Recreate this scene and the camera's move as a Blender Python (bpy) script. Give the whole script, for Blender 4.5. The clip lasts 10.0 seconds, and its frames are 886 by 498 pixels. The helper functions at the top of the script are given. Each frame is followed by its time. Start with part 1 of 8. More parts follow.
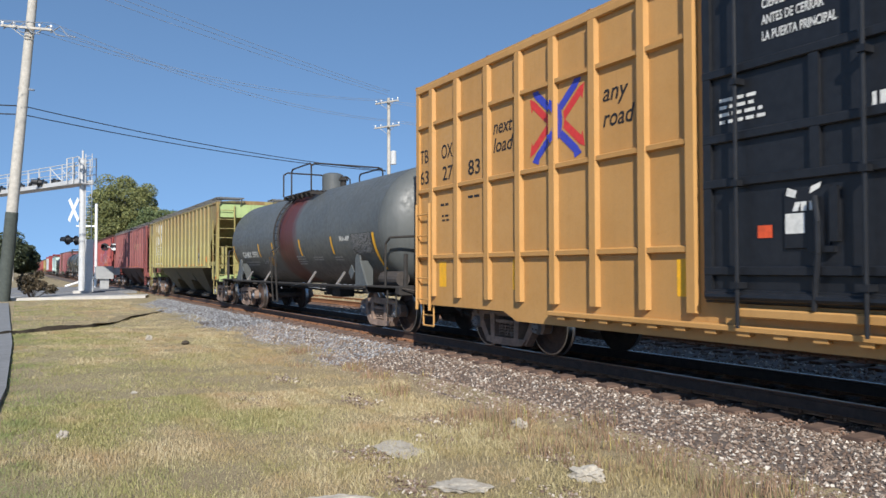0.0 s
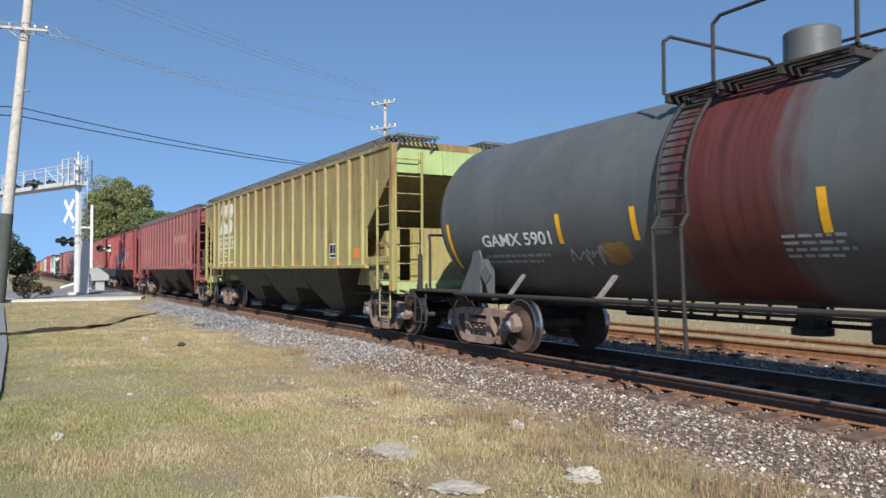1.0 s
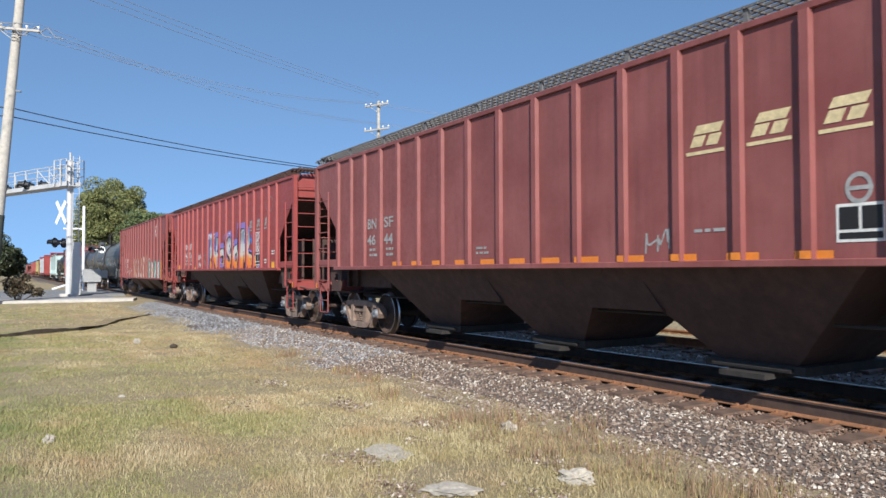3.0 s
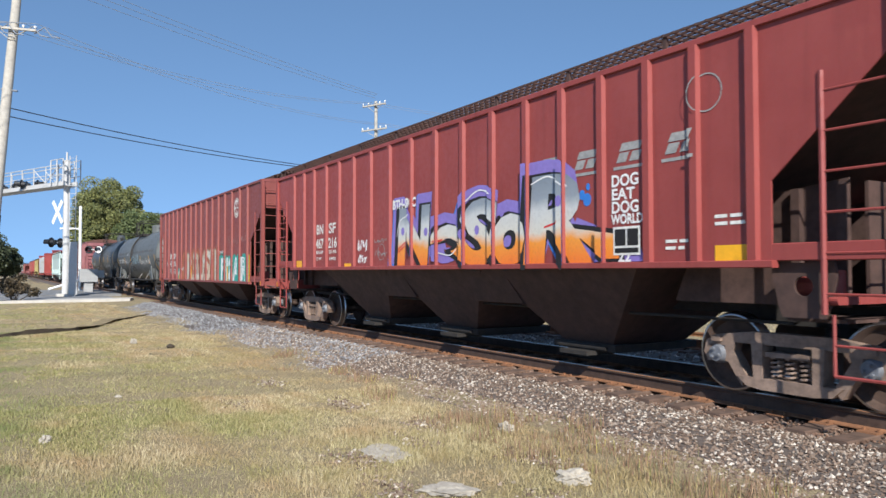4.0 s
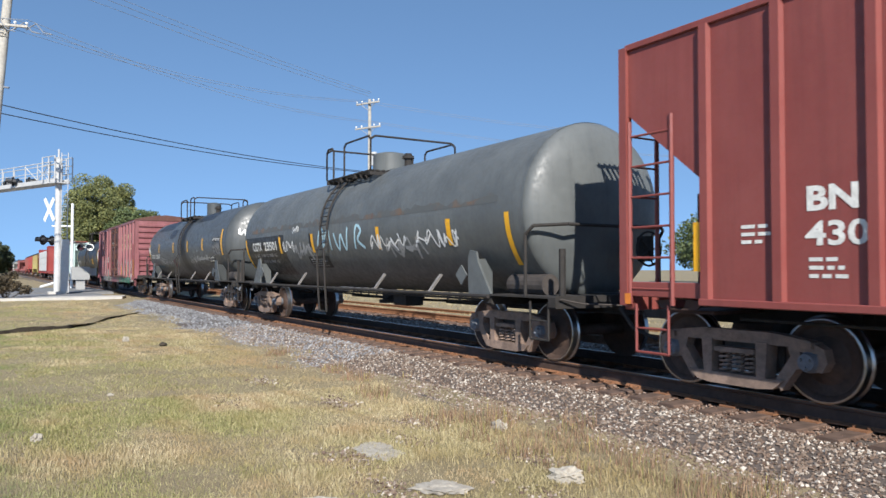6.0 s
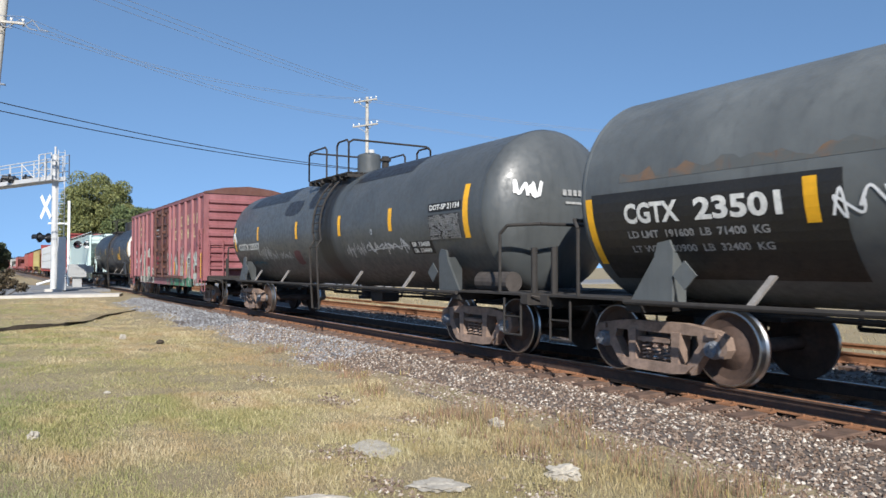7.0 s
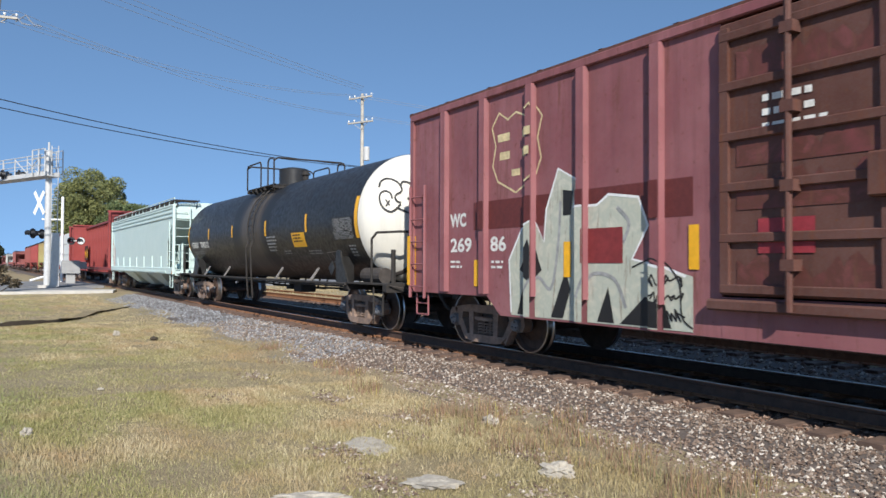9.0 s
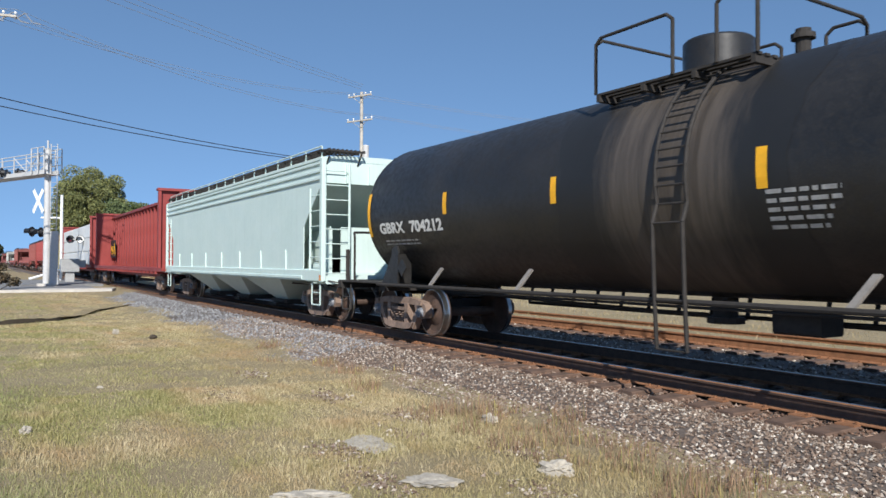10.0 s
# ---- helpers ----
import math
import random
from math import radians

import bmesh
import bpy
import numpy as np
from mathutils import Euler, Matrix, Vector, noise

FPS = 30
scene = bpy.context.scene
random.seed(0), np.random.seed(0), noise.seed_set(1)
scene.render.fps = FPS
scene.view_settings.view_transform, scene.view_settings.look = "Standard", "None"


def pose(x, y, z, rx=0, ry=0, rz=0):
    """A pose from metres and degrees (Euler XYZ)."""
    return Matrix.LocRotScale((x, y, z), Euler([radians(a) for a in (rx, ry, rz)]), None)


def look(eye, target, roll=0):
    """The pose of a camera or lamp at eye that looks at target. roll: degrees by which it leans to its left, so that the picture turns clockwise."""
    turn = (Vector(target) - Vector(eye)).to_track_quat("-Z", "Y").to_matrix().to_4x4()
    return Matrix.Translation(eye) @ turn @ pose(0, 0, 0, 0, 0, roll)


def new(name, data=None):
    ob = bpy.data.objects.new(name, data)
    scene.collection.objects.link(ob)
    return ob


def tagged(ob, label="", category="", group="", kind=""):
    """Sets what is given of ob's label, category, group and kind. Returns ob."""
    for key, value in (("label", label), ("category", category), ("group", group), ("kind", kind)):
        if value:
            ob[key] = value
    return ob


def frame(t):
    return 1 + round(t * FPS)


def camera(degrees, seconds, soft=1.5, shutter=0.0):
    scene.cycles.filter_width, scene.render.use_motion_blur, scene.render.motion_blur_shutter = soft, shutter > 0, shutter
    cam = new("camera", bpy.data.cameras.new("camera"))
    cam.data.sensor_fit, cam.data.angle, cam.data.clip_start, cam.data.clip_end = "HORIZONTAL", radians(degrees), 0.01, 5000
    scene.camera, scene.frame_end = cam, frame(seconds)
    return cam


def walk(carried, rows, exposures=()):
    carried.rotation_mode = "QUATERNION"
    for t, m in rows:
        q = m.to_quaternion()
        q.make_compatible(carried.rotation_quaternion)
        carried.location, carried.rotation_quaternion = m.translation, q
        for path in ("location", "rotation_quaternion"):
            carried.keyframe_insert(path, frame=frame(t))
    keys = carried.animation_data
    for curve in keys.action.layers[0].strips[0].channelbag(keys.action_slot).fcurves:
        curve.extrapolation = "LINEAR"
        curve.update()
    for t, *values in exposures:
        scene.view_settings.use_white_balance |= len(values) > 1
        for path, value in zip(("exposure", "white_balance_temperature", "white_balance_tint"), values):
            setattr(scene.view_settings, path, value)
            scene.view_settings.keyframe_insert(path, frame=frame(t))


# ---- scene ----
# ---------------------------------------------------------------- camera
cam = camera(62.31, 10.0, soft=1.5, shutter=0.04)
EYE = Vector((0.0, -8.298, 1.421))
# seconds, turn to the left of the track's normal, tilt, lean (degrees)
TURNS = [
    (0.0, 59.916, 1.481, -0.158),
    (0.5, 59.799, 1.470, -0.097),
    (1.0, 59.632, 1.592, -0.167),
    (1.5, 59.490, 1.596, -0.136),
    (2.0, 59.387, 1.670, -0.143),
    (2.5, 59.240, 1.693, -0.154),
    (4.0, 58.901, 1.734, -0.086),
    (4.5, 58.760, 1.678, -0.094),
    (5.0, 58.646, 1.669, -0.062),
    (5.5, 58.502, 1.674, -0.009),
    (7.0, 58.190, 1.431, 0.058),
    (7.5, 58.047, 1.400, 0.120),
    (8.0, 57.971, 1.312, 0.128),
    (8.5, 57.885, 1.297, 0.186),
    (9.0, 57.788, 1.229, 0.243),
    (9.5, 57.744, 1.111, 0.242),
    (10.0, 57.734, 1.105, 0.259),
]


def aim(turn, tilt, lean):
    a, b = radians(turn), radians(tilt)
    way = Vector((-math.sin(a) * math.cos(b), math.cos(a) * math.cos(b), math.sin(b)))
    return look(EYE, EYE + way * 10, lean)


walk(cam, [(t, aim(a, b, c)) for t, a, b, c in TURNS], exposures=[(0.0, 0.63, 6250, 10), (1.2, 0.71, 6250, 10), (4.5, 0.76, 6250, 10), (8.5, 0.73, 6250, 10), (9.0, 0.62, 6250, 10), (9.5, 0.45, 6250, 10), (10.0, 0.60, 6250, 10)])

# ---------------------------------------------------------------- light
SUN = Vector((0.74, -0.37, 0.57)).normalized()
world = bpy.data.worlds.new("sky")
scene.world = world
world.use_nodes = True
wt = world.node_tree
sky = wt.nodes.new("ShaderNodeTexSky")
sky.sky_type, sky.sun_disc = "NISHITA", False
sky.sun_elevation = math.asin(SUN.z)
sky.sun_rotation = math.atan2(SUN.x, SUN.y)
sky.air_density, sky.dust_density, sky.ozone_density = 0.85, 0.0, 1.3
# the clear air thins the white band at the horizon: look up a little higher than the true direction
way_up = wt.nodes.new("ShaderNodeTexCoord")
lift = wt.nodes.new("ShaderNodeVectorMath")
lift.operation, lift.inputs[1].default_value = "ADD", (0.0, 0.0, 0.30)
unit = wt.nodes.new("ShaderNodeVectorMath")
unit.operation = "NORMALIZE"
wt.links.new(way_up.outputs["Generated"], lift.inputs[0])
wt.links.new(lift.outputs[0], unit.inputs[0])
wt.links.new(unit.outputs[0], sky.inputs[0])
tone = wt.nodes.new("ShaderNodeMix")
tone.data_type, tone.blend_type = "RGBA", "MULTIPLY"
tone.inputs[0].default_value, tone.inputs[7].default_value = 1.0, (0.90, 1.0, 1.0, 1)
wt.links.new(sky.outputs[0], tone.inputs[6])
wt.links.new(tone.outputs[2], wt.nodes["Background"].inputs[0])
wt.nodes["Background"].inputs[1].default_value = 0.117
sun = new("sun", bpy.data.lights.new("sun", "SUN"))
sun.data.energy, sun.data.angle, sun.data.color = 4.2, radians(0.53), (1.0, 0.94, 0.85)
sun.matrix_basis = look(SUN * 200, (0, 0, 0))


# ---------------------------------------------------------------- materials
def srgb(r, g, b):
    return tuple((c / 255 / 12.92 if c / 255 < 0.04045 else ((c / 255 + 0.055) / 1.055) ** 2.4) for c in (r, g, b))


def mat_base(name, rough=0.6, metal=0.0, coord="Object"):
    m = bpy.data.materials.new(name)
    m.use_nodes = True
    nt = m.node_tree
    b = nt.nodes["Principled BSDF"]
    b.inputs["Roughness"].default_value, b.inputs["Metallic"].default_value = rough, metal
    tc = nt.nodes.new("ShaderNodeTexCoord")
    return m, nt, b, tc.outputs[coord]


def mapped(nt, vec, scale):
    n = nt.nodes.new("ShaderNodeMapping")
    n.inputs["Scale"].default_value = scale
    nt.links.new(vec, n.inputs["Vector"])
    return n.outputs[0]


def noise_of(nt, vec, scale, detail=5.0, rough=0.6, distort=0.0):
    n = nt.nodes.new("ShaderNodeTexNoise")
    n.inputs["Scale"].default_value, n.inputs["Detail"].default_value = scale, detail
    n.inputs["Roughness"].default_value, n.inputs["Distortion"].default_value = rough, distort
    nt.links.new(vec, n.inputs["Vector"])
    return n.outputs["Fac"]


def ramp(nt, fac, stops):
    n = nt.nodes.new("ShaderNodeValToRGB")
    e = n.color_ramp.elements
    while len(e) < len(stops):
        e.new(0.5)
    for el, (p, c) in zip(e, stops):
        el.position, el.color = p, (*c, 1) if len(c) == 3 else c
    nt.links.new(fac, n.inputs[0])
    return n.outputs["Color"]


def blend(nt, fac, a, b, kind="MIX"):
    n = nt.nodes.new("ShaderNodeMix")
    n.data_type, n.blend_type = "RGBA", kind
    for value, slot in ((fac, n.inputs[0]), (a, n.inputs[6]), (b, n.inputs[7])):
        if isinstance(value, (int, float)):
            slot.default_value = value
        elif isinstance(value, tuple):
            slot.default_value = (*value, 1)
        else:
            nt.links.new(value, slot)
    return n.outputs[2]


def bump(nt, b, height, strength=0.3, dist=0.01):
    n = nt.nodes.new("ShaderNodeBump")
    n.inputs["Strength"].default_value, n.inputs["Distance"].default_value = strength, dist
    nt.links.new(height, n.inputs["Height"])
    nt.links.new(n.outputs[0], b.inputs["Normal"])


def rgb(v):
    return (v, v, v)


def paint(name, col, rust=0.25, streak=0.35, dirt=0.3, rough=0.55, rustcol=(0.13, 0.042, 0.018), fade=None, eave=None):
    """Weathered coach paint: faded patches, rust spots and vertical streaks, fine dents."""
    m, nt, b, v = mat_base(name, rough)
    pale = fade or tuple(min(1, c * 1.25 + 0.02) for c in col)
    c = blend(nt, ramp(nt, noise_of(nt, v, 0.9, 4), [(0.35, rgb(0)), (0.7, rgb(1))]), col, pale)
    st = noise_of(nt, mapped(nt, v, (3.2, 3.2, 0.22)), 1.6, 6, 0.7)
    c = blend(nt, ramp(nt, st, [(0.5, rgb(0)), (0.72, rgb(streak))]), c, tuple(x * 0.45 for x in col))
    st2 = noise_of(nt, mapped(nt, v, (5.0, 5.0, 0.5)), 1.3, 7, 0.75)
    c = blend(nt, ramp(nt, st2, [(0.63 - 0.12 * rust, rgb(0)), (0.78 - 0.12 * rust, rgb(min(1, rust * 1.6)))]), c, rustcol)
    sp = noise_of(nt, v, 9.0, 6, 0.7)
    c = blend(nt, ramp(nt, sp, [(0.68 - 0.08 * rust, rgb(0)), (0.76 - 0.08 * rust, rgb(min(1, rust * 2)))]), c, rustcol)
    if eave:
        low, high, much, tint = eave
        sep = nt.nodes.new("ShaderNodeSeparateXYZ")
        nt.links.new(v, sep.inputs[0])
        mr = nt.nodes.new("ShaderNodeMapRange")
        mr.inputs["From Min"].default_value, mr.inputs["From Max"].default_value = low, high
        nt.links.new(sep.outputs["Z"], mr.inputs["Value"])
        runs = ramp(nt, noise_of(nt, mapped(nt, v, (2.6, 2.6, 0.12)), 1.5, 6, 0.65), [(0.38, rgb(0)), (0.62, rgb(much))])
        c = blend(nt, blend(nt, 1.0, runs, mr.outputs[0], "MULTIPLY"), c, tint)
    gr = noise_of(nt, v, 45.0, 3, 0.7)
    c = blend(nt, ramp(nt, gr, [(0.45, rgb(0)), (0.75, rgb(dirt))]), c, (0.12, 0.1, 0.085))
    nt.links.new(c, b.inputs["Base Color"])
    nt.links.new(ramp(nt, sp, [(0.4, rgb(rough - 0.08)), (0.8, rgb(min(1, rough + 0.3)))]), b.inputs["Roughness"])
    bump(nt, b, noise_of(nt, v, 3.0, 5, 0.6), 0.25, 0.02)
    return m


def stained(name, base, tint, x0, x1, soft, rough=0.5):
    """Tank paint that a spill has run over between x0 and x1, its edges soft and streaky."""
    m, nt, b, v = mat_base(name, rough)
    sep = nt.nodes.new("ShaderNodeSeparateXYZ")
    nt.links.new(v, sep.inputs[0])
    wob = nt.nodes.new("ShaderNodeMath")
    wob.operation, wob.inputs[1].default_value = "MULTIPLY_ADD", soft * 3.0
    nt.links.new(noise_of(nt, mapped(nt, v, (2.2, 0.5, 0.35)), 1.5, 6, 0.7), wob.inputs[0])
    nt.links.new(sep.outputs["X"], wob.inputs[2])
    mask = None
    for edge, sign in ((x0, 1), (x1, -1)):
        mr = nt.nodes.new("ShaderNodeMapRange")
        mid = edge + soft * 1.5
        mr.inputs["From Min"].default_value, mr.inputs["From Max"].default_value = mid - soft * 0.5 * sign, mid + soft * 0.5 * sign
        nt.links.new(wob.outputs[0], mr.inputs["Value"])
        mask = mr.outputs[0] if mask is None else blend(nt, 1.0, mask, mr.outputs[0], "MULTIPLY")
    run = noise_of(nt, mapped(nt, v, (7.0, 1.0, 0.3)), 1.4, 6, 0.7)
    t = blend(nt, ramp(nt, run, [(0.4, rgb(0)), (0.68, rgb(0.8))]), tint, tuple(x * 0.35 for x in tint))
    ground_ = blend(nt, ramp(nt, noise_of(nt, v, 0.9, 4), [(0.35, rgb(0)), (0.7, rgb(1))]), base, tuple(x * 1.3 for x in base))
    nt.links.new(blend(nt, mask, ground_, t), b.inputs["Base Color"])
    bump(nt, b, noise_of(nt, v, 3.0, 5, 0.6), 0.25, 0.02)
    return m


def plain(name, col, rough=0.6, metal=0.0, vary=0.25, scale=12.0):
    m, nt, b, v = mat_base(name, rough, metal)
    f = noise_of(nt, v, scale, 6, 0.7)
    g = noise_of(nt, v, scale * 0.13, 3)
    c = blend(nt, ramp(nt, f, [(0.3, rgb(0)), (0.75, rgb(1))]), tuple(x * (1 - vary) for x in col), tuple(min(1, x * (1 + vary)) for x in col))
    c = blend(nt, ramp(nt, g, [(0.4, rgb(0)), (0.7, rgb(vary))]), c, tuple(x * 0.5 for x in col))
    nt.links.new(c, b.inputs["Base Color"])
    bump(nt, b, f, 0.2, 0.005)
    return m


M_TBOX = paint("yellow_paint", (0.45, 0.235, 0.068), 0.14, 0.15, 0.15, fade=(0.50, 0.275, 0.09))
M_BLACK = plain("black_door_paint", (0.012, 0.013, 0.016), 0.45, vary=0.4)
M_TANKG = paint("grey_tank_paint", (0.075, 0.082, 0.082), 0.05, 0.3, 0.15, 0.5, fade=(0.10, 0.108, 0.105))
M_TANKW = paint("worn_tank_paint", (0.088, 0.096, 0.096), 0.12, 0.35, 0.18, 0.5, fade=(0.135, 0.145, 0.142))
M_TANKD = paint("dark_tank_paint", (0.056, 0.062, 0.064), 0.06, 0.35, 0.15, 0.42, fade=(0.08, 0.087, 0.088))
M_TANKK = paint("black_tank_paint", (0.012, 0.012, 0.012), 0.04, 0.1, 0.12, 0.42, fade=(0.022, 0.021, 0.02))
M_STAIN = stained("red_oxide_stain", (0.075, 0.082, 0.082), (0.105, 0.028, 0.022), -0.95, 0.65, 0.35)
M_DUST = stained("brown_spill", (0.013, 0.013, 0.013), (0.085, 0.070, 0.056), -0.75, 1.05, 0.5)
M_TAR = stained("dark_spill", (0.056, 0.062, 0.064), (0.02, 0.02, 0.02), 0.05, 0.95, 0.25)
M_BN = paint("faded_green_paint", (0.32, 0.275, 0.088), 1.0, 0.5, 0.35, 0.6, rustcol=(0.17, 0.075, 0.022), fade=(0.34, 0.305, 0.13), eave=(2.0, 4.0, 0.95, (0.21, 0.115, 0.04)))
M_BNL = paint("light_green_paint", (0.30, 0.38, 0.15), 0.2, 0.3, 0.25)
M_RED1 = paint("brown_red_paint", (0.20, 0.052, 0.047), 0.25, 0.4, 0.2, fade=(0.28, 0.092, 0.082), eave=(1.8, 4.0, 0.5, (0.13, 0.04, 0.032)))
M_RED2 = paint("oxide_red_paint", (0.255, 0.045, 0.039), 0.15, 0.3, 0.12, fade=(0.295, 0.06, 0.052))
M_RED3 = paint("mineral_red_paint", (0.215, 0.048, 0.040), 0.2, 0.35, 0.15, fade=(0.25, 0.066, 0.055), eave=(2.2, 4.2, 0.4, (0.15, 0.03, 0.026)))
M_WC = paint("maroon_paint", (0.225, 0.072, 0.080), 0.55, 0.35, 0.25, fade=(0.30, 0.12, 0.125), eave=(1.6, 4.1, 0.55, (0.15, 0.05, 0.045)))
M_DOORR = paint("rusty_door_paint", (0.085, 0.028, 0.018), 0.7, 0.5, 0.3, 0.7)
M_WHT = paint("pale_mint_paint", (0.52, 0.64, 0.60), 0.05, 0.15, 0.08, 0.5, fade=(0.57, 0.68, 0.64))
M_CBEAM = paint("bright_red_paint", (0.23, 0.026, 0.022), 0.3, 0.4, 0.25)
# hopper undersides: grime, and the overhang's shade painted into the colour
M_URED = plain("grimy_shaded_red_steel", (0.075, 0.042, 0.034), 0.8, vary=0.4, scale=5)
M_UBN = plain("grimy_shaded_olive_steel", (0.085, 0.076, 0.046), 0.8, vary=0.4, scale=5)
M_GREY = paint("grey_hopper_paint", (0.33, 0.33, 0.31), 0.25, 0.3, 0.2)
M_WRAP = plain("white_lumber_wrap", (0.75, 0.76, 0.74), 0.5, vary=0.1, scale=3)
M_UNDER = plain("grimy_underframe", (0.03, 0.026, 0.023), 0.85, vary=0.4, scale=9)
M_TRUCK = plain("rusty_cast_steel", (0.27, 0.19, 0.145), 0.8, vary=0.45, scale=8)
M_TRUCKD = plain("dark_cast_steel", (0.06, 0.05, 0.044), 0.8, vary=0.4, scale=8)
M_WHEEL = plain("rusty_wheel_plate", (0.085, 0.052, 0.038), 0.75, vary=0.5, scale=7)
M_TREAD = plain("polished_tread", (0.45, 0.44, 0.43), 0.28, 1.0, vary=0.15, scale=20)
M_CAP = plain("bearing_cap_paint", (0.16, 0.17, 0.19), 0.5, vary=0.35, scale=20)
M_YEL = plain("reflective_yellow", (0.83, 0.42, 0.015), 0.45, vary=0.15, scale=8)
M_ORG = plain("orange_label", (0.70, 0.22, 0.03), 0.5, vary=0.15)
M_WLET = plain("white_lettering", (0.72, 0.71, 0.66), 0.6, vary=0.25, scale=14)
M_GLET = plain("worn_grey_lettering", (0.33, 0.33, 0.32), 0.7, vary=0.35, scale=14)
M_KLET = plain("black_lettering", (0.014, 0.013, 0.013), 0.6, vary=0.2)
M_CREAM = plain("cream_lettering", (0.66, 0.54, 0.30), 0.65, vary=0.3, scale=14)
M_RLOGO = plain("red_emblem", (0.62, 0.04, 0.035), 0.5, vary=0.15)
M_BLOGO = plain("blue_emblem", (0.045, 0.06, 0.42), 0.5, vary=0.15)
M_HEADW = paint("white_tank_head", (0.62, 0.60, 0.53), 0.06, 0.2, 0.06, 0.5, fade=(0.66, 0.64, 0.58))
M_RAIL = plain("rusty_rail", (0.27, 0.125, 0.06), 0.85, vary=0.35, scale=10)
# rail web: the head's shade is painted in along with the grime
M_WEB = plain("grimy_shaded_rail_web", (0.07, 0.042, 0.03), 0.75, vary=0.4, scale=10)
M_SOIL = plain("dark_bare_soil", (0.055, 0.042, 0.028), 0.95, vary=0.4, scale=8)
M_STRUT = plain("galvanised_strut", (0.24, 0.22, 0.20), 0.6, vary=0.3, scale=9)
M_HEAD = plain("worn_rail_head", (0.42, 0.41, 0.40), 0.3, 1.0, vary=0.2, scale=30)
M_TIE = plain("weathered_tie_wood", (0.135, 0.085, 0.062), 0.9, vary=0.45, scale=6)
M_POLE = plain("weathered_pole_wood", (0.45, 0.42, 0.365), 0.85, vary=0.25, scale=5)
M_DARKFOOT = plain("dark_foot_wood", (0.06, 0.07, 0.06), 0.85, vary=0.3, scale=5)
M_GRATE = plain("weathered_galvanised_grating", (0.14, 0.14, 0.135), 0.6, vary=0.3, scale=9)
M_ALU = plain("bare_aluminium", (0.50, 0.50, 0.49), 0.5, 0.0, vary=0.15, scale=9)
M_SIGW = plain("white_sign_paint", (0.78, 0.78, 0.76), 0.5, vary=0.1)
M_WIRE = plain("black_cable", (0.012, 0.012, 0.013), 0.6)
M_WIREG = plain("grey_conductor", (0.22, 0.24, 0.27), 0.5)
M_LENS = plain("red_signal_lens", (0.10, 0.012, 0.012), 0.2)
M_CONC = plain("pale_concrete", (0.52, 0.49, 0.44), 0.9, vary=0.2, scale=3)
M_ASPH = plain("grey_asphalt", (0.20, 0.20, 0.20), 0.9, vary=0.25, scale=9)
M_BARK = plain("grey_bark", (0.11, 0.085, 0.065), 0.95, vary=0.4, scale=5)
M_BRICK = plain("red_brick_wall", (0.30, 0.11, 0.07), 0.85, vary=0.3, scale=6)
M_ROOFG = plain("green_metal_roof", (0.04, 0.16, 0.10), 0.5, vary=0.2)
M_WALLW = plain("white_siding", (0.62, 0.62, 0.60), 0.7, vary=0.15)
M_GLASS = plain("dark_window_glass", (0.02, 0.025, 0.03), 0.08)


def leafy(name, dark, light, scale=0.9):
    m, nt, b, v = mat_base(name, 0.65)
    g = nt.nodes.new("ShaderNodeNewGeometry")
    c = ramp(nt, g.outputs["Random Per Island"], [(0.0, dark), (0.6, light), (1.0, tuple(x * 1.4 for x in light))])
    c = blend(nt, ramp(nt, noise_of(nt, v, scale, 3), [(0.4, rgb(0)), (0.65, rgb(0.6))]), c, dark)
    nt.links.new(c, b.inputs["Base Color"])
    b.inputs["Transmission Weight"].default_value = 0.0
    return m


M_LEAF = leafy("tree_leaves", (0.05, 0.075, 0.026), (0.115, 0.14, 0.05))
M_LEAFY = leafy("yellowing_leaves", (0.075, 0.092, 0.03), (0.19, 0.195, 0.065))
M_LEAFD = leafy("dark_leaves", (0.03, 0.042, 0.02), (0.06, 0.075, 0.033))
M_SHRUB = leafy("brown_shrub_leaves", (0.035, 0.028, 0.015), (0.09, 0.065, 0.035))


def ground_material():
    """Dry lawn with greener and barer patches, at several scales."""
    m, nt, b, v = mat_base("dry_grass_soil", 0.95)
    c = ramp(nt, noise_of(nt, v, 0.55, 5), [(0.3, (0.30, 0.225, 0.125)), (0.5, (0.36, 0.285, 0.165)), (0.72, (0.25, 0.205, 0.10))])
    c = blend(nt, ramp(nt, noise_of(nt, v, 2.4, 5, 0.65), [(0.45, rgb(0)), (0.75, rgb(0.7))]), c, (0.42, 0.34, 0.21))
    f = noise_of(nt, v, 60, 6, 0.8)
    c = blend(nt, ramp(nt, f, [(0.35, rgb(0.85)), (0.62, rgb(0))]), c, (0.11, 0.09, 0.045))
    nt.links.new(c, b.inputs["Base Color"])
    bump(nt, b, f, 0.6, 0.03)
    return m


M_GROUND = ground_material()


def stuff_material(name, stops, rough=0.9):
    m, nt, b, v = mat_base(name, rough)
    g = nt.nodes.new("ShaderNodeNewGeometry")
    c = ramp(nt, g.outputs["Random Per Island"], stops)
    c = blend(nt, ramp(nt, noise_of(nt, v, 60, 4), [(0.35, rgb(0.35)), (0.6, rgb(0))]), c, (0.09, 0.07, 0.06))
    nt.links.new(c, b.inputs["Base Color"])
    return m


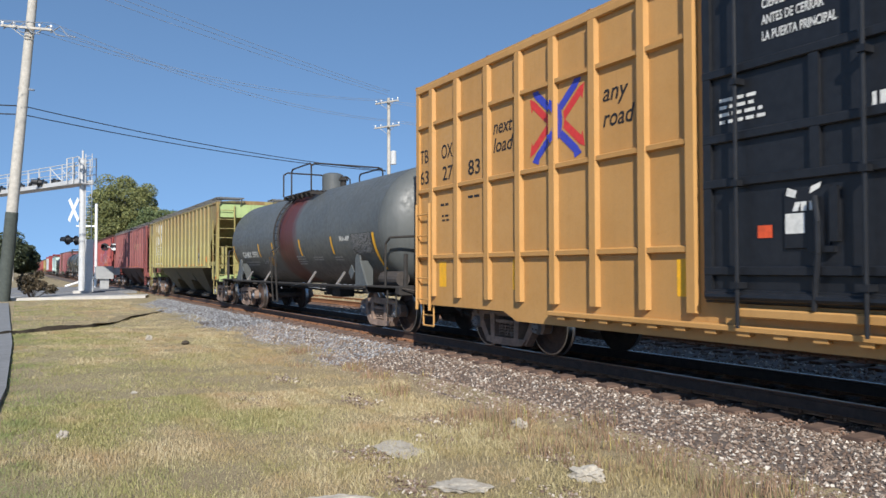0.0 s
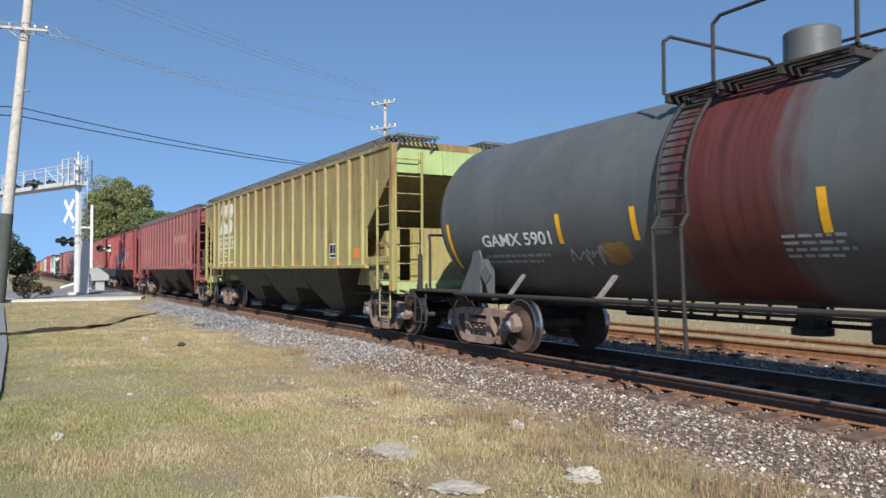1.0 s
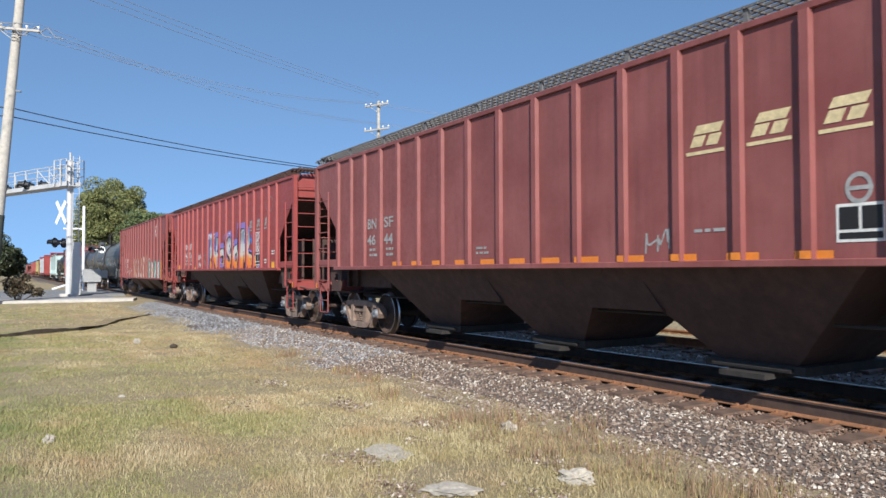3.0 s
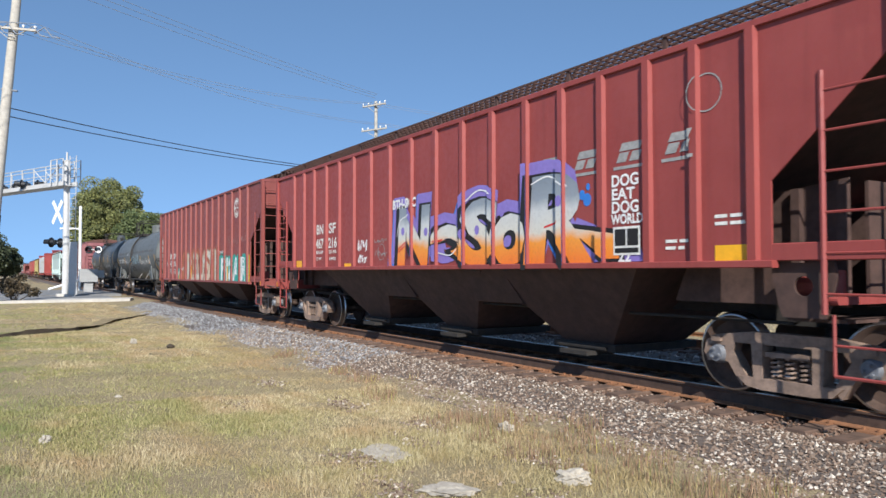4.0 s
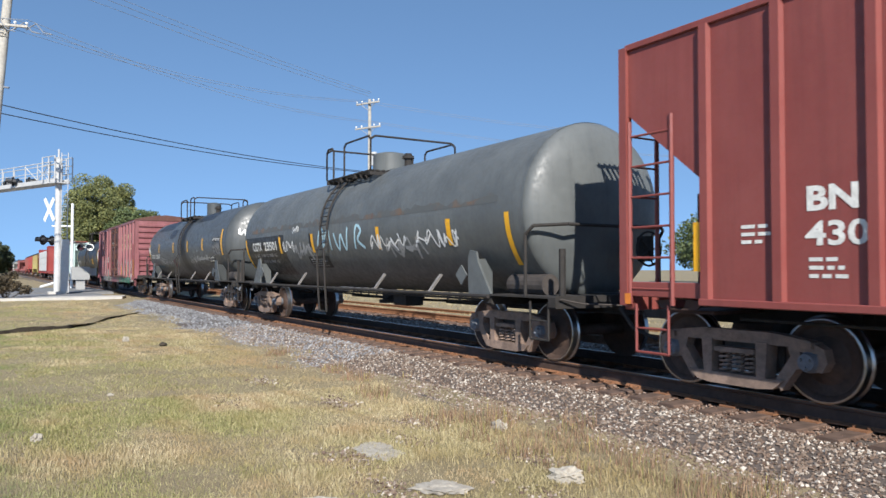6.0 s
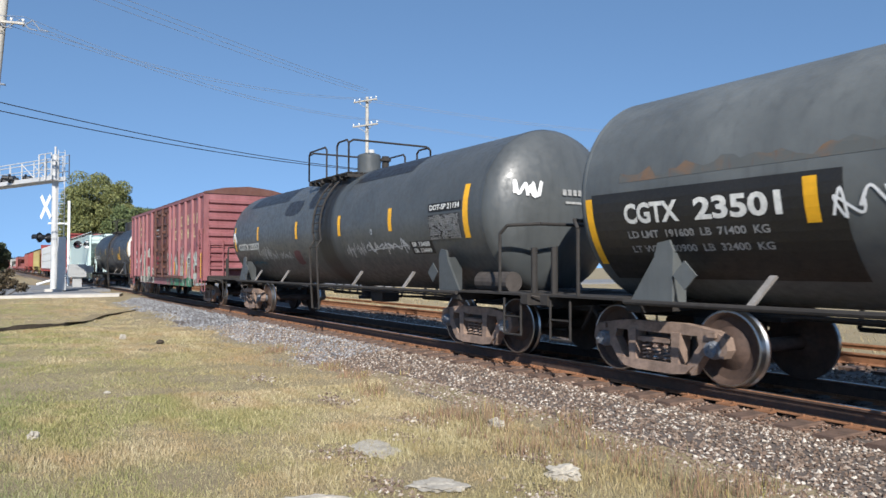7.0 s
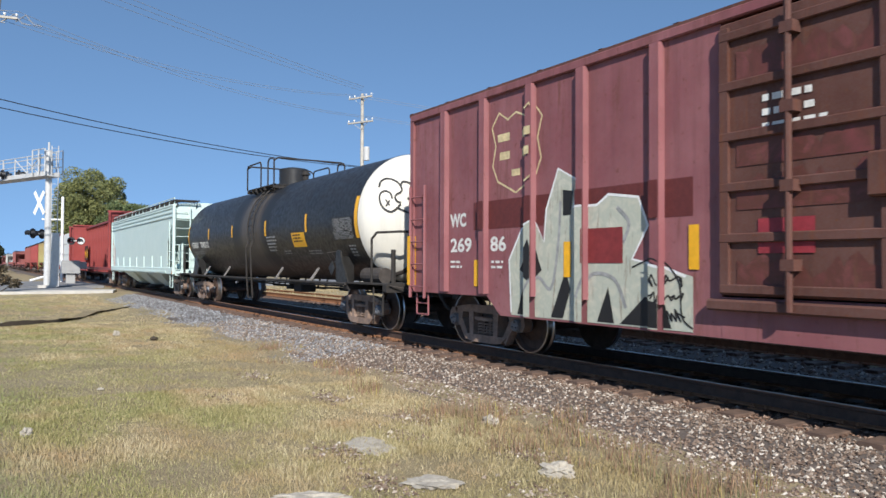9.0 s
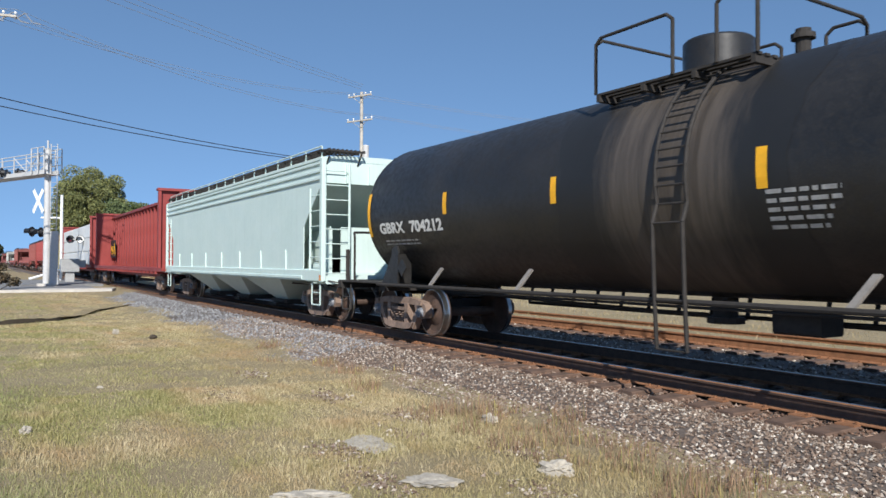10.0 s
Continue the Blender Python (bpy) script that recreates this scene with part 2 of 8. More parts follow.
M_STONE = stuff_material("mixed_ballast", [(0.0, (0.10, 0.062, 0.042)), (0.3, (0.165, 0.112, 0.08)), (0.6, (0.25, 0.185, 0.138)), (0.84, (0.35, 0.29, 0.235)), (0.94, (0.60, 0.54, 0.46))])
# oily stones between the rails, with the train's shade put into their colour
M_OILSHADE = stuff_material("oily_shaded_ballast", [(0.0, (0.012, 0.011, 0.011)), (0.6, (0.03, 0.028, 0.027)), (1.0, (0.06, 0.057, 0.055))])
M_CRIB = stuff_material("rust_dusted_ballast", [(0.0, (0.10, 0.055, 0.035)), (0.6, (0.20, 0.115, 0.075)), (1.0, (0.36, 0.27, 0.21))])
M_STONEB = stuff_material("blue_grey_ballast", [(0.0, (0.12, 0.12, 0.125)), (0.5, (0.20, 0.205, 0.215)), (1.0, (0.38, 0.385, 0.39))])
M_BED = plain("ballast_bed", (0.12, 0.095, 0.08), 0.95, vary=0.45, scale=22)


def blade_material():
    m, nt, b, v = mat_base("dry_grass_blades", 0.8)
    g = nt.nodes.new("ShaderNodeNewGeometry")
    dry = ramp(nt, g.outputs["Random Per Island"], [(0.0, (0.27, 0.20, 0.105)), (0.5, (0.45, 0.36, 0.21)), (1.0, (0.64, 0.55, 0.37))])
    grn = ramp(nt, g.outputs["Random Per Island"], [(0.0, (0.13, 0.145, 0.045)), (0.6, (0.26, 0.26, 0.09)), (1.0, (0.42, 0.38, 0.175))])
    f = noise_of(nt, v, 0.62, 4, 0.6)
    dry = blend(nt, ramp(nt, noise_of(nt, mapped(nt, v, (1.3, 1.3, 0.1)), 0.9, 4, 0.6), [(0.48, rgb(0)), (0.66, rgb(0.55))]), dry, (0.34, 0.21, 0.095))
    lanes = noise_of(nt, mapped(nt, v, (0.16, 1.1, 0.1)), 1.0, 4, 0.55, 0.8)
    dry = blend(nt, ramp(nt, lanes, [(0.46, rgb(0)), (0.62, rgb(0.7))]), dry, (0.33, 0.215, 0.105))
    dry = blend(nt, ramp(nt, noise_of(nt, v, 3.5, 5, 0.65), [(0.5, rgb(0)), (0.7, rgb(0.5))]), dry, (0.22, 0.18, 0.095))
    sep = nt.nodes.new("ShaderNodeSeparateXYZ")
    nt.links.new(v, sep.inputs[0])
    mr = nt.nodes.new("ShaderNodeMapRange")
    mr.inputs["From Min"].default_value, mr.inputs["From Max"].default_value = -6.2, -4.2
    mr.inputs["To Min"].default_value, mr.inputs["To Max"].default_value = 1.0, 0.40
    nt.links.new(sep.outputs["Y"], mr.inputs["Value"])
    lush = blend(nt, 1.0, ramp(nt, f, [(0.40, rgb(0.05)), (0.56, rgb(0.85))]), mr.outputs[0], "MULTIPLY")
    edge = nt.nodes.new("ShaderNodeMapRange")
    edge.inputs["From Min"].default_value, edge.inputs["From Max"].default_value = -7.5, -8.3
    nt.links.new(sep.outputs["Y"], edge.inputs["Value"])
    patch = blend(nt, 1.0, ramp(nt, noise_of(nt, v, 1.1, 3), [(0.45, rgb(0)), (0.6, rgb(0.9))]), edge.outputs[0], "MULTIPLY")
    c = blend(nt, lush, dry, grn)
    c = blend(nt, patch, c, (0.15, 0.19, 0.06))
    nt.links.new(c, b.inputs["Base Color"])
    return m


M_BLADE = blade_material()
M_WEED = stuff_material("dry_weeds", [(0.0, (0.17, 0.095, 0.055)), (0.5, (0.31, 0.19, 0.115)), (0.75, (0.38, 0.28, 0.165)), (0.9, (0.16, 0.17, 0.06)), (1.0, (0.45, 0.38, 0.10))])
M_ROCK = plain("pale_limestone", (0.41, 0.37, 0.305), 0.95, vary=0.35, scale=14)


# ---------------------------------------------------------------- mesh helpers
class Solid:
    """Collects plain solids, then becomes one mesh."""

    def __init__(self):
        self.v, self.f, self.mi, self.k = [], [], [], 0

    def add(self, verts, faces):
        n = len(self.v)
        self.v += [tuple(p) for p in verts]
        self.f += [tuple(n + i for i in q) for q in faces]
        self.mi += [self.k] * len(faces)
        return self

    def box(self, x0, x1, y0, y1, z0, z1):
        x0, x1, y0, y1, z0, z1 = min(x0, x1), max(x0, x1), min(y0, y1), max(y0, y1), min(z0, z1), max(z0, z1)
        return self.add([(x, y, z) for x in (x0, x1) for y in (y0, y1) for z in (z0, z1)],
                        [(0, 1, 3, 2), (4, 6, 7, 5), (0, 4, 5, 1), (2, 3, 7, 6), (0, 2, 6, 4), (1, 5, 7, 3)])

    def cbox(self, x0, x1, y0, y1, z0, z1, c=0.02):
        """A box with its upright and level long edges chamfered on the outer y sides."""
        pts = [(y0, z0 + c), (y0, z1 - c), (y0 + c, z1), (y1 - c, z1), (y1, z1 - c), (y1, z0 + c), (y1 - c, z0), (y0 + c, z0)]
        return self.prism([(y, z) for y, z in pts], x0, x1, "x")

    def prism(self, pts, a, b, axis="y"):
        """A polygon swept along an axis: pts are (x, z) for y, (y, z) for x, (x, y) for z."""
        n = len(pts)
        put = {"y": lambda p, t: (p[0], t, p[1]), "x": lambda p, t: (t, p[0], p[1]), "z": lambda p, t: (p[0], p[1], t)}[axis]
        vs = [put(p, a) for p in pts] + [put(p, b) for p in pts]
        area = sum(pts[i][0] * pts[(i + 1) % n][1] - pts[(i + 1) % n][0] * pts[i][1] for i in range(n))
        flip = (area > 0) == (axis == "y")
        if (b < a):
            flip = not flip
        fs = [tuple(range(n)), tuple(range(2 * n - 1, n - 1, -1))] + [(i, i + n, (i + 1) % n + n, (i + 1) % n) for i in range(n)]
        if not flip:
            fs = [q[::-1] for q in fs]
        return self.add(vs, [q[::-1] for q in fs])

    def hull8(self, low, high):
        """A block between two quads (each four points, the same order)."""
        return self.add(list(low) + list(high), [(3, 2, 1, 0), (4, 5, 6, 7), (0, 1, 5, 4), (1, 2, 6, 5), (2, 3, 7, 6), (3, 0, 4, 7)])

    def cyl(self, p, q, r, seg=8, r2=None):
        p, q = Vector(p), Vector(q)
        d = (q - p).normalized()
        u = d.orthogonal().normalized()
        w = d.cross(u)
        r2 = r if r2 is None else r2
        ring = [(math.cos(2 * math.pi * i / seg), math.sin(2 * math.pi * i / seg)) for i in range(seg)]
        vs = [p + (u * c + w * s) * r for c, s in ring] + [q + (u * c + w * s) * r2 for c, s in ring]
        fs = [(i, (i + 1) % seg, (i + 1) % seg + seg, i + seg) for i in range(seg)]
        fs += [tuple(range(seg - 1, -1, -1)), tuple(range(seg, 2 * seg))]
        return self.add(vs, fs)

    def pipe(self, pts, r, seg=6):
        for p, q in zip(pts, pts[1:]):
            self.cyl(p, q, r, seg)
        return self

    def turned(self, prof, seg=32, axis="y", at=(0, 0, 0)):
        """A profile of (along, radius) turned about an axis."""
        vs, fs, n = [], [], len(prof)
        for i in range(seg):
            a = 2 * math.pi * i / seg
            c, s = math.cos(a), math.sin(a)
            for t, r in prof:
                p = (r * c, t, r * s) if axis == "y" else ((t, r * c, r * s) if axis == "x" else (r * c, r * s, t))
                vs.append((p[0] + at[0], p[1] + at[1], p[2] + at[2]))
        for i in range(seg):
            j = (i + 1) % seg
            for k in range(n - 1):
                q = (i * n + k, i * n + k + 1, j * n + k + 1, j * n + k)
                fs.append(q if axis == "y" else q[::-1])
        return self.add(vs, fs)

    def mesh(self, name, mats, smooth=False):
        me = bpy.data.meshes.new(name)
        me.from_pydata(self.v, [], self.f)
        for m in (mats if isinstance(mats, (list, tuple)) else [mats]):
            me.materials.append(m)
        me.polygons.foreach_set("material_index", self.mi)
        me.validate()
        if smooth:
            me.shade_smooth()
            me.set_sharp_from_angle(angle=radians(35))
        me.update()
        return me


def part(name, solid, mat, parent, label="", smooth=False, at=None):
    me = solid if isinstance(solid, bpy.types.Mesh) else solid.mesh(name, mat, smooth)
    ob = new(name, me)
    ob.parent = parent
    if at is not None:
        ob.matrix_basis = at
    if label:
        tagged(ob, label)
    return ob


def thing(name, label, category, group="", kind=""):
    return tagged(new(name), label, category, group, kind)


def solo(name, solid, mat, label, category="", group="", kind="", smooth=False):
    return tagged(new(name, solid.mesh(name, mat, smooth)), label, category, group, kind)


_glyphs = {}


def glyphs(text, size, bold=0.0, shear=0.0, space=1.0):
    """Flat lettering in the built-in font: vertices (x, z) from the lower left, and faces."""
    key = (text, size, bold, shear, space)
    if key not in _glyphs:
        cu = bpy.data.curves.new("lettering", "FONT")
        cu.body, cu.size, cu.offset, cu.shear, cu.space_character = text, size, bold, shear, space
        cu.resolution_u = 3
        ob = new("lettering", cu)
        me = ob.to_mesh()
        _glyphs[key] = ([(v.co.x, v.co.y) for v in me.vertices], [tuple(p.vertices) for p in me.polygons])
        ob.to_mesh_clear()
        bpy.data.objects.remove(ob)
        bpy.data.curves.remove(cu)
    return _glyphs[key]


def text_width(g):
    return max(p[0] for p in g[0]) - min(p[0] for p in g[0]) if g[0] else 0


SHIFT = {}


def flat_mark(name, shapes, mat, parent, y, label="", ribs=(), depth=0.0, wrap=None):
    """Paint on a side: shapes are ([(x, z)...], faces). ribs: stretches (x0, x1) that stand depth proud.
    wrap: (centre z, radius) of a tank on which the paint lies."""
    bm = bmesh.new()
    dx = SHIFT.get(parent.name, 0.0)
    for vs, fs in shapes:
        made = [bm.verts.new((p[0] + dx, 0, p[1])) for p in vs]
        for q in fs:
            try:
                bm.faces.new([made[i] for i in q])
            except ValueError:
                pass
    for x0, x1 in ribs:
        for x in (x0, x1):
            geo = bm.verts[:] + bm.edges[:] + bm.faces[:]
            cut = bmesh.ops.bisect_plane(bm, geom=geo, plane_co=(x, 0, 0), plane_no=(1, 0, 0), dist=1e-4)
            edges = [e for e in cut["geom_cut"] if isinstance(e, bmesh.types.BMEdge)]
            if edges:
                bmesh.ops.split_edges(bm, edges=edges)
    if wrap:
        zs = [v.co.z for v in bm.verts]
        k = math.floor(min(zs) / 0.12)
        while k * 0.12 < max(zs):
            geo = bm.verts[:] + bm.edges[:] + bm.faces[:]
            bmesh.ops.bisect_plane(bm, geom=geo, plane_co=(0, 0, k * 0.12), plane_no=(0, 0, 1), dist=1e-4)
            k += 1
    for q in bm.faces:
        cx = q.calc_center_median().x
        if any(x0 < cx < x1 for x0, x1 in ribs):
            for v in q.verts:
                v.co.y = -depth
    for v in bm.verts:
        if wrap:
            zc, r = wrap
            a = v.co.z / r
            v.co = (v.co.x, -(r + 0.008) * math.cos(a), zc + (r + 0.008) * math.sin(a))
        else:
            v.co.y += y
    for q in bm.faces:
        q.normal_update()
        if q.normal.y > 0:
            q.normal_flip()
    me = bpy.data.meshes.new(name)
    bm.to_mesh(me)
    bm.free()
    me.materials.append(mat)
    return part(name, me, None, parent, label)


def word(text, x, z, size, bold=0.0, shear=0.0, space=1.0, width=None):
    """Lettering that begins at x with its foot at z; width squeezes it to that length."""
    g = glyphs(text, size, bold, shear, space)
    k = width / text_width(g) if width else 1.0
    return ([(x + p[0] * k, z + p[1]) for p in g[0]], g[1])


def quad(x0, x1, z0, z1, lean=0.0):
    return ([(x0, z0), (x1, z0), (x1 + lean, z1), (x0 + lean, z1)], [(0, 1, 2, 3)])


def poly(pts):
    return (list(pts), [tuple(range(len(pts)))])


def disc(x, z, rx, rz, seg=28, a0=0.0, a1=2 * math.pi, inner=0.0):
    out = [(x + rx * math.cos(a0 + (a1 - a0) * i / seg), z + rz * math.sin(a0 + (a1 - a0) * i / seg)) for i in range(seg + 1)]
    if inner:
        inn = [(x + (p[0] - x) * inner, z + (p[1] - z) * inner) for p in out]
        return (out + inn, [(i, i + 1, seg + 2 + i, seg + 1 + i) for i in range(seg)])
    return (out[:-1] if a1 - a0 > 6.2 else out + [(x, z)], [tuple(range(seg if a1 - a0 > 6.2 else seg + 2))])


def ribbon(pts, w):
    """A painted stroke of width w along points."""
    vs, n = [], len(pts)
    for i, p in enumerate(pts):
        a, b = Vector(pts[max(0, i - 1)]), Vector(pts[min(n - 1, i + 1)])
        d = (b - a).normalized()
        vs += [(p[0] - d.y * w / 2, p[1] + d.x * w / 2), (p[0] + d.y * w / 2, p[1] - d.x * w / 2)]
    return (vs, [(2 * i, 2 * i + 1, 2 * i + 3, 2 * i + 2) for i in range(n - 1)])


def small_print(x, z, rows, width, rh=0.07, seed=1):
    """Rows of unreadable print as short bars."""
    rnd, out = random.Random(seed), []
    for i in range(rows):
        a = x
        end = x + width * rnd.uniform(0.7, 1.0)
        while a < end:
            w = rnd.uniform(0.06, 0.2)
            out.append(quad(a, min(a + w, end), z - i * rh * 1.6, z - i * rh * 1.6 + rh * 0.75))
            a += w + 0.035
    return out


# ---------------------------------------------------------------- running gear
SPEED = 15.723      # metres a second, towards +x
WHEEL_R = 0.457
HALF_BASE = 0.889


def wheelset_mesh():
    s = Solid()
    for k in (-1, 1):
        prof = [(0.62 * k, 0.10), (0.66 * k, 0.16), (0.70 * k, 0.30), (0.675 * k, 0.40), (0.675 * k, 0.482), (0.70 * k, 0.486)]
        s.k = 0
        s.turned(prof[::k], 40)
        s.k = 1
        s.turned([(0.70 * k, 0.486), (0.722 * k, 0.462), (0.81 * k, 0.455)][::k], 40)
        s.k = 1
        s.turned([(0.81 * k, 0.455), (0.814 * k, 0.448), (0.814 * k, 0.432)][::k], 40)
        s.k = 0
        s.turned([(0.814 * k, 0.432), (0.80 * k, 0.405), (0.755 * k, 0.37), (0.735 * k, 0.26), (0.79 * k, 0.16), (0.81 * k, 0.12), (0.81 * k, 0.0)][::k], 40)
        s.k = 2
        s.turned([(0.84 * k, 0.0), (0.84 * k, 0.115), (1.06 * k, 0.115), (1.075 * k, 0.105), (1.10 * k, 0.095), (1.125 * k, 0.09), (1.13 * k, 0.0)][::k], 20)
        for i in range(3):
            a = 2 * math.pi * i / 3
            c = (0.055 * math.cos(a), 1.125 * k, 0.055 * math.sin(a))
            s.cyl(c, (c[0], 1.155 * k, c[2]), 0.018, 6)
    s.k = 0
    s.cyl((0, -0.7, 0), (0, 0.7, 0), 0.09, 14)
    return s.mesh("wheelset", [M_WHEEL, M_TREAD, M_CAP], smooth=True)


def sideframe_solid(k):
    """One cast side frame: top chord, columns, raking legs, spring seat and pedestal jaws."""
    s = Solid()
    y0, y1 = 0.925 * k, 1.07 * k
    wide0, wide1 = 0.90 * k, 1.10 * k

    def bar(pts, a=y0, b=y1):
        s.prism(pts, min(a, b), max(a, b), "y")

    bar([(-0.80, 0.60), (0.80, 0.60), (0.74, 0.70), (0.45, 0.735), (-0.45, 0.735), (-0.74, 0.70)])
    bar([(-0.62, 0.235), (0.62, 0.235), (0.50, 0.13), (0.30, 0.105), (-0.30, 0.105), (-0.50, 0.13)], wide0, wide1)
    for e in (-1, 1):
        def m(pts):
            return [(e * x, z) for x, z in pts][::e]
        bar(m([(0.70, 0.70), (0.90, 0.68), (1.06, 0.60), (1.09, 0.46), (1.03, 0.36), (0.97, 0.37), (0.985, 0.55), (0.80, 0.575), (0.79, 0.37), (0.72, 0.37), (0.66, 0.58)]))
        bar(m([(0.79, 0.42), (0.70, 0.52), (0.50, 0.22), (0.58, 0.12)]))
        bar(m([(0.29, 0.20), (0.40, 0.20), (0.43, 0.62), (0.29, 0.62)]), wide0, wide1)
        s.box(e * 0.78, e * 1.0, y0, y1, 0.555, 0.60)
        s.box(e * 0.83, e * 0.95, wide0, 1.115 * k, 0.60, 0.665)
    s.box(-0.26, 0.26, wide0, 1.09 * k, 0.475, 0.53)
    return s


def truck_meshes():
    sf = {k: sideframe_solid(k).mesh("side_frame", M_TRUCK) for k in (-1, 1)}
    spring = Solid()
    for cx in (-0.17, 0.0, 0.17):
        prev = None
        for i in range(0, 49):
            a = i / 10 * 2 * math.pi
            p = (cx + 0.062 * math.cos(a), 0.062 * math.sin(a), 0.235 + 0.235 * i / 48)
            if prev:
                spring.cyl(prev, p, 0.016, 4)
            prev = p
    spring = spring.mesh("spring_set", M_TRUCK)
    b = Solid()
    b.cbox(-0.22, 0.22, -0.95, 0.95, 0.46, 0.66, 0.03)
    b.cyl((0, 0, 0.64), (0, 0, 0.78), 0.2, 16)
    for e in (-1, 1):
        b.box(e * 0.36, e * 0.44, -0.7, 0.7, 0.40, 0.50)
        for k in (-0.76, 0.76):
            b.box(e * 0.40, e * 0.47, k - 0.09, k + 0.09, 0.33, 0.57)
        b.pipe([(e * 0.40, -0.1, 0.44), (e * 0.2, 0, 0.30), (0, 0, 0.30)], 0.03)
    return sf, spring, b.mesh("bolster", M_TRUCKD)


WHEELSET = wheelset_mesh()
FRAMES, SPRINGS, BOLSTER = truck_meshes()
WHEELS = []


def truck(parent, x):
    bol = part("truck_bolster", BOLSTER, None, parent, at=pose(x, 0, 0))
    for k in (-1, 1):
        part("side_frame", FRAMES[k], None, bol)
        tagged(part("spring_set", SPRINGS, None, bol, at=pose(0, 1.0 * k, 0)), kind="stuff")
    for e in (-1, 1):
        w = part("wheelset", WHEELSET, None, bol, at=pose(e * HALF_BASE, 0, WHEEL_R))
        WHEELS.append((w, e * HALF_BASE, random.uniform(0, 360)))


def coupler(parent, x, e, mat=None):
    s = Solid()
    s.box(x - e * 1.2, x + e * 0.02, -0.19, 0.19, 0.74, 1.06)
    s.cbox(x, x + e * 0.42, -0.09, 0.09, 0.80, 0.95, 0.02)
    s.prism([(x + e * 0.40, -0.16), (x + e * 0.72, -0.12), (x + e * 0.74, 0.02), (x + e * 0.60, 0.06), (x + e * 0.62, 0.16), (x + e * 0.40, 0.15)][::int(e)], 0.72, 1.02, "z")
    s.pipe([(x + e * 0.1, -0.35, 0.85), (x + e * 0.35, -0.3, 0.55), (x + e * 0.62, -0.12, 0.42)], 0.028, 8)
    s.pipe([(x + e * 0.04, -1.45, 1.0), (x + e * 0.12, -1.1, 0.93), (x + e * 0.3, -0.5, 0.9)], 0.014, 6)
    part("coupler", s, mat or M_TRUCKD, parent)


def ladder(parent, foot, top, out, along, width, rungs, mat, r=0.014, stile=0.03, name="ladder"):
    """Stiles and rungs in an upright plane; along: unit vector of the rungs."""
    a = Vector(along) * width / 2
    foot, top = Vector(foot), Vector(top)
    stiles = [part("ladder_stile", Solid().cyl(foot + a * k, top + a * k, stile, 6), mat, parent) for k in (-1, 1)]
    rung = Solid().cyl(-a, a, r, 6).mesh("rung", mat)
    for i in range(rungs):
        part("rung", rung, None, stiles[0], at=Matrix.Translation(foot.lerp(top, (i + 0.5) / rungs)))
    return stiles[0]


def stirrup(parent, x, y, z, mat, w=0.4, drop=0.55):
    s = Solid()
    s.pipe([(x - w / 2, y, z), (x - w / 2, y, z - drop), (x + w / 2, y, z - drop), (x + w / 2, y, z)], 0.018, 6)
    s.pipe([(x - w / 2, y, z - drop / 2), (x + w / 2, y, z - drop / 2)], 0.014, 6)
    part("step", s, mat, parent)


def brake_wheel(parent, x, y, z):
    s = Solid()
    ring = [(x, y + 0.27 * math.cos(i * math.pi / 10), z + 0.27 * math.sin(i * math.pi / 10)) for i in range(21)]
    s.pipe(ring, 0.018, 6)
    for i in range(5):
        a = i * 2 * math.pi / 5
        s.cyl((x, y, z), (x, y + 0.27 * math.cos(a), z + 0.27 * math.sin(a)), 0.014, 5)
    s.cbox(x - 0.14, x - 0.01, y - 0.12, y + 0.12, z - 0.2, z + 0.2, 0.03)
    part("hand_brake", s, M_UNDER, parent)


CARS = []


def car_empty(name, label, centre, category="freight car"):
    ob = thing(name, label, category, "cars of the passing train")
    ob.matrix_basis = pose(centre, 0, 0)
    CARS.append((ob, centre))
    return ob


# ---------------------------------------------------------------- covered hoppers
def holed_plate(e, xc, top, y):
    """A tapered plate under the sill with a round lightening hole."""
    s, n, zc, r = Solid(), 20, (top + 0.95) / 2 + 0.04, 0.10
    ring, edge = [], []
    for i in range(n):
        a = 2 * math.pi * i / n
        c, d = math.cos(a), math.sin(a)
        t = 10.0
        if d:
            t = min(t, ((top if d > 0 else 0.95) - zc) / d)
        half = lambda z: 0.25 + 0.13 * (z - 0.95) / (top - 0.95)
        while abs(c * t) > half(zc + d * t):
            t *= 0.97
        ring.append((xc * e + c * r, zc + d * r))
        edge.append((xc * e + c * t, zc + d * t))
    for yy in (y - 0.015, y + 0.015):
        vs = [(p[0], yy, p[1]) for p in ring + edge]
        s.add(vs, [(i, (i + 1) % n, n + (i + 1) % n, n + i) for i in range(n)])
    vs = [(p[0], y - 0.015, p[1]) for p in ring + edge] + [(p[0], y + 0.015, p[1]) for p in ring + edge]
    s.add(vs, [(i, 2 * n + i, 2 * n + (i + 1) % n, (i + 1) % n) for i in range(n)] + [(n + i, n + (i + 1) % n, 3 * n + (i + 1) % n, 3 * n + i) for i in range(n)])
    return s


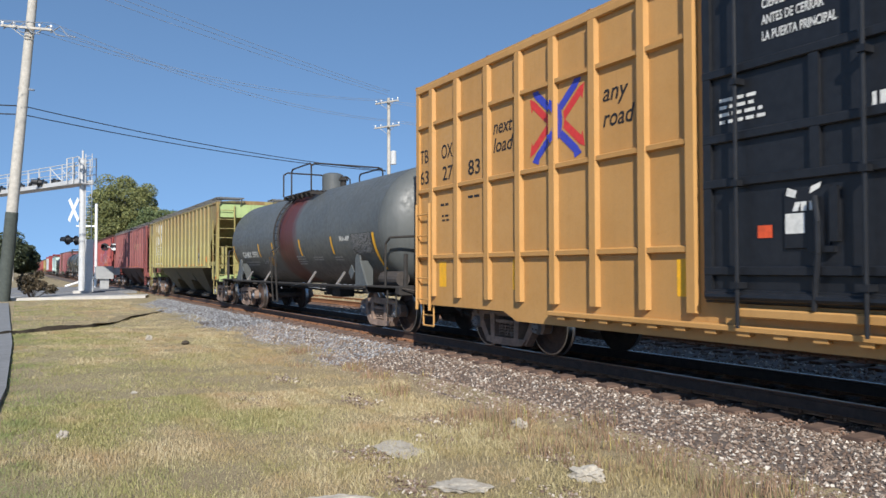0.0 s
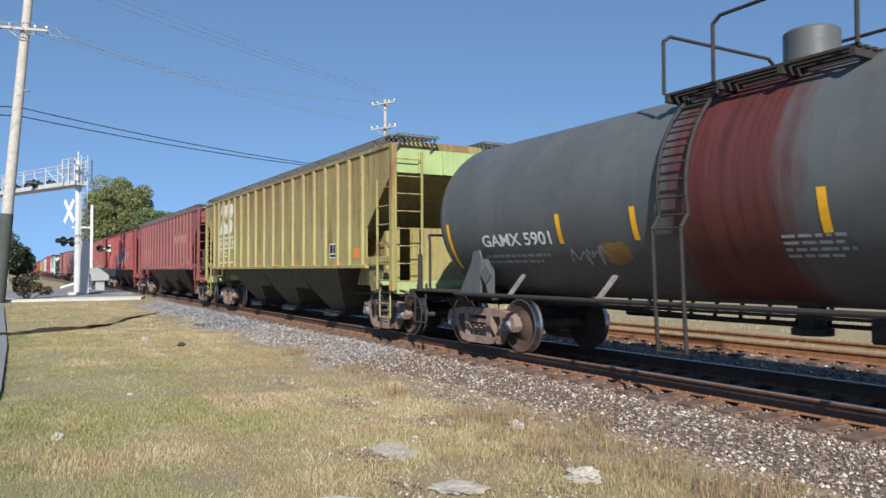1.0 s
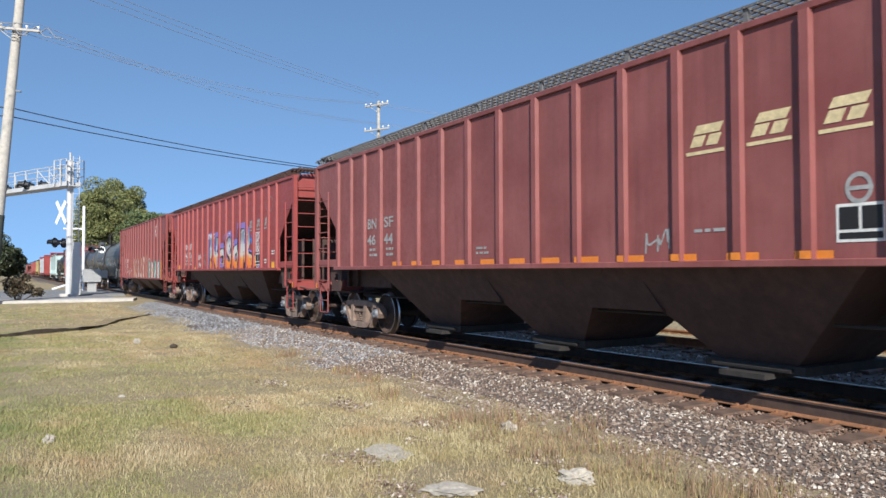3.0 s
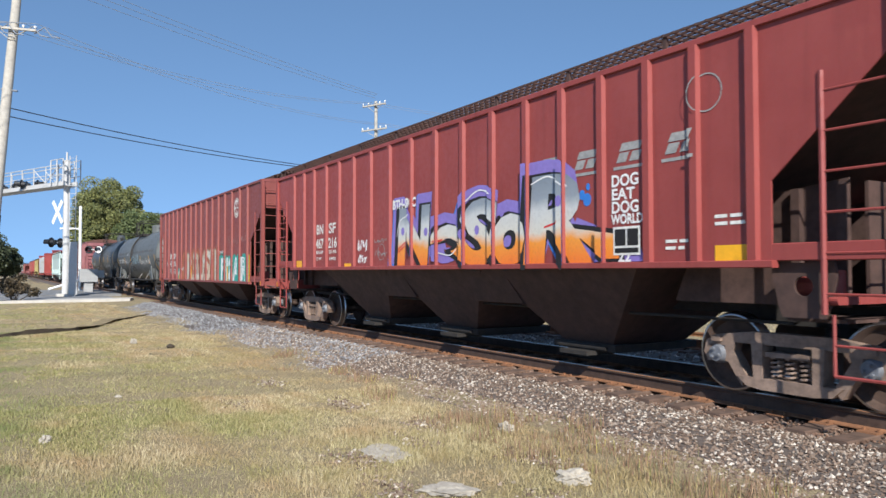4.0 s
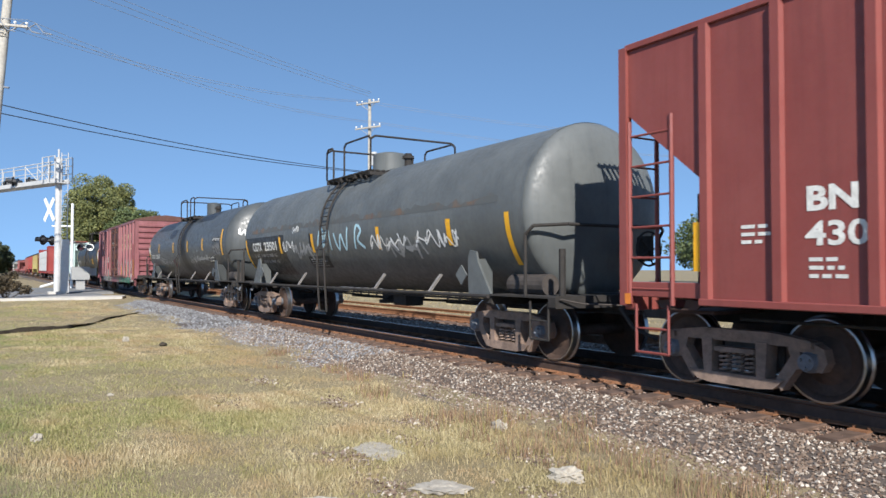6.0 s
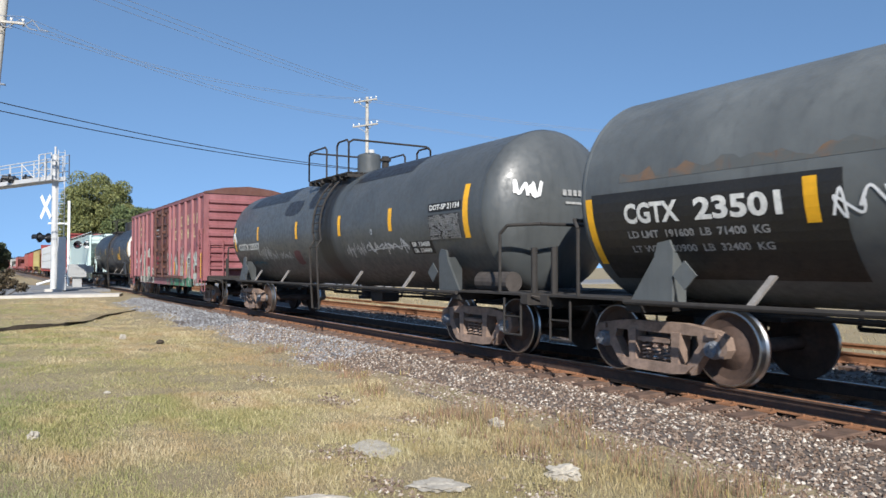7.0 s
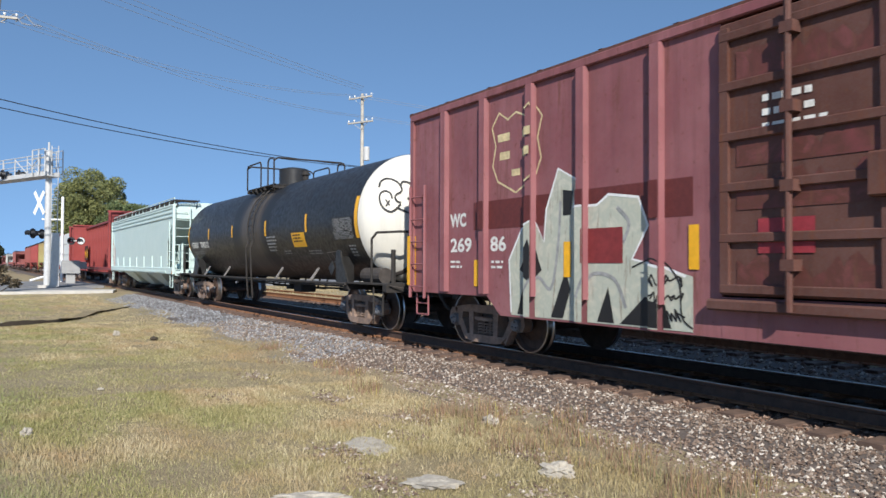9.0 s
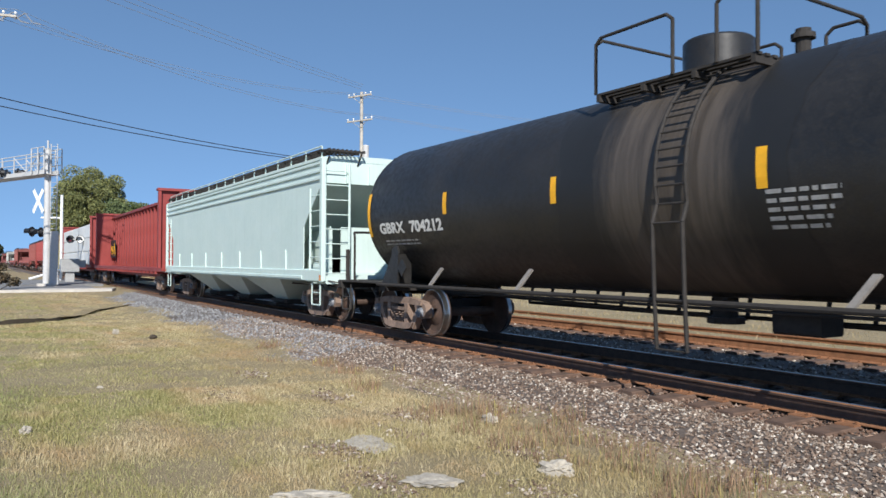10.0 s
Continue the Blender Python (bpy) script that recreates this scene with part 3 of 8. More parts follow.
def covered_hopper(label, centre, mat, half=8.38, sill=1.5, eave=4.0, notch=(7.14, 2.34, 3.45), rib_step=0.79, rib_first=0.0, by=1.32,
                   endmat=None, roofmat=None, near=True, trucks=6.97, undermat=None, boardmat=None, shearmat=None, platemat=None, posts=None, skew=0.0):
    car = car_empty("covered_hopper_car", label, centre)
    endmat, roofmat, undermat = endmat or mat, roofmat or mat, undermat or mat
    nx, nz, dz = notch
    boardmat, shearmat = boardmat or M_UNDER, shearmat or endmat
    w = 1.55
    # side sheets, roof and slope sheets
    side = [(-nx, sill), (nx, sill), (nx, nz), (half, dz), (half, eave), (-half, eave), (-half, dz), (-nx, nz)]
    for k in (-1, 1):
        part("side_sheet", Solid().prism(side, k * w - 0.012, k * w + 0.012, "y"), mat, car)
    roof = [(-w - 0.03, eave - 0.02), (-w - 0.03, eave + 0.05), (-1.0, eave + 0.11), (0, eave + 0.13), (1.0, eave + 0.11), (w + 0.03, eave + 0.05), (w + 0.03, eave - 0.02)]
    part("roof", Solid().prism(roof, -half - 0.02, half + 0.02, "x"), roofmat, car)
    for e in (-1, 1):
        s = Solid()
        s.hull8([(e * half, -w + 0.02, dz), (e * half, w - 0.02, dz), (e * 5.1, w - 0.02, 1.52), (e * 5.1, -w + 0.02, 1.52)],
                [(e * half, -w + 0.02, dz + 0.03), (e * half, w - 0.02, dz + 0.03), (e * 5.1, w - 0.02, 1.55), (e * 5.1, -w + 0.02, 1.55)])
        part("slope_sheet", s, shearmat, car)
        s = Solid().box(e * half - 0.012, e * half + 0.012, -w + 0.015, w - 0.015, dz, eave)
        sheet = part("end_sheet", s, endmat, car)
        for y in (-0.9, -0.3, 0.3, 0.9):
            part("end_post", Solid().box(e * (half + 0.012), e * (half + 0.06), y - 0.05, y + 0.05, dz, eave - 0.1), endmat, sheet)
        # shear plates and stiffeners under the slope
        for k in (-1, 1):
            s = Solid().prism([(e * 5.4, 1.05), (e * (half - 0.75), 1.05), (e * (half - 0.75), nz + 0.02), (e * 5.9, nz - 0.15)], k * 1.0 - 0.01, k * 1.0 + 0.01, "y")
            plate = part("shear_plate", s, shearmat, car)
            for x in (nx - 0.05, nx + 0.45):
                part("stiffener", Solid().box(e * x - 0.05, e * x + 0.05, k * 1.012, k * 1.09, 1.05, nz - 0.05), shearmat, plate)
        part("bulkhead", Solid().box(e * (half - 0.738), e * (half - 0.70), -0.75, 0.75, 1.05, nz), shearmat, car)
        # floor of the end platform, bolster arm, end sill
        part("draft_sill", Solid().box(e * 5.9, e * (half + 0.05), -0.35, 0.35, 0.78, 1.08), M_UNDER, car)
        part("end_sill", Solid().cbox(e * (half - 0.06), e * (half + 0.12), -1.5, 1.5, 0.92, 1.12, 0.02), endmat, car)
        part("cross_beam", Solid().cbox(e * (half - 0.69), e * (half - 0.60), -1.5, 1.5, 1.09, 1.17, 0.02), endmat, car)
        for k in (-1, 1):
            part("bolster_plate", holed_plate(e, trucks + 0.45, sill, k * 1.46), platemat or undermat, car)
            part("bolster_shelf", Solid().box(e * (trucks + 0.12), e * (trucks + 0.76), min(0.1 * k, k * 1.25), max(0.1 * k, k * 1.25), 0.90, 0.94), undermat, car)
        # side sill out to the corner, corner posts and ladders
        for k in (-1, 1):
            s = Solid()
            s.cbox(e * nx, e * half, k * 1.53 - 0.03, k * 1.53 + 0.03, sill + 0.02, sill + 0.2, 0.01)
            s.box(e * (half - 0.02), e * (half + 0.10), k * 1.56 - 0.05, k * 1.56 + 0.05, 0.98, eave + 0.02)
            part("corner_post", s, mat, car)
            ladder(car, (e * (half - 0.36), k * 1.56, 1.0), (e * (half - 0.36), k * 1.56, dz - 0.1), 0, (1, 0, 0), 0.66, 6, mat)
            ladder(car, (e * (half + 0.12), k * 1.22, 1.0), (e * (half + 0.12), k * 1.22, eave - 0.1), 0, (0, 1, 0), 0.62, 8, mat)
            stirrup(car, e * (half - 0.36), k * 1.54, 1.0, mat, 0.5, 0.58)
        # roof end platform on raking stays
        for k in (-1, 1):
            s = Solid()
            for j in range(9):
                yy = k * (by - 0.72 + j * 0.11)
                s.box(e * (half - 0.45), e * (half + 0.28), yy - 0.02, yy + 0.02, eave + 0.20, eave + 0.23)
            for xx in (half - 0.43, half - 0.1, half + 0.26):
                s.box(e * xx - 0.02, e * xx + 0.02, min(k * (by - 0.75), k * (by + 0.21)), max(k * (by - 0.75), k * (by + 0.21)), eave + 0.17, eave + 0.20)
            for yy in (by - 0.67, by + 0.13):
                s.cyl((e * (half + 0.25), k * yy, eave + 0.18), (e * half, k * yy, eave - 0.12), 0.02, 5)
            tagged(part("roof_platform", s, boardmat, car), "open steel grating", kind="stuff")
        coupler(car, e * (half + 0.1), e, M_TRUCKD)
    # running boards
    for k in (-1, 1):
        s = Solid()
        for j in range(5):
            s.box(-half + 0.1, half - 0.1, k * by - 0.22 + j * 0.11, k * by - 0.20 + j * 0.11, eave + 0.22, eave + 0.25)
        n = int(2 * half / 0.16)
        for i in range(n + 1):
            x = -half + 0.12 + i * (2 * half - 0.24) / n
            s.box(x - 0.012, x + 0.012, k * by - 0.23, k * by + 0.27, eave + 0.22, eave + 0.25)
            if i % 11 == 0:
                s.box(x - 0.03, x + 0.03, k * (by + 0.18) - 0.02, k * (by + 0.18) + 0.02, eave + 0.04, eave + 0.22)
        tagged(part("running_board", s, boardmat, car), "open steel grating", kind="stuff")
    s = Solid().cbox(-half + 1, half - 1, -0.35, 0.35, eave + 0.10, eave + 0.22, 0.03)
    part("roof_hatch", s, roofmat, car)
    # outside posts
    rib = Solid()
    rib.prism([(-0.072, -0.010), (-0.05, -0.070), (0.05, -0.070), (0.072, -0.010)], sill + 0.03, eave - 0.02, "z")
    me = rib.mesh("side_post", mat)
    ribs, x = [], rib_first
    while x < nx:
        ribs += [x, -x] if x > 0.01 else [x]
        x += rib_step
    if posts:
        ribs = [e * x + skew for x in posts for e in (-1, 1)]
    for x in sorted(ribs):
        for k in (-1, 1):
            part("side_post", me, None, car, at=pose(x, k * w, 0, 0, 0, 0 if k < 0 else 180))
    for k in (-1, 1):
        s = Solid()
        s.cbox(-nx - 0.05, nx + 0.05, k * w - 0.09, k * w + 0.02, sill - 0.05, sill + 0.03, 0.01)
        s.cbox(-half, half, k * w - 0.05, k * w + 0.03, eave - 0.03, eave + 0.05, 0.01)
        part("side_sill", s, mat, car)
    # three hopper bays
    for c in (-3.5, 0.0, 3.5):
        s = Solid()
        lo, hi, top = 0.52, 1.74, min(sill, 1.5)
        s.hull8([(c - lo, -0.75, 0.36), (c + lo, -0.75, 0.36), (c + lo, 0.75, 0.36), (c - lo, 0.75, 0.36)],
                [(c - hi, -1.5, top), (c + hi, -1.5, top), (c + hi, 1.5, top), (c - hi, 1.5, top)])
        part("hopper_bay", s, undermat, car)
        s = Solid().box(c - lo - 0.14, c + lo + 0.14, -0.85, 0.85, 0.26, 0.36)
        s.box(c - 0.3, c + 0.3, -1.05, 1.05, 0.20, 0.26)
        s.cyl((c - lo, -0.88, 0.31), (c + lo, -0.88, 0.31), 0.03, 6)
        part("outlet_gate", s, M_UNDER, car)
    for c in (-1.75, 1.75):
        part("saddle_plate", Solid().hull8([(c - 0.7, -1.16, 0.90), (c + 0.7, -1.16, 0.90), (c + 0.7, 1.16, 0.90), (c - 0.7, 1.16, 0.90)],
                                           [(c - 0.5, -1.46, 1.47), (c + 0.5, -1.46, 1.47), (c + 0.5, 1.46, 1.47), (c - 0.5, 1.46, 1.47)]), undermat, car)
    s = Solid()
    s.box(-trucks - 0.3, trucks + 0.3, -0.15, 0.15, 0.88, 1.08)
    s.pipe([(-trucks, -0.95, 0.85), (trucks, -0.95, 0.85)], 0.02, 6)
    part("centre_sill", s, M_UNDER, car)
    s = Solid()
    s.cyl((half - 1.35, -1.15, 1.28), (half - 0.75, -1.15, 1.28), 0.15, 14)
    s.box(half - 1.2, half - 0.95, -1.3, -1.0, 1.08, 1.15)
    part("air_reservoir", s, mat, car, smooth=False)
    for e in (-1, 1):
        flat_mark("corner_label", [quad(e * half - 0.01, e * half + 0.09, 1.0, 1.13)], M_ORG, car, -1.616, "orange corner label")
    brake_wheel(car, half + 0.25, 0.75, 2.2)
    for e in (-1, 1):
        truck(car, e * trucks)
    rb = [(x - 0.06, x + 0.06) for x in sorted(ribs)]
    return car, rb, w + 0.012


# ---------------------------------------------------------------- tank cars
def tank_car(label, centre, mat, tube=7.15, zc=2.48, R=1.48, trucks=6.42, headmat=None, ladder_x=0.5, band=None, end=8.6, dome=0.42, domeh=0.40, dish=0.5, dome_x=0.05):
    car = car_empty("tank_car", label, centre)
    prof, hd = [], R * dish
    for i in range(13):
        a = i / 12 * math.pi / 2
        prof.append((-tube - hd * math.cos(a), R * math.sin(a)))
    prof += [(-tube * 0.5, R), (-0.02, R), (0.02, R), (tube * 0.5, R)]
    body = prof + [(tube, R)]
    s = Solid()
    s.turned(body[::-1], 72, "x", (0, 0, zc))
    s.k = 1 if headmat else 0
    s.turned([(tube + hd * math.cos(i / 12 * math.pi / 2), R * math.sin(i / 12 * math.pi / 2)) for i in range(13)], 72, "x", (0, 0, zc))
    part("tank_shell", s, [mat, headmat] if headmat else mat, car, smooth=True)
    # weld seams
    for x in (-tube, tube):
        s = Solid().turned([(x + 0.03, R), (x + 0.02, R + 0.003), (x - 0.02, R + 0.003), (x - 0.03, R)], 72, "x", (0, 0, zc))
        part("weld_seam", s, mat, car, smooth=True)
    if band:
        x0, x1, bm_ = band
        prof = []
        s = Solid()
        n, seg = 10, 48
        vs, fs = [], []
        rnd = random.Random(5)
        for j in range(seg + 1):
            a = radians(-160 + 320 * j / seg) + math.pi / 2
            wob0, wob1 = 0.10 * math.sin(j * 0.55) + rnd.uniform(-0.03, 0.03), 0.10 * math.sin(j * 0.41 + 2) + rnd.uniform(-0.03, 0.03)
            for x in (x0 + wob0, x1 + wob1):
                vs.append((x, (R + 0.004) * math.cos(a), zc + (R + 0.004) * math.sin(a)))
        for j in range(seg):
            fs.append((2 * j, 2 * j + 1, 2 * j + 3, 2 * j + 2))
        part("stain_band", s.add(vs, fs), bm_, car, smooth=True)
    # end frames, saddles, platform
    for e in (-1, 1):
        s = Solid()
        s.cbox(e * (trucks - 1.2), e * end, -0.22, 0.22, 0.76, 1.06, 0.02)
        s.cbox(e * (end - 0.16), e * end, -1.5, 1.5, 0.86, 1.04, 0.02)
        s.box(e * (trucks + 0.1), e * (end - 0.1), -1.48, 1.48, 1.0, 1.03)
        s.cbox(e * (trucks - 0.12), e * (trucks + 0.12), -1.45, 1.45, 0.86, 1.0, 0.02)
        part("end_frame", s, M_UNDER, car)
        for k in (-1, 1):
            s = Solid()
            x = e * (trucks - 0.45)
            s.prism([(x - 0.14 * e, 0.96), (x + 0.55 * e, 0.96), (x + 0.13 * e, 1.55), (x + 0.08 * e, 1.72), (x - 0.10 * e, 1.75), (x - 0.16 * e, 1.62)][::int(e)], k * 1.40 - 0.02, k * 1.40 + 0.02, "y")
            s.box(x - 0.04, x + 0.04, k * 1.05, k * 1.38, 0.98, 1.60)
            part("saddle", s, mat, car)
            d = 0.17
            part("placard_holder", Solid().prism([(x - 0.34 * e, 1.33 - d), (x - 0.34 * e + d, 1.33), (x - 0.34 * e, 1.33 + d), (x - 0.34 * e - d, 1.33)], k * 1.43 - 0.012, k * 1.43 + 0.012, "y"), mat, car)
            stirrup(car, e * (end - 0.4), k * 1.47, 0.95, M_UNDER, 0.42, 0.55)
        # end railing
        s = Solid()
        s.pipe([(e * (end - 0.75), -1.45, 1.0), (e * (end - 0.75), -1.45, 1.95), (e * (end - 0.62), -1.4, 2.08), (e * (end - 0.3), -1.0, 2.10), (e * (end - 0.3), 1.0, 2.10), (e * (end - 0.62), 1.4, 2.08), (e * (end - 0.75), 1.45, 1.95), (e * (end - 0.75), 1.45, 1.0)], 0.026, 8)
        s.pipe([(e * (end - 0.08), -1.3, 1.0), (e * (end - 0.08), -1.3, 1.72)], 0.05, 6)
        part("end_railing", s, M_UNDER, car)
        coupler(car, e * end, e)
    s = Solid()
    s.cyl((trucks + 0.15, -1.0, 1.18), (trucks + 1.05, -1.0, 1.18), 0.17, 16)
    s.cyl((trucks + 0.55, -0.8, 1.2), (trucks + 0.95, -0.3, 1.4), 0.13, 12)
    part("air_reservoir", s, M_TRUCKD, car)
    brake_wheel(car, end - 0.15, 0.55, 1.75)
    # running rails at the sides with struts, and gear under the belly
    for k in (-1, 1):
        s = Solid()
        s.pipe([(-trucks - 0.1, k * 1.5, 0.99), (trucks + 0.1, k * 1.5, 0.99)], 0.034, 8)
        part("side_rail", s, M_UNDER, car)
        for x in (-trucks * 0.72, -trucks * 0.36, trucks * 0.36, trucks * 0.72):
            b = Solid()
            b.add([(x - 0.14, k * 1.50, 0.98), (x - 0.06, k * 1.50, 0.98), (x + 0.14, k * 1.33, 1.34), (x + 0.06, k * 1.33, 1.34),
                   (x - 0.14, k * 1.47, 0.96), (x - 0.06, k * 1.47, 0.96), (x + 0.14, k * 1.30, 1.32), (x + 0.06, k * 1.30, 1.32)],
                  [(0, 1, 2, 3), (7, 6, 5, 4), (0, 4, 5, 1), (1, 5, 6, 2), (2, 6, 7, 3), (3, 7, 4, 0)])
            part("strut", b, M_STRUT, car)
    s = Solid()
    for x0, x1 in ((-trucks + 1.3, -0.6), (0.6, trucks - 1.3)):
        s.pipe([(x0, 1.3, 0.62), (x1, 1.3, 0.62)], 0.034, 6)
        for i in range(9):
            x = x0 + (x1 - x0) * i / 8
            s.pipe([(x, 1.3, 0.62), (x, 1.40, 1.0)], 0.032, 6)
    part("safety_guard", s, M_UNDER, car)
    s = Solid()
    s.cyl((0, 0, zc - R - 0.28), (0, 0, zc - R + 0.1), 0.16, 16)
    s.cyl((0, 0, zc - R - 0.34), (0, 0, zc - R - 0.26), 0.24, 16)
    s.cbox(0.9, 1.5, -0.35, 0.1, 0.60, 0.92, 0.03)
    s.pipe([(-trucks + 1.0, 0.25, 0.8), (-1.5, 0.3, 0.72), (1.5, 0.3, 0.72), (trucks - 1.0, 0.25, 0.8)], 0.03, 6)
    s.pipe([(-trucks + 1.0, -0.45, 0.86), (trucks - 1.0, -0.45, 0.86)], 0.022, 6)
    part("outlet_valve", s, M_UNDER, car)
    # dome, platform, railing, ladders
    s = Solid()
    s.turned([(zc + R - 0.05, dome), (zc + R + domeh, dome), (zc + R + domeh + 0.03, dome - 0.03), (zc + R + domeh + 0.07, dome * 0.5), (zc + R + domeh + 0.08, 0.001)], 28, "z", (dome_x, 0, 0))
    part("manway_dome", s, mat, car, smooth=True)
    s = Solid()
    s.cyl((1.15, -0.1, zc + R - 0.05), (1.15, -0.1, zc + R + 0.3), 0.09, 12)
    s.cyl((1.15, -0.1, zc + R + 0.18), (1.15, -0.1, zc + R + 0.24), 0.14, 12)
    part("safety_valve", s, M_UNDER, car)
    for k in (-1, 1):
        s = Solid()
        for j in range(4):
            s.box(-1.25, 1.25, k * 0.85 - 0.26 + j * 0.14, k * 0.85 - 0.18 + j * 0.14, zc + R - 0.17, zc + R - 0.14)
        for x in (-1.2, -0.4, 0.4, 1.2):
            s.box(x - 0.03, x + 0.03, k * 0.85 - 0.28, k * 0.85 + 0.28, zc + R - 0.26, zc + R - 0.17)
        part("platform", s, M_UNDER, car)
        s = Solid()
        zt, zb = zc + R + 0.62, zc + R - 0.15
        gap = 0.32
        for x0, x1 in ((-1.25, ladder_x - gap - 0.3), (ladder_x + gap - 0.3, 1.25)):
            if x1 - x0 > 0.3:
                s.pipe([(x0, k * 1.12, zb), (x0, k * 1.12, zt - 0.08), (x0 + 0.1, k * 1.12, zt), (x1 - 0.1, k * 1.12, zt), (x1, k * 1.12, zt - 0.08), (x1, k * 1.12, zb)], 0.024, 8)
        part("handrail", s, M_UNDER, car)
    for x in (-1.25, 1.25):
        s = Solid().pipe([(x, -1.12, zc + R - 0.15), (x, -1.12, zc + R + 0.54), (x, -1.0, zc + R + 0.62), (x, 1.0, zc + R + 0.62), (x, 1.12, zc + R + 0.54), (x, 1.12, zc + R - 0.15)], 0.024, 8)
        part("end_handrail", s, M_UNDER, car)
    s = Solid()
    lx = ladder_x - 0.3
    path = [(-1.52, 0.42), (-1.56, 1.0), (-1.6, 1.9)] + [(-(R + 0.09) * math.cos(a), zc + (R + 0.09) * math.sin(a)) for a in [radians(d) for d in range(-12, 62, 8)]]
    stile = part("ladder_stile", Solid().pipe([(lx - 0.22, y, z) for y, z in path], 0.026, 6), M_UNDER, car)
    part("ladder_stile", Solid().pipe([(lx + 0.22, y, z) for y, z in path], 0.026, 6), M_UNDER, car)
    for i in range(13):
        t = i / 12 * (len(path) - 1)
        j = min(int(t), len(path) - 2)
        y = path[j][0] + (path[j + 1][0] - path[j][0]) * (t - j)
        z = path[j][1] + (path[j + 1][1] - path[j][1]) * (t - j)
        part("rung", Solid().cyl((lx - 0.22, y, z), (lx + 0.22, y, z), 0.014, 6), M_UNDER, stile)
    for e in (-1, 1):
        truck(car, e * trucks)
    return car, (zc, R)


def tank_stripes(car, wrap, marks, mat=None):
    for x, z0, z1, w in marks:
        flat_mark("reflector_stripe", [quad(x - w / 2, x + w / 2, z0, z1)], mat or M_YEL, car, 0, "yellow reflective stripe", wrap=wrap)


# ---------------------------------------------------------------- box cars
def box_car(label, centre, mat, half, sill, eave, rib_xs, door, doormat, roofmat, trucks, bands=(), corrugated=True, w=1.58, ridge=0.28, doors=1, rib=(0.07, 0.10), endmat=None, fish=0.0, fishx=None):
    fx = fishx or half - 3.0
    car = car_empty("box_car", label, centre)
    d0, d1 = door
    for k in (-1, 1):
        for x0, x1 in ((-half, d0), (d1, half)):
            pts = [(x0, sill), (x1, sill), (x1, eave), (x0, eave)]
            if fish:
                pts = [(-half, sill), (-fx - 0.35, sill), (-fx, sill - fish), (d0, sill - fish), (d0, eave), (-half, eave)] if x0 < 0 and x1 == d0 else \
                      [(d1, sill - fish), (fx, sill - fish), (fx + 0.35, sill), (half, sill), (half, eave), (d1, eave)]
            part("side_sheet", Solid().prism(pts, k * w - 0.015, k * w + 0.015, "y"), mat, car)
        s = Solid()
        s.cbox(-half, half, k * w - 0.07, k * w + 0.05, eave - 0.10, eave + 0.02, 0.015)
        part("side_rail", s, mat, car)
        part("door_sill", Solid().box(d0, d1, k * w - 0.02, k * w + 0.02, sill - fish, sill + (0.32 if doors == 2 else 0.16)), mat, car)
        for e in (-1, 1):
            s = Solid().box(e * (half - 0.09), e * (half + 0.02), k * w - 0.06, k * w + 0.03, sill, eave + 0.01)
            part("corner_post", s, mat, car)
    for e in (-1, 1):
        s = Solid().box(e * half - 0.015, e * half + 0.015, -w + 0.02, w - 0.02, sill, eave)
        s.prism([(-w, eave), (w, eave), (0.9, eave + ridge * 0.75), (0, eave + ridge), (-0.9, eave + ridge * 0.75)], e * half - 0.015, e * half + 0.015, "x")
        waves = []
        if corrugated:
            n = 9
            for i in range(n):
                z = sill + 0.35 + i * (eave - sill - 0.45) / n
                h = (eave - sill) / n * 0.62
                waves.append(Solid().prism([(e * (half + 0.01), z), (e * (half + 0.10), z + h * 0.3), (e * (half + 0.10), z + h * 0.7), (e * (half + 0.01), z + h)], -w + 0.12, w - 0.12, "y"))
        sheet = part("end_sheet", s, endmat or mat, car)
        for q in waves:
            part("corrugation", q, endmat or mat, sheet)
        s = Solid()
        s.cbox(e * (half - 0.1), e * (half + 0.25), -1.5, 1.5, 0.9, 1.1, 0.02)
        s.box(e * (half + 0.05), e * (half + 0.35), -0.9, 0.9, 1.35, 1.38)
        part("end_sill", s, M_UNDER, car)
        for k in (-1, 1):
            ladder(car, (e * (half - 0.32), k * (w + 0.10), sill - 0.1), (e * (half - 0.32), k * (w + 0.10), sill + 1.9), 0, (1, 0, 0), 0.5, 5, mat)
            ladder(car, (e * (half + 0.14), k * 1.2, sill), (e * (half + 0.14), k * 1.2, sill + 1.5), 0, (0, 1, 0), 0.5, 4, mat)
            stirrup(car, e * (half - 0.3), k * 1.55, sill, mat, 0.4, 0.4)
        coupler(car, e * (half + 0.2), e)
        truck(car, e * trucks)
    roof = [(-w - 0.06, eave), (-w - 0.06, eave + 0.05), (-0.9, eave + ridge * 0.8), (0, eave + ridge + 0.03), (0.9, eave + ridge * 0.8), (w + 0.06, eave + 0.05), (w + 0.06, eave)]
    part("roof", Solid().prism(roof, -half - 0.05, half + 0.05, "x"), roofmat, car)
    n = int(2 * half / 1.2)
    for i in range(n + 1):
        x = -half + i * 2 * half / n
        s = Solid().prism([(y, z + 0.012) for y, z in roof[1:6]] + [(w, eave + 0.03), (-w, eave + 0.03)], x - 0.04, x + 0.04, "x")
        part("roof_seam", s, roofmat, car)
    rw, rd = rib
    me = Solid().prism([(-rw - 0.02, -0.01), (-rw, -rd), (rw, -rd), (rw + 0.02, -0.01)], sill + (0.17 if doors == 2 else 0.04), eave - 0.10, "z").mesh("side_post", mat)
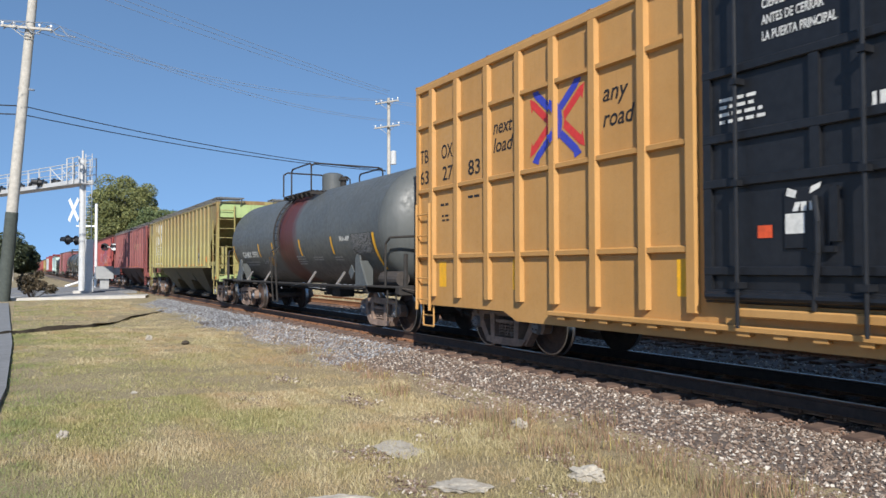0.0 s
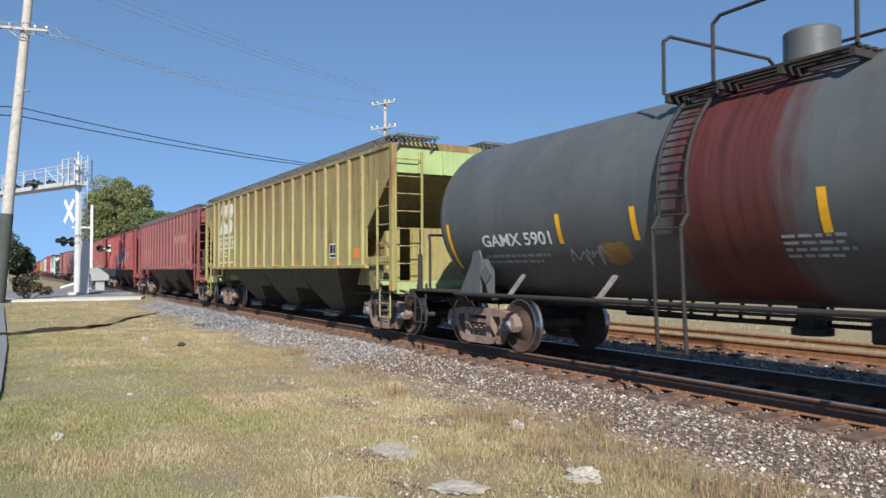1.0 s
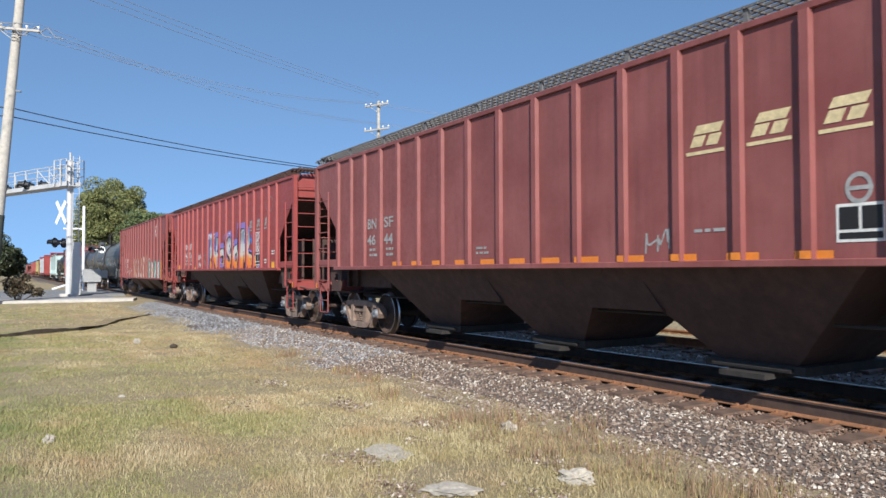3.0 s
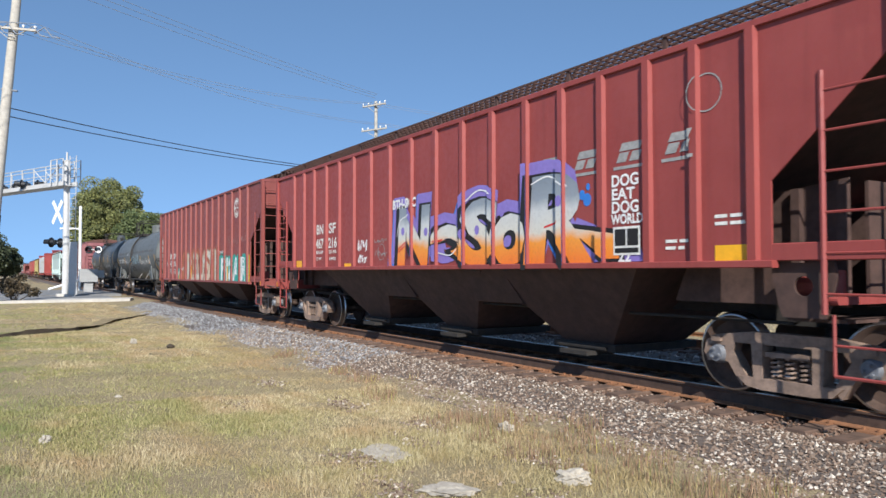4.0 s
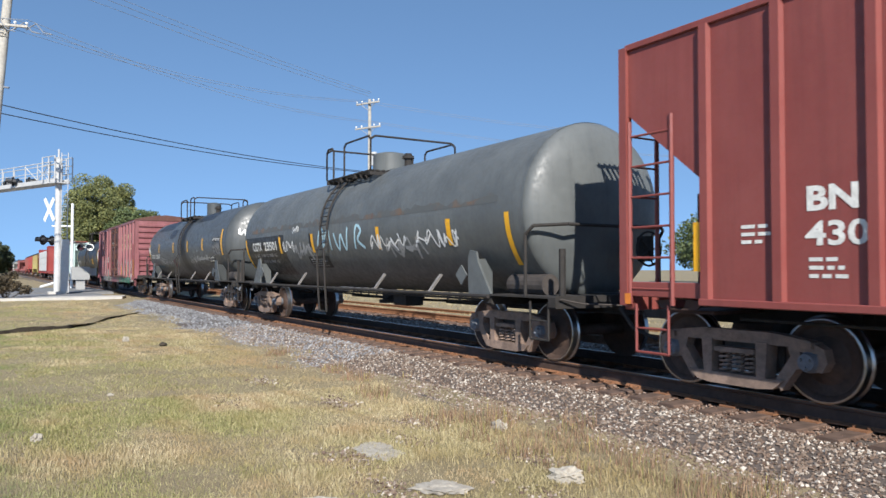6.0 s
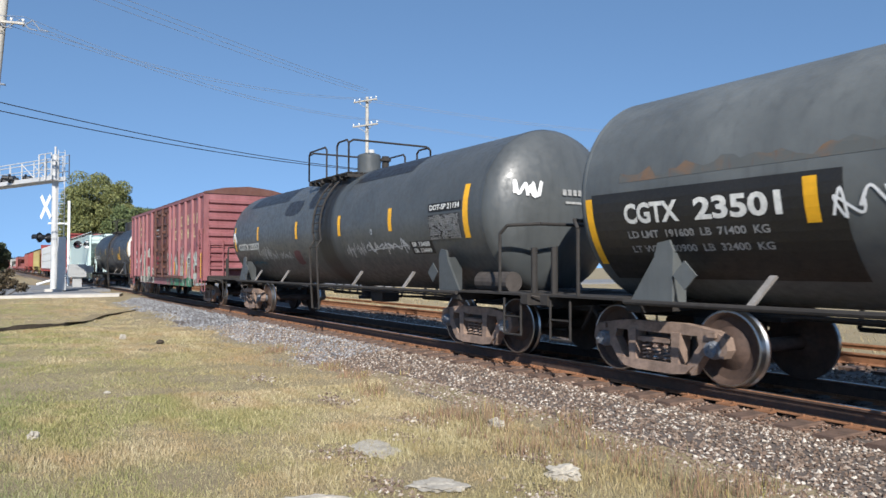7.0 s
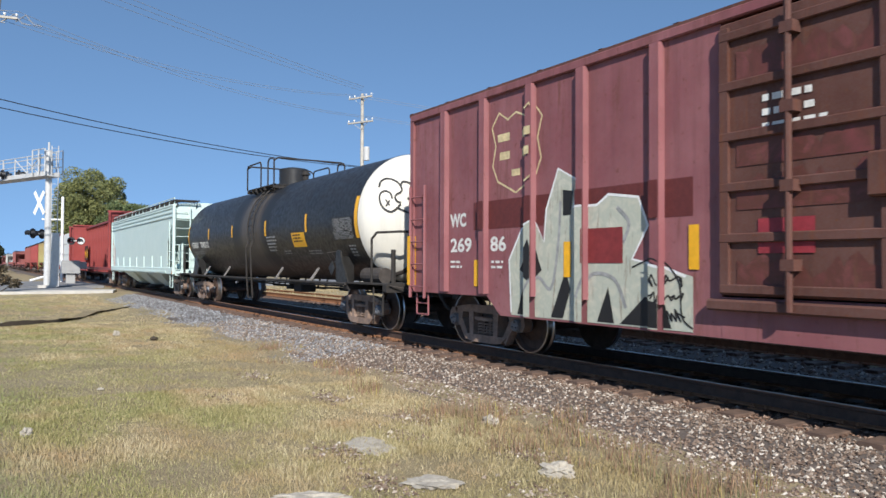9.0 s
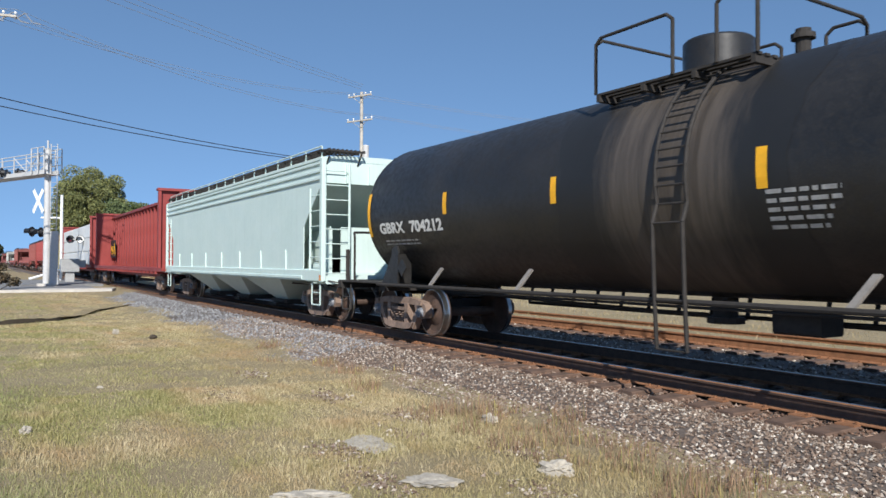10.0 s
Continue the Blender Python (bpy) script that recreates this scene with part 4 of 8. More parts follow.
    for x in rib_xs:
        for k in (-1, 1):
            part("side_post", me, None, car, at=pose(x, k * w, 0, 0, 0, 0 if k < 0 else 180))
    s_ = sorted(rib_xs)
    for z in bands:
        for k in (-1, 1):
            edges = [-half + 0.02] + s_ + [half - 0.02]
            for a, b in zip(edges, edges[1:]):
                if b <= d0 + 0.25 or a >= d1 - 0.25:
                    part("belt_rail", Solid().prism([(k * w, z - 0.055), (k * (w + 0.075), z - 0.03), (k * (w + 0.075), z + 0.03), (k * w, z + 0.055)], a + rw, b - rw, "x"), mat, car)
    s = Solid().box(-half, half, -0.2, 0.2, 0.75, 1.05)
    s.box(-half + 0.1, half - 0.1, -w + 0.03, w - 0.03, sill - 0.02, sill + 0.1)
    s.pipe([(-trucks, -0.9, 0.8), (trucks, -0.9, 0.8)], 0.025, 6)
    s.cyl((1.2, -0.8, 0.75), (2.0, -0.8, 0.75), 0.18, 14)
    part("underframe", s, M_UNDER, car)
    brake_wheel(car, half + 0.3, 0.7, 1.9)
    # doors: plug leaves with lock rods
    for k in (-1, 1):
        wd = (d1 - d0) / doors
        for i in range(doors):
            a, b = d0 + i * wd, d0 + (i + 1) * wd
            yo = k * (w + 0.07)
            low = sill + (0.30 if doors == 2 else 0.18)
            leaf = part("plug_door", Solid().cbox(a + 0.03, b - 0.03, min(k * w, yo), max(k * w, yo), low, eave - 0.14, 0.015), doormat, car)
            s = Solid()
            for z in (low + 0.10, 1.38, 2.33, 2.82, 3.54, eave - 0.3) if doors == 2 else [sill + 0.25 + j * (eave - sill - 0.55) / 5 for j in range(6)]:
                s.cbox(a + 0.05, b - 0.05, min(yo, yo + k * 0.05), max(yo, yo + k * 0.05), z - 0.05, z + 0.05, 0.012)
            for x in (a + 0.1, a + wd * 0.56, b - 0.1):
                s.cbox(x - 0.05, x + 0.05, min(yo, yo + k * 0.045), max(yo, yo + k * 0.045), 2.33 if doors == 2 and x == a + wd * 0.56 else low + 0.04, 3.5 if doors == 2 and x == a + wd * 0.56 else eave - 0.2, 0.012)
            part("door_frame", s, doormat, leaf)
            for x in (a + wd * (0.215 if doors == 2 else 0.28), a + wd * 0.77):
                s = Solid().cyl((x, yo + k * 0.11, sill + 0.05), (x, yo + k * 0.11, eave - 0.1), 0.022 if doors == 2 else 0.035, 8)
                for j in range(4):
                    z = sill + 0.5 + j * (eave - sill - 0.9) / 3
                    q = 0.04 if doors == 2 else 0.07
                    s.box(x - q, x + q, min(yo, yo + k * 0.145), max(yo, yo + k * 0.145), z - q * 0.8, z + q * 0.8)
                part("lock_rod", s, doormat, leaf)
            if doors == 2:
                s = Solid().cbox(a + 1.03, a + 1.50, min(yo, yo + k * 0.022), max(yo, yo + k * 0.022), 1.60, 2.20, 0.008)
                part("lock_plate", s, doormat, leaf)
                s = Solid().pipe([(a + 1.38, yo + k * 0.07, 2.1), (a + 1.42, yo + k * 0.09, 1.85), (a + 1.42, yo + k * 0.09, 1.55), (a + 1.36, yo + k * 0.07, 1.0)], 0.028, 8)
                s.box(a + 1.30, a + 1.56, min(yo, yo + k * 0.06), max(yo, yo + k * 0.06), 1.56, 1.62).box(a + 1.52, a + 1.60, min(yo, yo + k * 0.06), max(yo, yo + k * 0.06), 1.66, 2.18)
                part("lock_lever", s, doormat, leaf)
                part("roller_bar", Solid().cyl((a + 0.1, yo + k * 0.05, low + 0.08), (b - 0.1, yo + k * 0.05, low + 0.08), 0.05, 10), doormat, leaf)
            else:
                s = Solid().cbox(a + wd * 0.52, a + wd * 0.68, min(yo, yo + k * 0.12), max(yo, yo + k * 0.12), sill + 1.1, sill + 1.5, 0.02)
                part("lock_box", s, doormat, leaf)
        s = Solid().cbox(d0 - 0.1, d1 + 2.6 if doors == 1 else d1 + 0.1, min(k * w, k * (w + 0.14)), max(k * w, k * (w + 0.14)), sill + 0.02, sill + 0.14, 0.02)
        if doors == 2:
            s = Solid().cbox(d0 + 0.5, d1 + 0.1, min(k * w, k * (w + 0.15)), max(k * w, k * (w + 0.15)), 0.89, 0.99, 0.015)
            low_rail = Solid().cbox(-5.2, 5.2, min(k * w, k * (w + 0.12)), max(k * w, k * (w + 0.12)), 0.73, 0.80, 0.012)
            for i in range(24):
                low_rail.box(-5.0 + i * 0.43, -4.85 + i * 0.43, min(k * w, k * (w + 0.10)), max(k * w, k * (w + 0.10)), 0.69, 0.73)
            part("lower_door_rail", low_rail, mat, car)
        part("door_track", s, mat if doors == 2 else doormat, car)
    return car, [(x - rw, x + rw) for x in s_]


# ---------------------------------------------------------------- ground, road and tracks
def rise(x, y):
    """Height of the ground: ballast bed, its shoulder, a shallow swale, the lawn."""
    a = abs(y - 2.4)
    if y > 4.25:
        z = -0.27 + 0.17 * min(1, (y - 4.25) / 0.3) - 0.25 * min(1, max(0, (y - 8) / 14))
    elif a < 4.05:
        z = -0.27
    elif a < 5.5:
        z = -0.27 - 0.13 * (a - 4.05) / 1.45
    else:
        z = -0.40 + 0.10 * min(1, (a - 5.5) / 4.0)
    if -70 < x < -40:
        t = min(1, (x + 70) / 3.0, (-40 - x) / 3.0)
        z = z * (1 - t) + (-0.20) * t
    return z + 0.025 * noise.noise((x * 0.35, y * 0.35, 3.1)) * (1.0 if abs(y - 2.4) > 4.3 else 0.3)


def grid_ground():
    xs = [-1500, -900, -600, -400, -280, -200, -150, -120, -100, -90, -80] + [-75 + i * 1.0 for i in range(96)] + [22, 26, 32, 40, 60, 100, 200, 500, 1500]
    ys = [-1500, -700, -300, -150, -80, -50, -35, -25, -20, -17, -15] + [-14 + i * 0.5 for i in range(47)] + [10, 12, 15, 20, 30, 50, 90, 160, 300, 700, 1500]
    xs, ys = sorted(set(xs)), sorted(set(ys))
    vs = [(x, y, rise(x, y) if abs(x) < 300 and abs(y) < 100 else -0.35) for x in xs for y in ys]
    n = len(ys)
    fs = [(i * n + j, (i + 1) * n + j, (i + 1) * n + j + 1, i * n + j + 1) for i in range(len(xs) - 1) for j in range(n - 1)]
    s = Solid().add(vs, fs)
    return solo("ground", s, M_GROUND, "dry yellowing lawn beside the railway embankment", kind="structure", smooth=True)


ground = grid_ground()

# near-black strip: shade under the train is painted into the oily bed
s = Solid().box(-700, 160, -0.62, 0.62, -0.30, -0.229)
solo("trackbed", s, plain("oily_shaded_bed", (0.02, 0.018, 0.017), 0.95, vary=0.4, scale=22), "oily stone bed between the rails, darkened for the train's shade", kind="structure")
s = Solid()
bed = [(-1.75, -0.235), (4.3, -0.235), (4.4, -0.38), (4.4, -0.6), (-3.25, -0.6), (-3.1, -0.40), (-2.6, -0.36)]
s.prism(bed, -700, 160, "x")
ballast_bed = solo("ballast_bed", s, M_BED, "raised bed of crushed stone under both tracks", kind="structure")

s = Solid().box(-67.0, -52.5, -60, -1.45, -0.6, -0.045).box(-67.0, -52.5, 6.3, 60, -0.6, -0.045).box(-67, -52.5, -0.70, 0.70, -0.6, -0.012)
solo("road", s, M_ASPH, "grey asphalt road over the level crossing", kind="structure")
s = Solid().box(-52.4, -45.6, -40, -2.6, -0.6, -0.10)
solo("apron", s, M_ASPH, "worn pale asphalt apron beside the road", kind="structure")
s = Solid().prism([(-45.5, -40), (-43.4, -40), (-43.4, -2.2), (-45.5, -1.7)], -0.6, -0.06, "z")
solo("pavement", s, M_CONC, "pale concrete pavement strip along the road", kind="structure")
s = Solid()
edge = [(-46, -8.75), (-30, -8.55), (-19.2, -8.40), (-12, -8.43), (-6, -8.7), (-2, -9.4), (4, -11.2), (4, -13.0), (-2, -11.4), (-8, -10.7), (-20, -10.4), (-46, -10.8)]
s.prism(edge, -0.5, -0.235, "z")
s.box(-14.6, -14.5, -9.3, -8.62, -0.236, -0.232)
solo("footpath", s, M_ASPH, "grey asphalt footpath along the lawn", kind="structure")


def rail_profile(y):
    return [(y - 0.07, -0.185), (y + 0.07, -0.185), (y + 0.07, -0.172), (y + 0.012, -0.155), (y + 0.010, -0.045), (y + 0.036, -0.032), (y + 0.036, -0.008), (y + 0.028, 0.0),
            (y - 0.028, 0.0), (y - 0.036, -0.008), (y - 0.036, -0.032), (y - 0.010, -0.045), (y - 0.012, -0.155), (y - 0.07, -0.172)]


TRACKS = (("main", 0.0), ("second", 4.80))
for tag, yc in TRACKS:
    track = thing("railway_track", "rusty steel rails on dark wooden ties" if yc else "railway track with worn bright rail heads under the train", "railway track", "parallel tracks", kind="structure")
    for k in (-1, 1):
        s = Solid()
        s.prism(rail_profile(yc + k * 0.7535), -700, 160, "x")
        # main track: web faces take the darker tone with shade painted in
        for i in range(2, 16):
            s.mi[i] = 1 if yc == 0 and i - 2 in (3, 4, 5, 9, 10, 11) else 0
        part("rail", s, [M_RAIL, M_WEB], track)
        s = Solid().box(-700, 160, yc + k * 0.7535 - (0.022 if yc == 0 else 0.006), yc + k * 0.7535 + (0.022 if yc == 0 else 0.006), -0.002, 0.0035)
        part("rail_head", s, M_HEAD if yc == 0 else M_RAIL, track, "bright worn running surface")
    # ties and tie plates, in a stretch before the camera; the rest joined
    tie = Solid().cbox(-1.40, 1.40, -0.115, 0.115, -0.36, -0.185, 0.012)
    tm = tie.mesh("tie", M_TIE)
    pl = Solid()
    pl.box(-0.19, 0.19, -0.10, 0.10, -0.196, -0.176)
    for d in (-0.1, 0.1):
        for e in (-0.075, 0.075):
            pl.box(d - 0.016, d + 0.016, e - 0.012, e + 0.012, -0.176, -0.15)
    pm = pl.mesh("tie_plate", M_RAIL)
    rnd = random.Random(11)
    n = 0
    x = -30.0
    while x < 6.0:
        if n < 300:
            t = part("tie", tm, None, track, at=pose(x + rnd.uniform(-0.03, 0.03), yc + rnd.uniform(-0.06, 0.06), rnd.uniform(-0.012, 0.004), 0, 0, 90 + rnd.uniform(-1.5, 1.5)))
            for k in (-0.7535, 0.7535):
                part("tie_plate", pm, None, track, at=pose(x, yc + k, 0.002, 0, 0, 90))
            n += 1
        x += 0.508
    s = Solid()
    x = -160.0
    while x < -30.2:
        s.box(x - 0.11, x + 0.11, yc - 1.3, yc + 1.3, -0.35, -0.2)
        x += 0.508
    tagged(part("far_ties", s, M_TIE, track), kind="stuff")


# ---------------------------------------------------------------- ballast stones, grass, weeds
def scatter_stones(name, n, region, size, mat, label, seed):
    rng = np.random.default_rng(seed)
    base = np.array([(1, 0, 0), (-1, 0, 0), (0, 1, 0), (0, -1, 0), (0, 0, 1), (0, 0, -1)], float)
    tri = np.array([(0, 2, 4), (2, 1, 4), (1, 3, 4), (3, 0, 4), (2, 0, 5), (1, 2, 5), (3, 1, 5), (0, 3, 5)])
    P = region(rng, n)
    n = len(P)
    sz = size[0] + (size[1] - size[0]) * rng.random(n) ** 2
    V = base[None] * (0.55 + 0.6 * rng.random((n, 6, 1))) + rng.normal(0, 0.22, (n, 6, 3))
    V[:, :, 2] *= 0.75
    a = rng.random(n) * 6.283
    c, s_ = np.cos(a)[:, None], np.sin(a)[:, None]
    X, Y = V[:, :, 0] * c - V[:, :, 1] * s_, V[:, :, 0] * s_ + V[:, :, 1] * c
    V = np.stack([X, Y, V[:, :, 2]], 2) * sz[:, None, None] + P[:, None, :]
    F = (tri[None] + (np.arange(n) * 6)[:, None, None]).reshape(-1, 3)
    me = bpy.data.meshes.new(name)
    me.from_pydata(V.reshape(-1, 3).tolist(), [], F.tolist())
    me.materials.append(mat)
    return tagged(new(name, me), label, "ballast", kind="stuff")


def shoulder(x0, x1, y0, y1, power):
    def make(rng, n):
        x = x0 + (x1 - x0) * rng.random(n) ** power
        y = y0 + (y1 - y0) * rng.random(n)
        keep = rng.random(n) < np.clip((y + 3.55 + 0.35 * np.sin(x * 1.3) + 0.25 * np.sin(x * 3.1)) / 0.8, 0.05, 1)
        x, y = x[keep], y[keep]
        z = np.where(y > -1.75, -0.235, np.where(y > -2.6, -0.235 - 0.125 * (-1.75 - y) / 0.85, -0.36 - 0.06 * np.clip((-2.6 - y) / 0.6, 0, 1)))
        return np.stack([x, y, z + 0.012 * rng.random(len(x))], 1)
    return make


scatter_stones("ballast_stones", 46000, shoulder(0.5, -22, -3.9, -1.3, 1.25), (0.013, 0.033), M_STONE, "loose brown, grey and white ballast stones", 1)
scatter_stones("ballast_stones", 12000, shoulder(-13, -44, -3.7, -1.2, 1.1), (0.025, 0.05), M_STONEB, "blue-grey ballast stones of the shoulder", 2)


def between(rng, n):
    x = 1.0 - 30 * rng.random(n) ** 1.2
    y = -0.68 + 1.36 * rng.random(n)
    return np.stack([x, y, np.full(n, -0.222)], 1)


def middle(rng, n):
    x = 1.0 - 30 * rng.random(n) ** 1.2
    y = 1.5 + 2.6 * rng.random(n)
    return np.stack([x, y, np.full(n, -0.225)], 1)


def cribs(rng, n):
    x = 1.0 - 26 * rng.random(n) ** 1.3
    y = -1.42 + 0.62 * rng.random(n)
    return np.stack([x, y, -0.240 + 0.03 * rng.random(n)], 1)


def strays(rng, n):
    spots = np.array([(-9.2, -4.3), (-7.4, -4.0), (-11.5, -4.6), (-6.9, -4.6), (-5.6, -3.9), (-4.4, -4.6), (-9.8, -5.6), (-6.3, -5.4), (-5.2, -5.6)])
    i = rng.integers(0, len(spots), n)
    p = spots[i] + rng.normal(0, 0.16, (n, 2)) * np.array([1.5, 0.8])
    return np.stack([p[:, 0], p[:, 1], np.array([rise(a, b) for a, b in p]) + 0.012], 1)


scatter_stones("stray_stones", 1500, strays, (0.01, 0.03), M_STONE, "stray ballast stones in bare spots of the lawn", 6)
scatter_stones("ballast_stones", 9000, between, (0.02, 0.05), M_OILSHADE, "oily ballast stones between the rails, darkened for the train's shade", 3)
scatter_stones("ballast_stones", 9000, cribs, (0.014, 0.034), M_CRIB, "rust-dusted ballast stones at the tie ends", 4)
scatter_stones("ballast_stones", 6000, middle, (0.02, 0.05), M_STONE, "loose ballast stones between the tracks", 5)


def grass(name, n, seed, reach, hgt, mat, label, keep=None, lean=1.1):
    rng = np.random.default_rng(seed)
    x0, x1, y0, y1, power = reach
    x = x1 + (x0 - x1) * rng.random(n) ** power
    y = y0 + (y1 - y0) * rng.random(n)
    if keep is not None:
        k = keep(rng, x, y)
        x, y = x[k], y[k]
    n = len(x)
    tuft = np.array([noise.noise((a * 1.1, b * 1.1, 0.7)) for a, b in zip(x, y)])
    z = np.array([rise(a, b) for a, b in zip(x, y)]) - 0.01
    h = (hgt[0] + (hgt[1] - hgt[0]) * rng.random(n) ** 2) * np.clip(0.8 + 0.7 * tuft, 0.5, 1.5)
    far = np.hypot(x, y + 8.3)
    w = 0.0011 + 0.0003 * far * (0.5 + rng.random(n))
    a = rng.random(n) * 6.283
    l = lean * h * rng.random(n)
    b = rng.random(n) * 6.283
    root = np.stack([x, y, z], 1)
    side = np.stack([np.cos(a), np.sin(a), 0 * a], 1) * w[:, None]
    bend = np.stack([np.cos(b) * l, np.sin(b) * l, h], 1)
    mid = np.stack([np.cos(b) * l * 0.3, np.sin(b) * l * 0.3, h * 0.6], 1)
    V = np.stack([root - side, root + side, root + mid + side * 0.7, root + mid - side * 0.7, root + bend], 1)
    i = np.arange(n)[:, None] * 5
    me = bpy.data.meshes.new(name)
    quads = (i + np.array([[0, 1, 2, 3]])).tolist()
    tris = (i + np.array([[3, 2, 4]])).tolist()
    me.from_pydata(V.reshape(-1, 3).tolist(), [], quads + tris)
    me.materials.append(mat)
    return tagged(new(name, me), label, "grass", kind="stuff")


def lawn_edge(rng, x, y):
    line = -3.35 - 0.30 * np.sin(x * 1.3) - 0.25 * np.sin(x * 3.1) + rng.normal(0, 0.25, len(x))
    bare = np.array([noise.noise((a * 0.8, b * 0.8, 9.0)) for a, b in zip(x, y)]) > 0.36
    path = y > -8.45 - 0.9 * np.clip((x + 8) / 8, 0, 1)
    return (y < line) & path & (~bare | (rng.random(len(x)) < 0.4))


grass("grass_blades", 260000, 25, (-10.5, -1.0, -8.6, -3.0, 1.0), (0.016, 0.085), M_BLADE, "short dry straw-coloured grass in the foreground", lawn_edge)
grass("grass_blades", 170000, 21, (-24, -8.0, -8.9, -2.9, 1.1), (0.014, 0.06), M_BLADE, "short dry straw-coloured grass with green tufts", lawn_edge)
grass("grass_blades", 60000, 22, (-43, -14, -8.7, -3.0, 1.0), (0.02, 0.06), M_BLADE, "dry grass towards the level crossing", lawn_edge)
grass("grass_blades", 60000, 23, (-75, 22, 4.3, 20, 1.0), (0.03, 0.13), M_BLADE, "dry grass strip beyond the second track", None)


def verge(rng, x, y):
    line = -3.15 - 0.28 * np.sin(x * 1.3) - 0.2 * np.sin(x * 3.1)
    clump = np.array([noise.noise((a * 1.5 + 5, b * 1.5, 4.0)) for a, b in zip(x, y)]) > 0.12
    return (np.abs(y - line + 0.1) < 0.55 * rng.random(len(x)) ** 0.5) & clump


grass("verge_weeds", 42000, 24, (-16, 1.0, -4.3, -2.3, 1.2), (0.05, 0.24), M_WEED, "brown and green weeds at the edge of the ballast", verge, 0.5)


def thicket(rng, x, y):
    clump = np.array([noise.noise((a * 2.2 + 1, b * 2.2, 7.0)) for a, b in zip(x, y)]) > 0.08
    return clump & (y < -3.0 - 0.25 * np.sin(x * 2.0))


grass("verge_weeds", 8000, 26, (-7.5, -2.2, -4.1, -2.7, 1.0), (0.06, 0.27), M_WEED, "taller red-brown and yellow weeds at the foot of the ballast", thicket, 0.45)


def rock(x, y, sx, sy, sz, seed):
    rnd = random.Random(seed)
    bm = bmesh.new()
    bmesh.ops.create_icosphere(bm, subdivisions=4, radius=1)
    for v in bm.verts:
        k = 1 + 0.45 * noise.noise(v.co * 1.6 + Vector((seed, 0, 0))) + 0.30 * noise.noise(v.co * 3.5 + Vector((0, seed, 0))) + 0.14 * noise.noise(v.co * 9)
        v.co = (v.co.x * sx * k, v.co.y * sy * k, v.co.z * sz * k)
    me = bpy.data.meshes.new("rock")
    bm.to_mesh(me)
    bm.free()
    me.materials.append(M_ROCK)
    ob = tagged(new("rock", me), "pale limestone rock half sunk in dry grass", "rock", "rocks in the lawn")
    ob.matrix_basis = pose(x, y, rise(x, y) + 0.012 + sz * 0.35, 0, 0, rnd.uniform(0, 180))


for i, (x, y, sx, sy, sz) in enumerate([(-6.75, -3.42, 0.09, 0.075, 0.07), (-6.45, -5.08, 0.30, 0.19, 0.018), (-4.80, -4.12, 0.15, 0.11, 0.07), (-5.05, -5.2, 0.2, 0.16, 0.024),
                                        (-19.33, -5.49, 0.075, 0.06, 0.085), (-8.46, -7.89, 0.06, 0.05, 0.045), (-5.1, -6.2, 0.25, 0.10, 0.03), (-10.9, -6.9, 0.05, 0.03, 0.02)]):
    rock(x, y, sx, sy, sz, i + 1)


def earth_bank():
    """A low eroded step across the lawn: a dark soil face, its turf sloping away behind."""
    line = [(-20.6, -9.6), (-21.6, -8.9), (-22.2, -8.4), (-22.8, -7.85), (-23.4, -7.05), (-24.2, -6.3), (-25.8, -5.75), (-27.6, -5.25), (-29.6, -4.4), (-31.6, -3.6), (-33.2, -3.15)]
    pts = []
    for (x0, y0), (x1, y1) in zip(line, line[1:]):
        pts += [(x0 + (x1 - x0) * i / 6, y0 + (y1 - y0) * i / 6) for i in range(6)]
    s, n = Solid(), len(pts)
    vs = []
    for i, (x, y) in enumerate(pts):
        end = min(1.0, i / 6, (n - 1 - i) / 14)
        h = (0.12 + 0.06 * noise.noise((i * 0.4, 1.5, 0))) * end + 0.004
        x += 0.10 * noise.noise((i * 0.35, 4.0, 0))
        z = rise(x, y)
        vs += [(x, y, z - 0.03), (x - 0.05, y + 0.01, z + h), (x - 0.9, y + 0.5, z + h * 0.5), (x - 2.6, y + 0.9, rise(x - 2.6, y + 0.9) - 0.02)]
    for j, k in ((0, 0), (1, 1), (2, 1)):
        s.k = k
        s.add(vs, [(4 * i + j, 4 * i + 4 + j, 4 * i + 5 + j, 4 * i + 1 + j) for i in range(n - 1)])
    solo("earth_bank", s, [M_SOIL, M_GROUND], "low eroded step of dark soil across the lawn", kind="structure", smooth=True)


earth_bank()
clod = Solid().turned([(-0.03, 0.001), (-0.02, 0.07), (0.02, 0.10), (0.06, 0.075), (0.085, 0.001)], 9, "z", (-18.0, -4.88, rise(-18.0, -4.88) + 0.02))
solo("clod", clod, M_SOIL, "dark lump of soil lying in the dry grass", "clod", smooth=True)


# ---------------------------------------------------------------- the train
TBOX, TB_RIBS = box_car("tall yellow auto-parts box car with black plug doors", -3.2, M_TBOX, 9.3, 0.73, 4.86,
                        [x for k in (1, -1) for x in (k * 8.70, k * 7.81, k * 6.85, k * 5.97, k * 5.13, k * 4.27, k * 3.37, k * 2.62)], (-2.45, 2.45), M_BLACK, M_TBOX, 7.15,
                        bands=(4.11, 2.88, 1.63), corrugated=False, w=1.58, doors=2, rib=(0.06, 0.09), fish=0.14, fishx=6.1)
GAMX, GA_W = tank_car("grey tank car with a red-brown spill band at its dome", -21.1, M_TANKG, tube=6.35, zc=2.38, R=1.42, trucks=5.70, ladder_x=-0.5, band=(-1.5, 1.2, M_STAIN), end=7.55, dome=0.32, domeh=0.46)
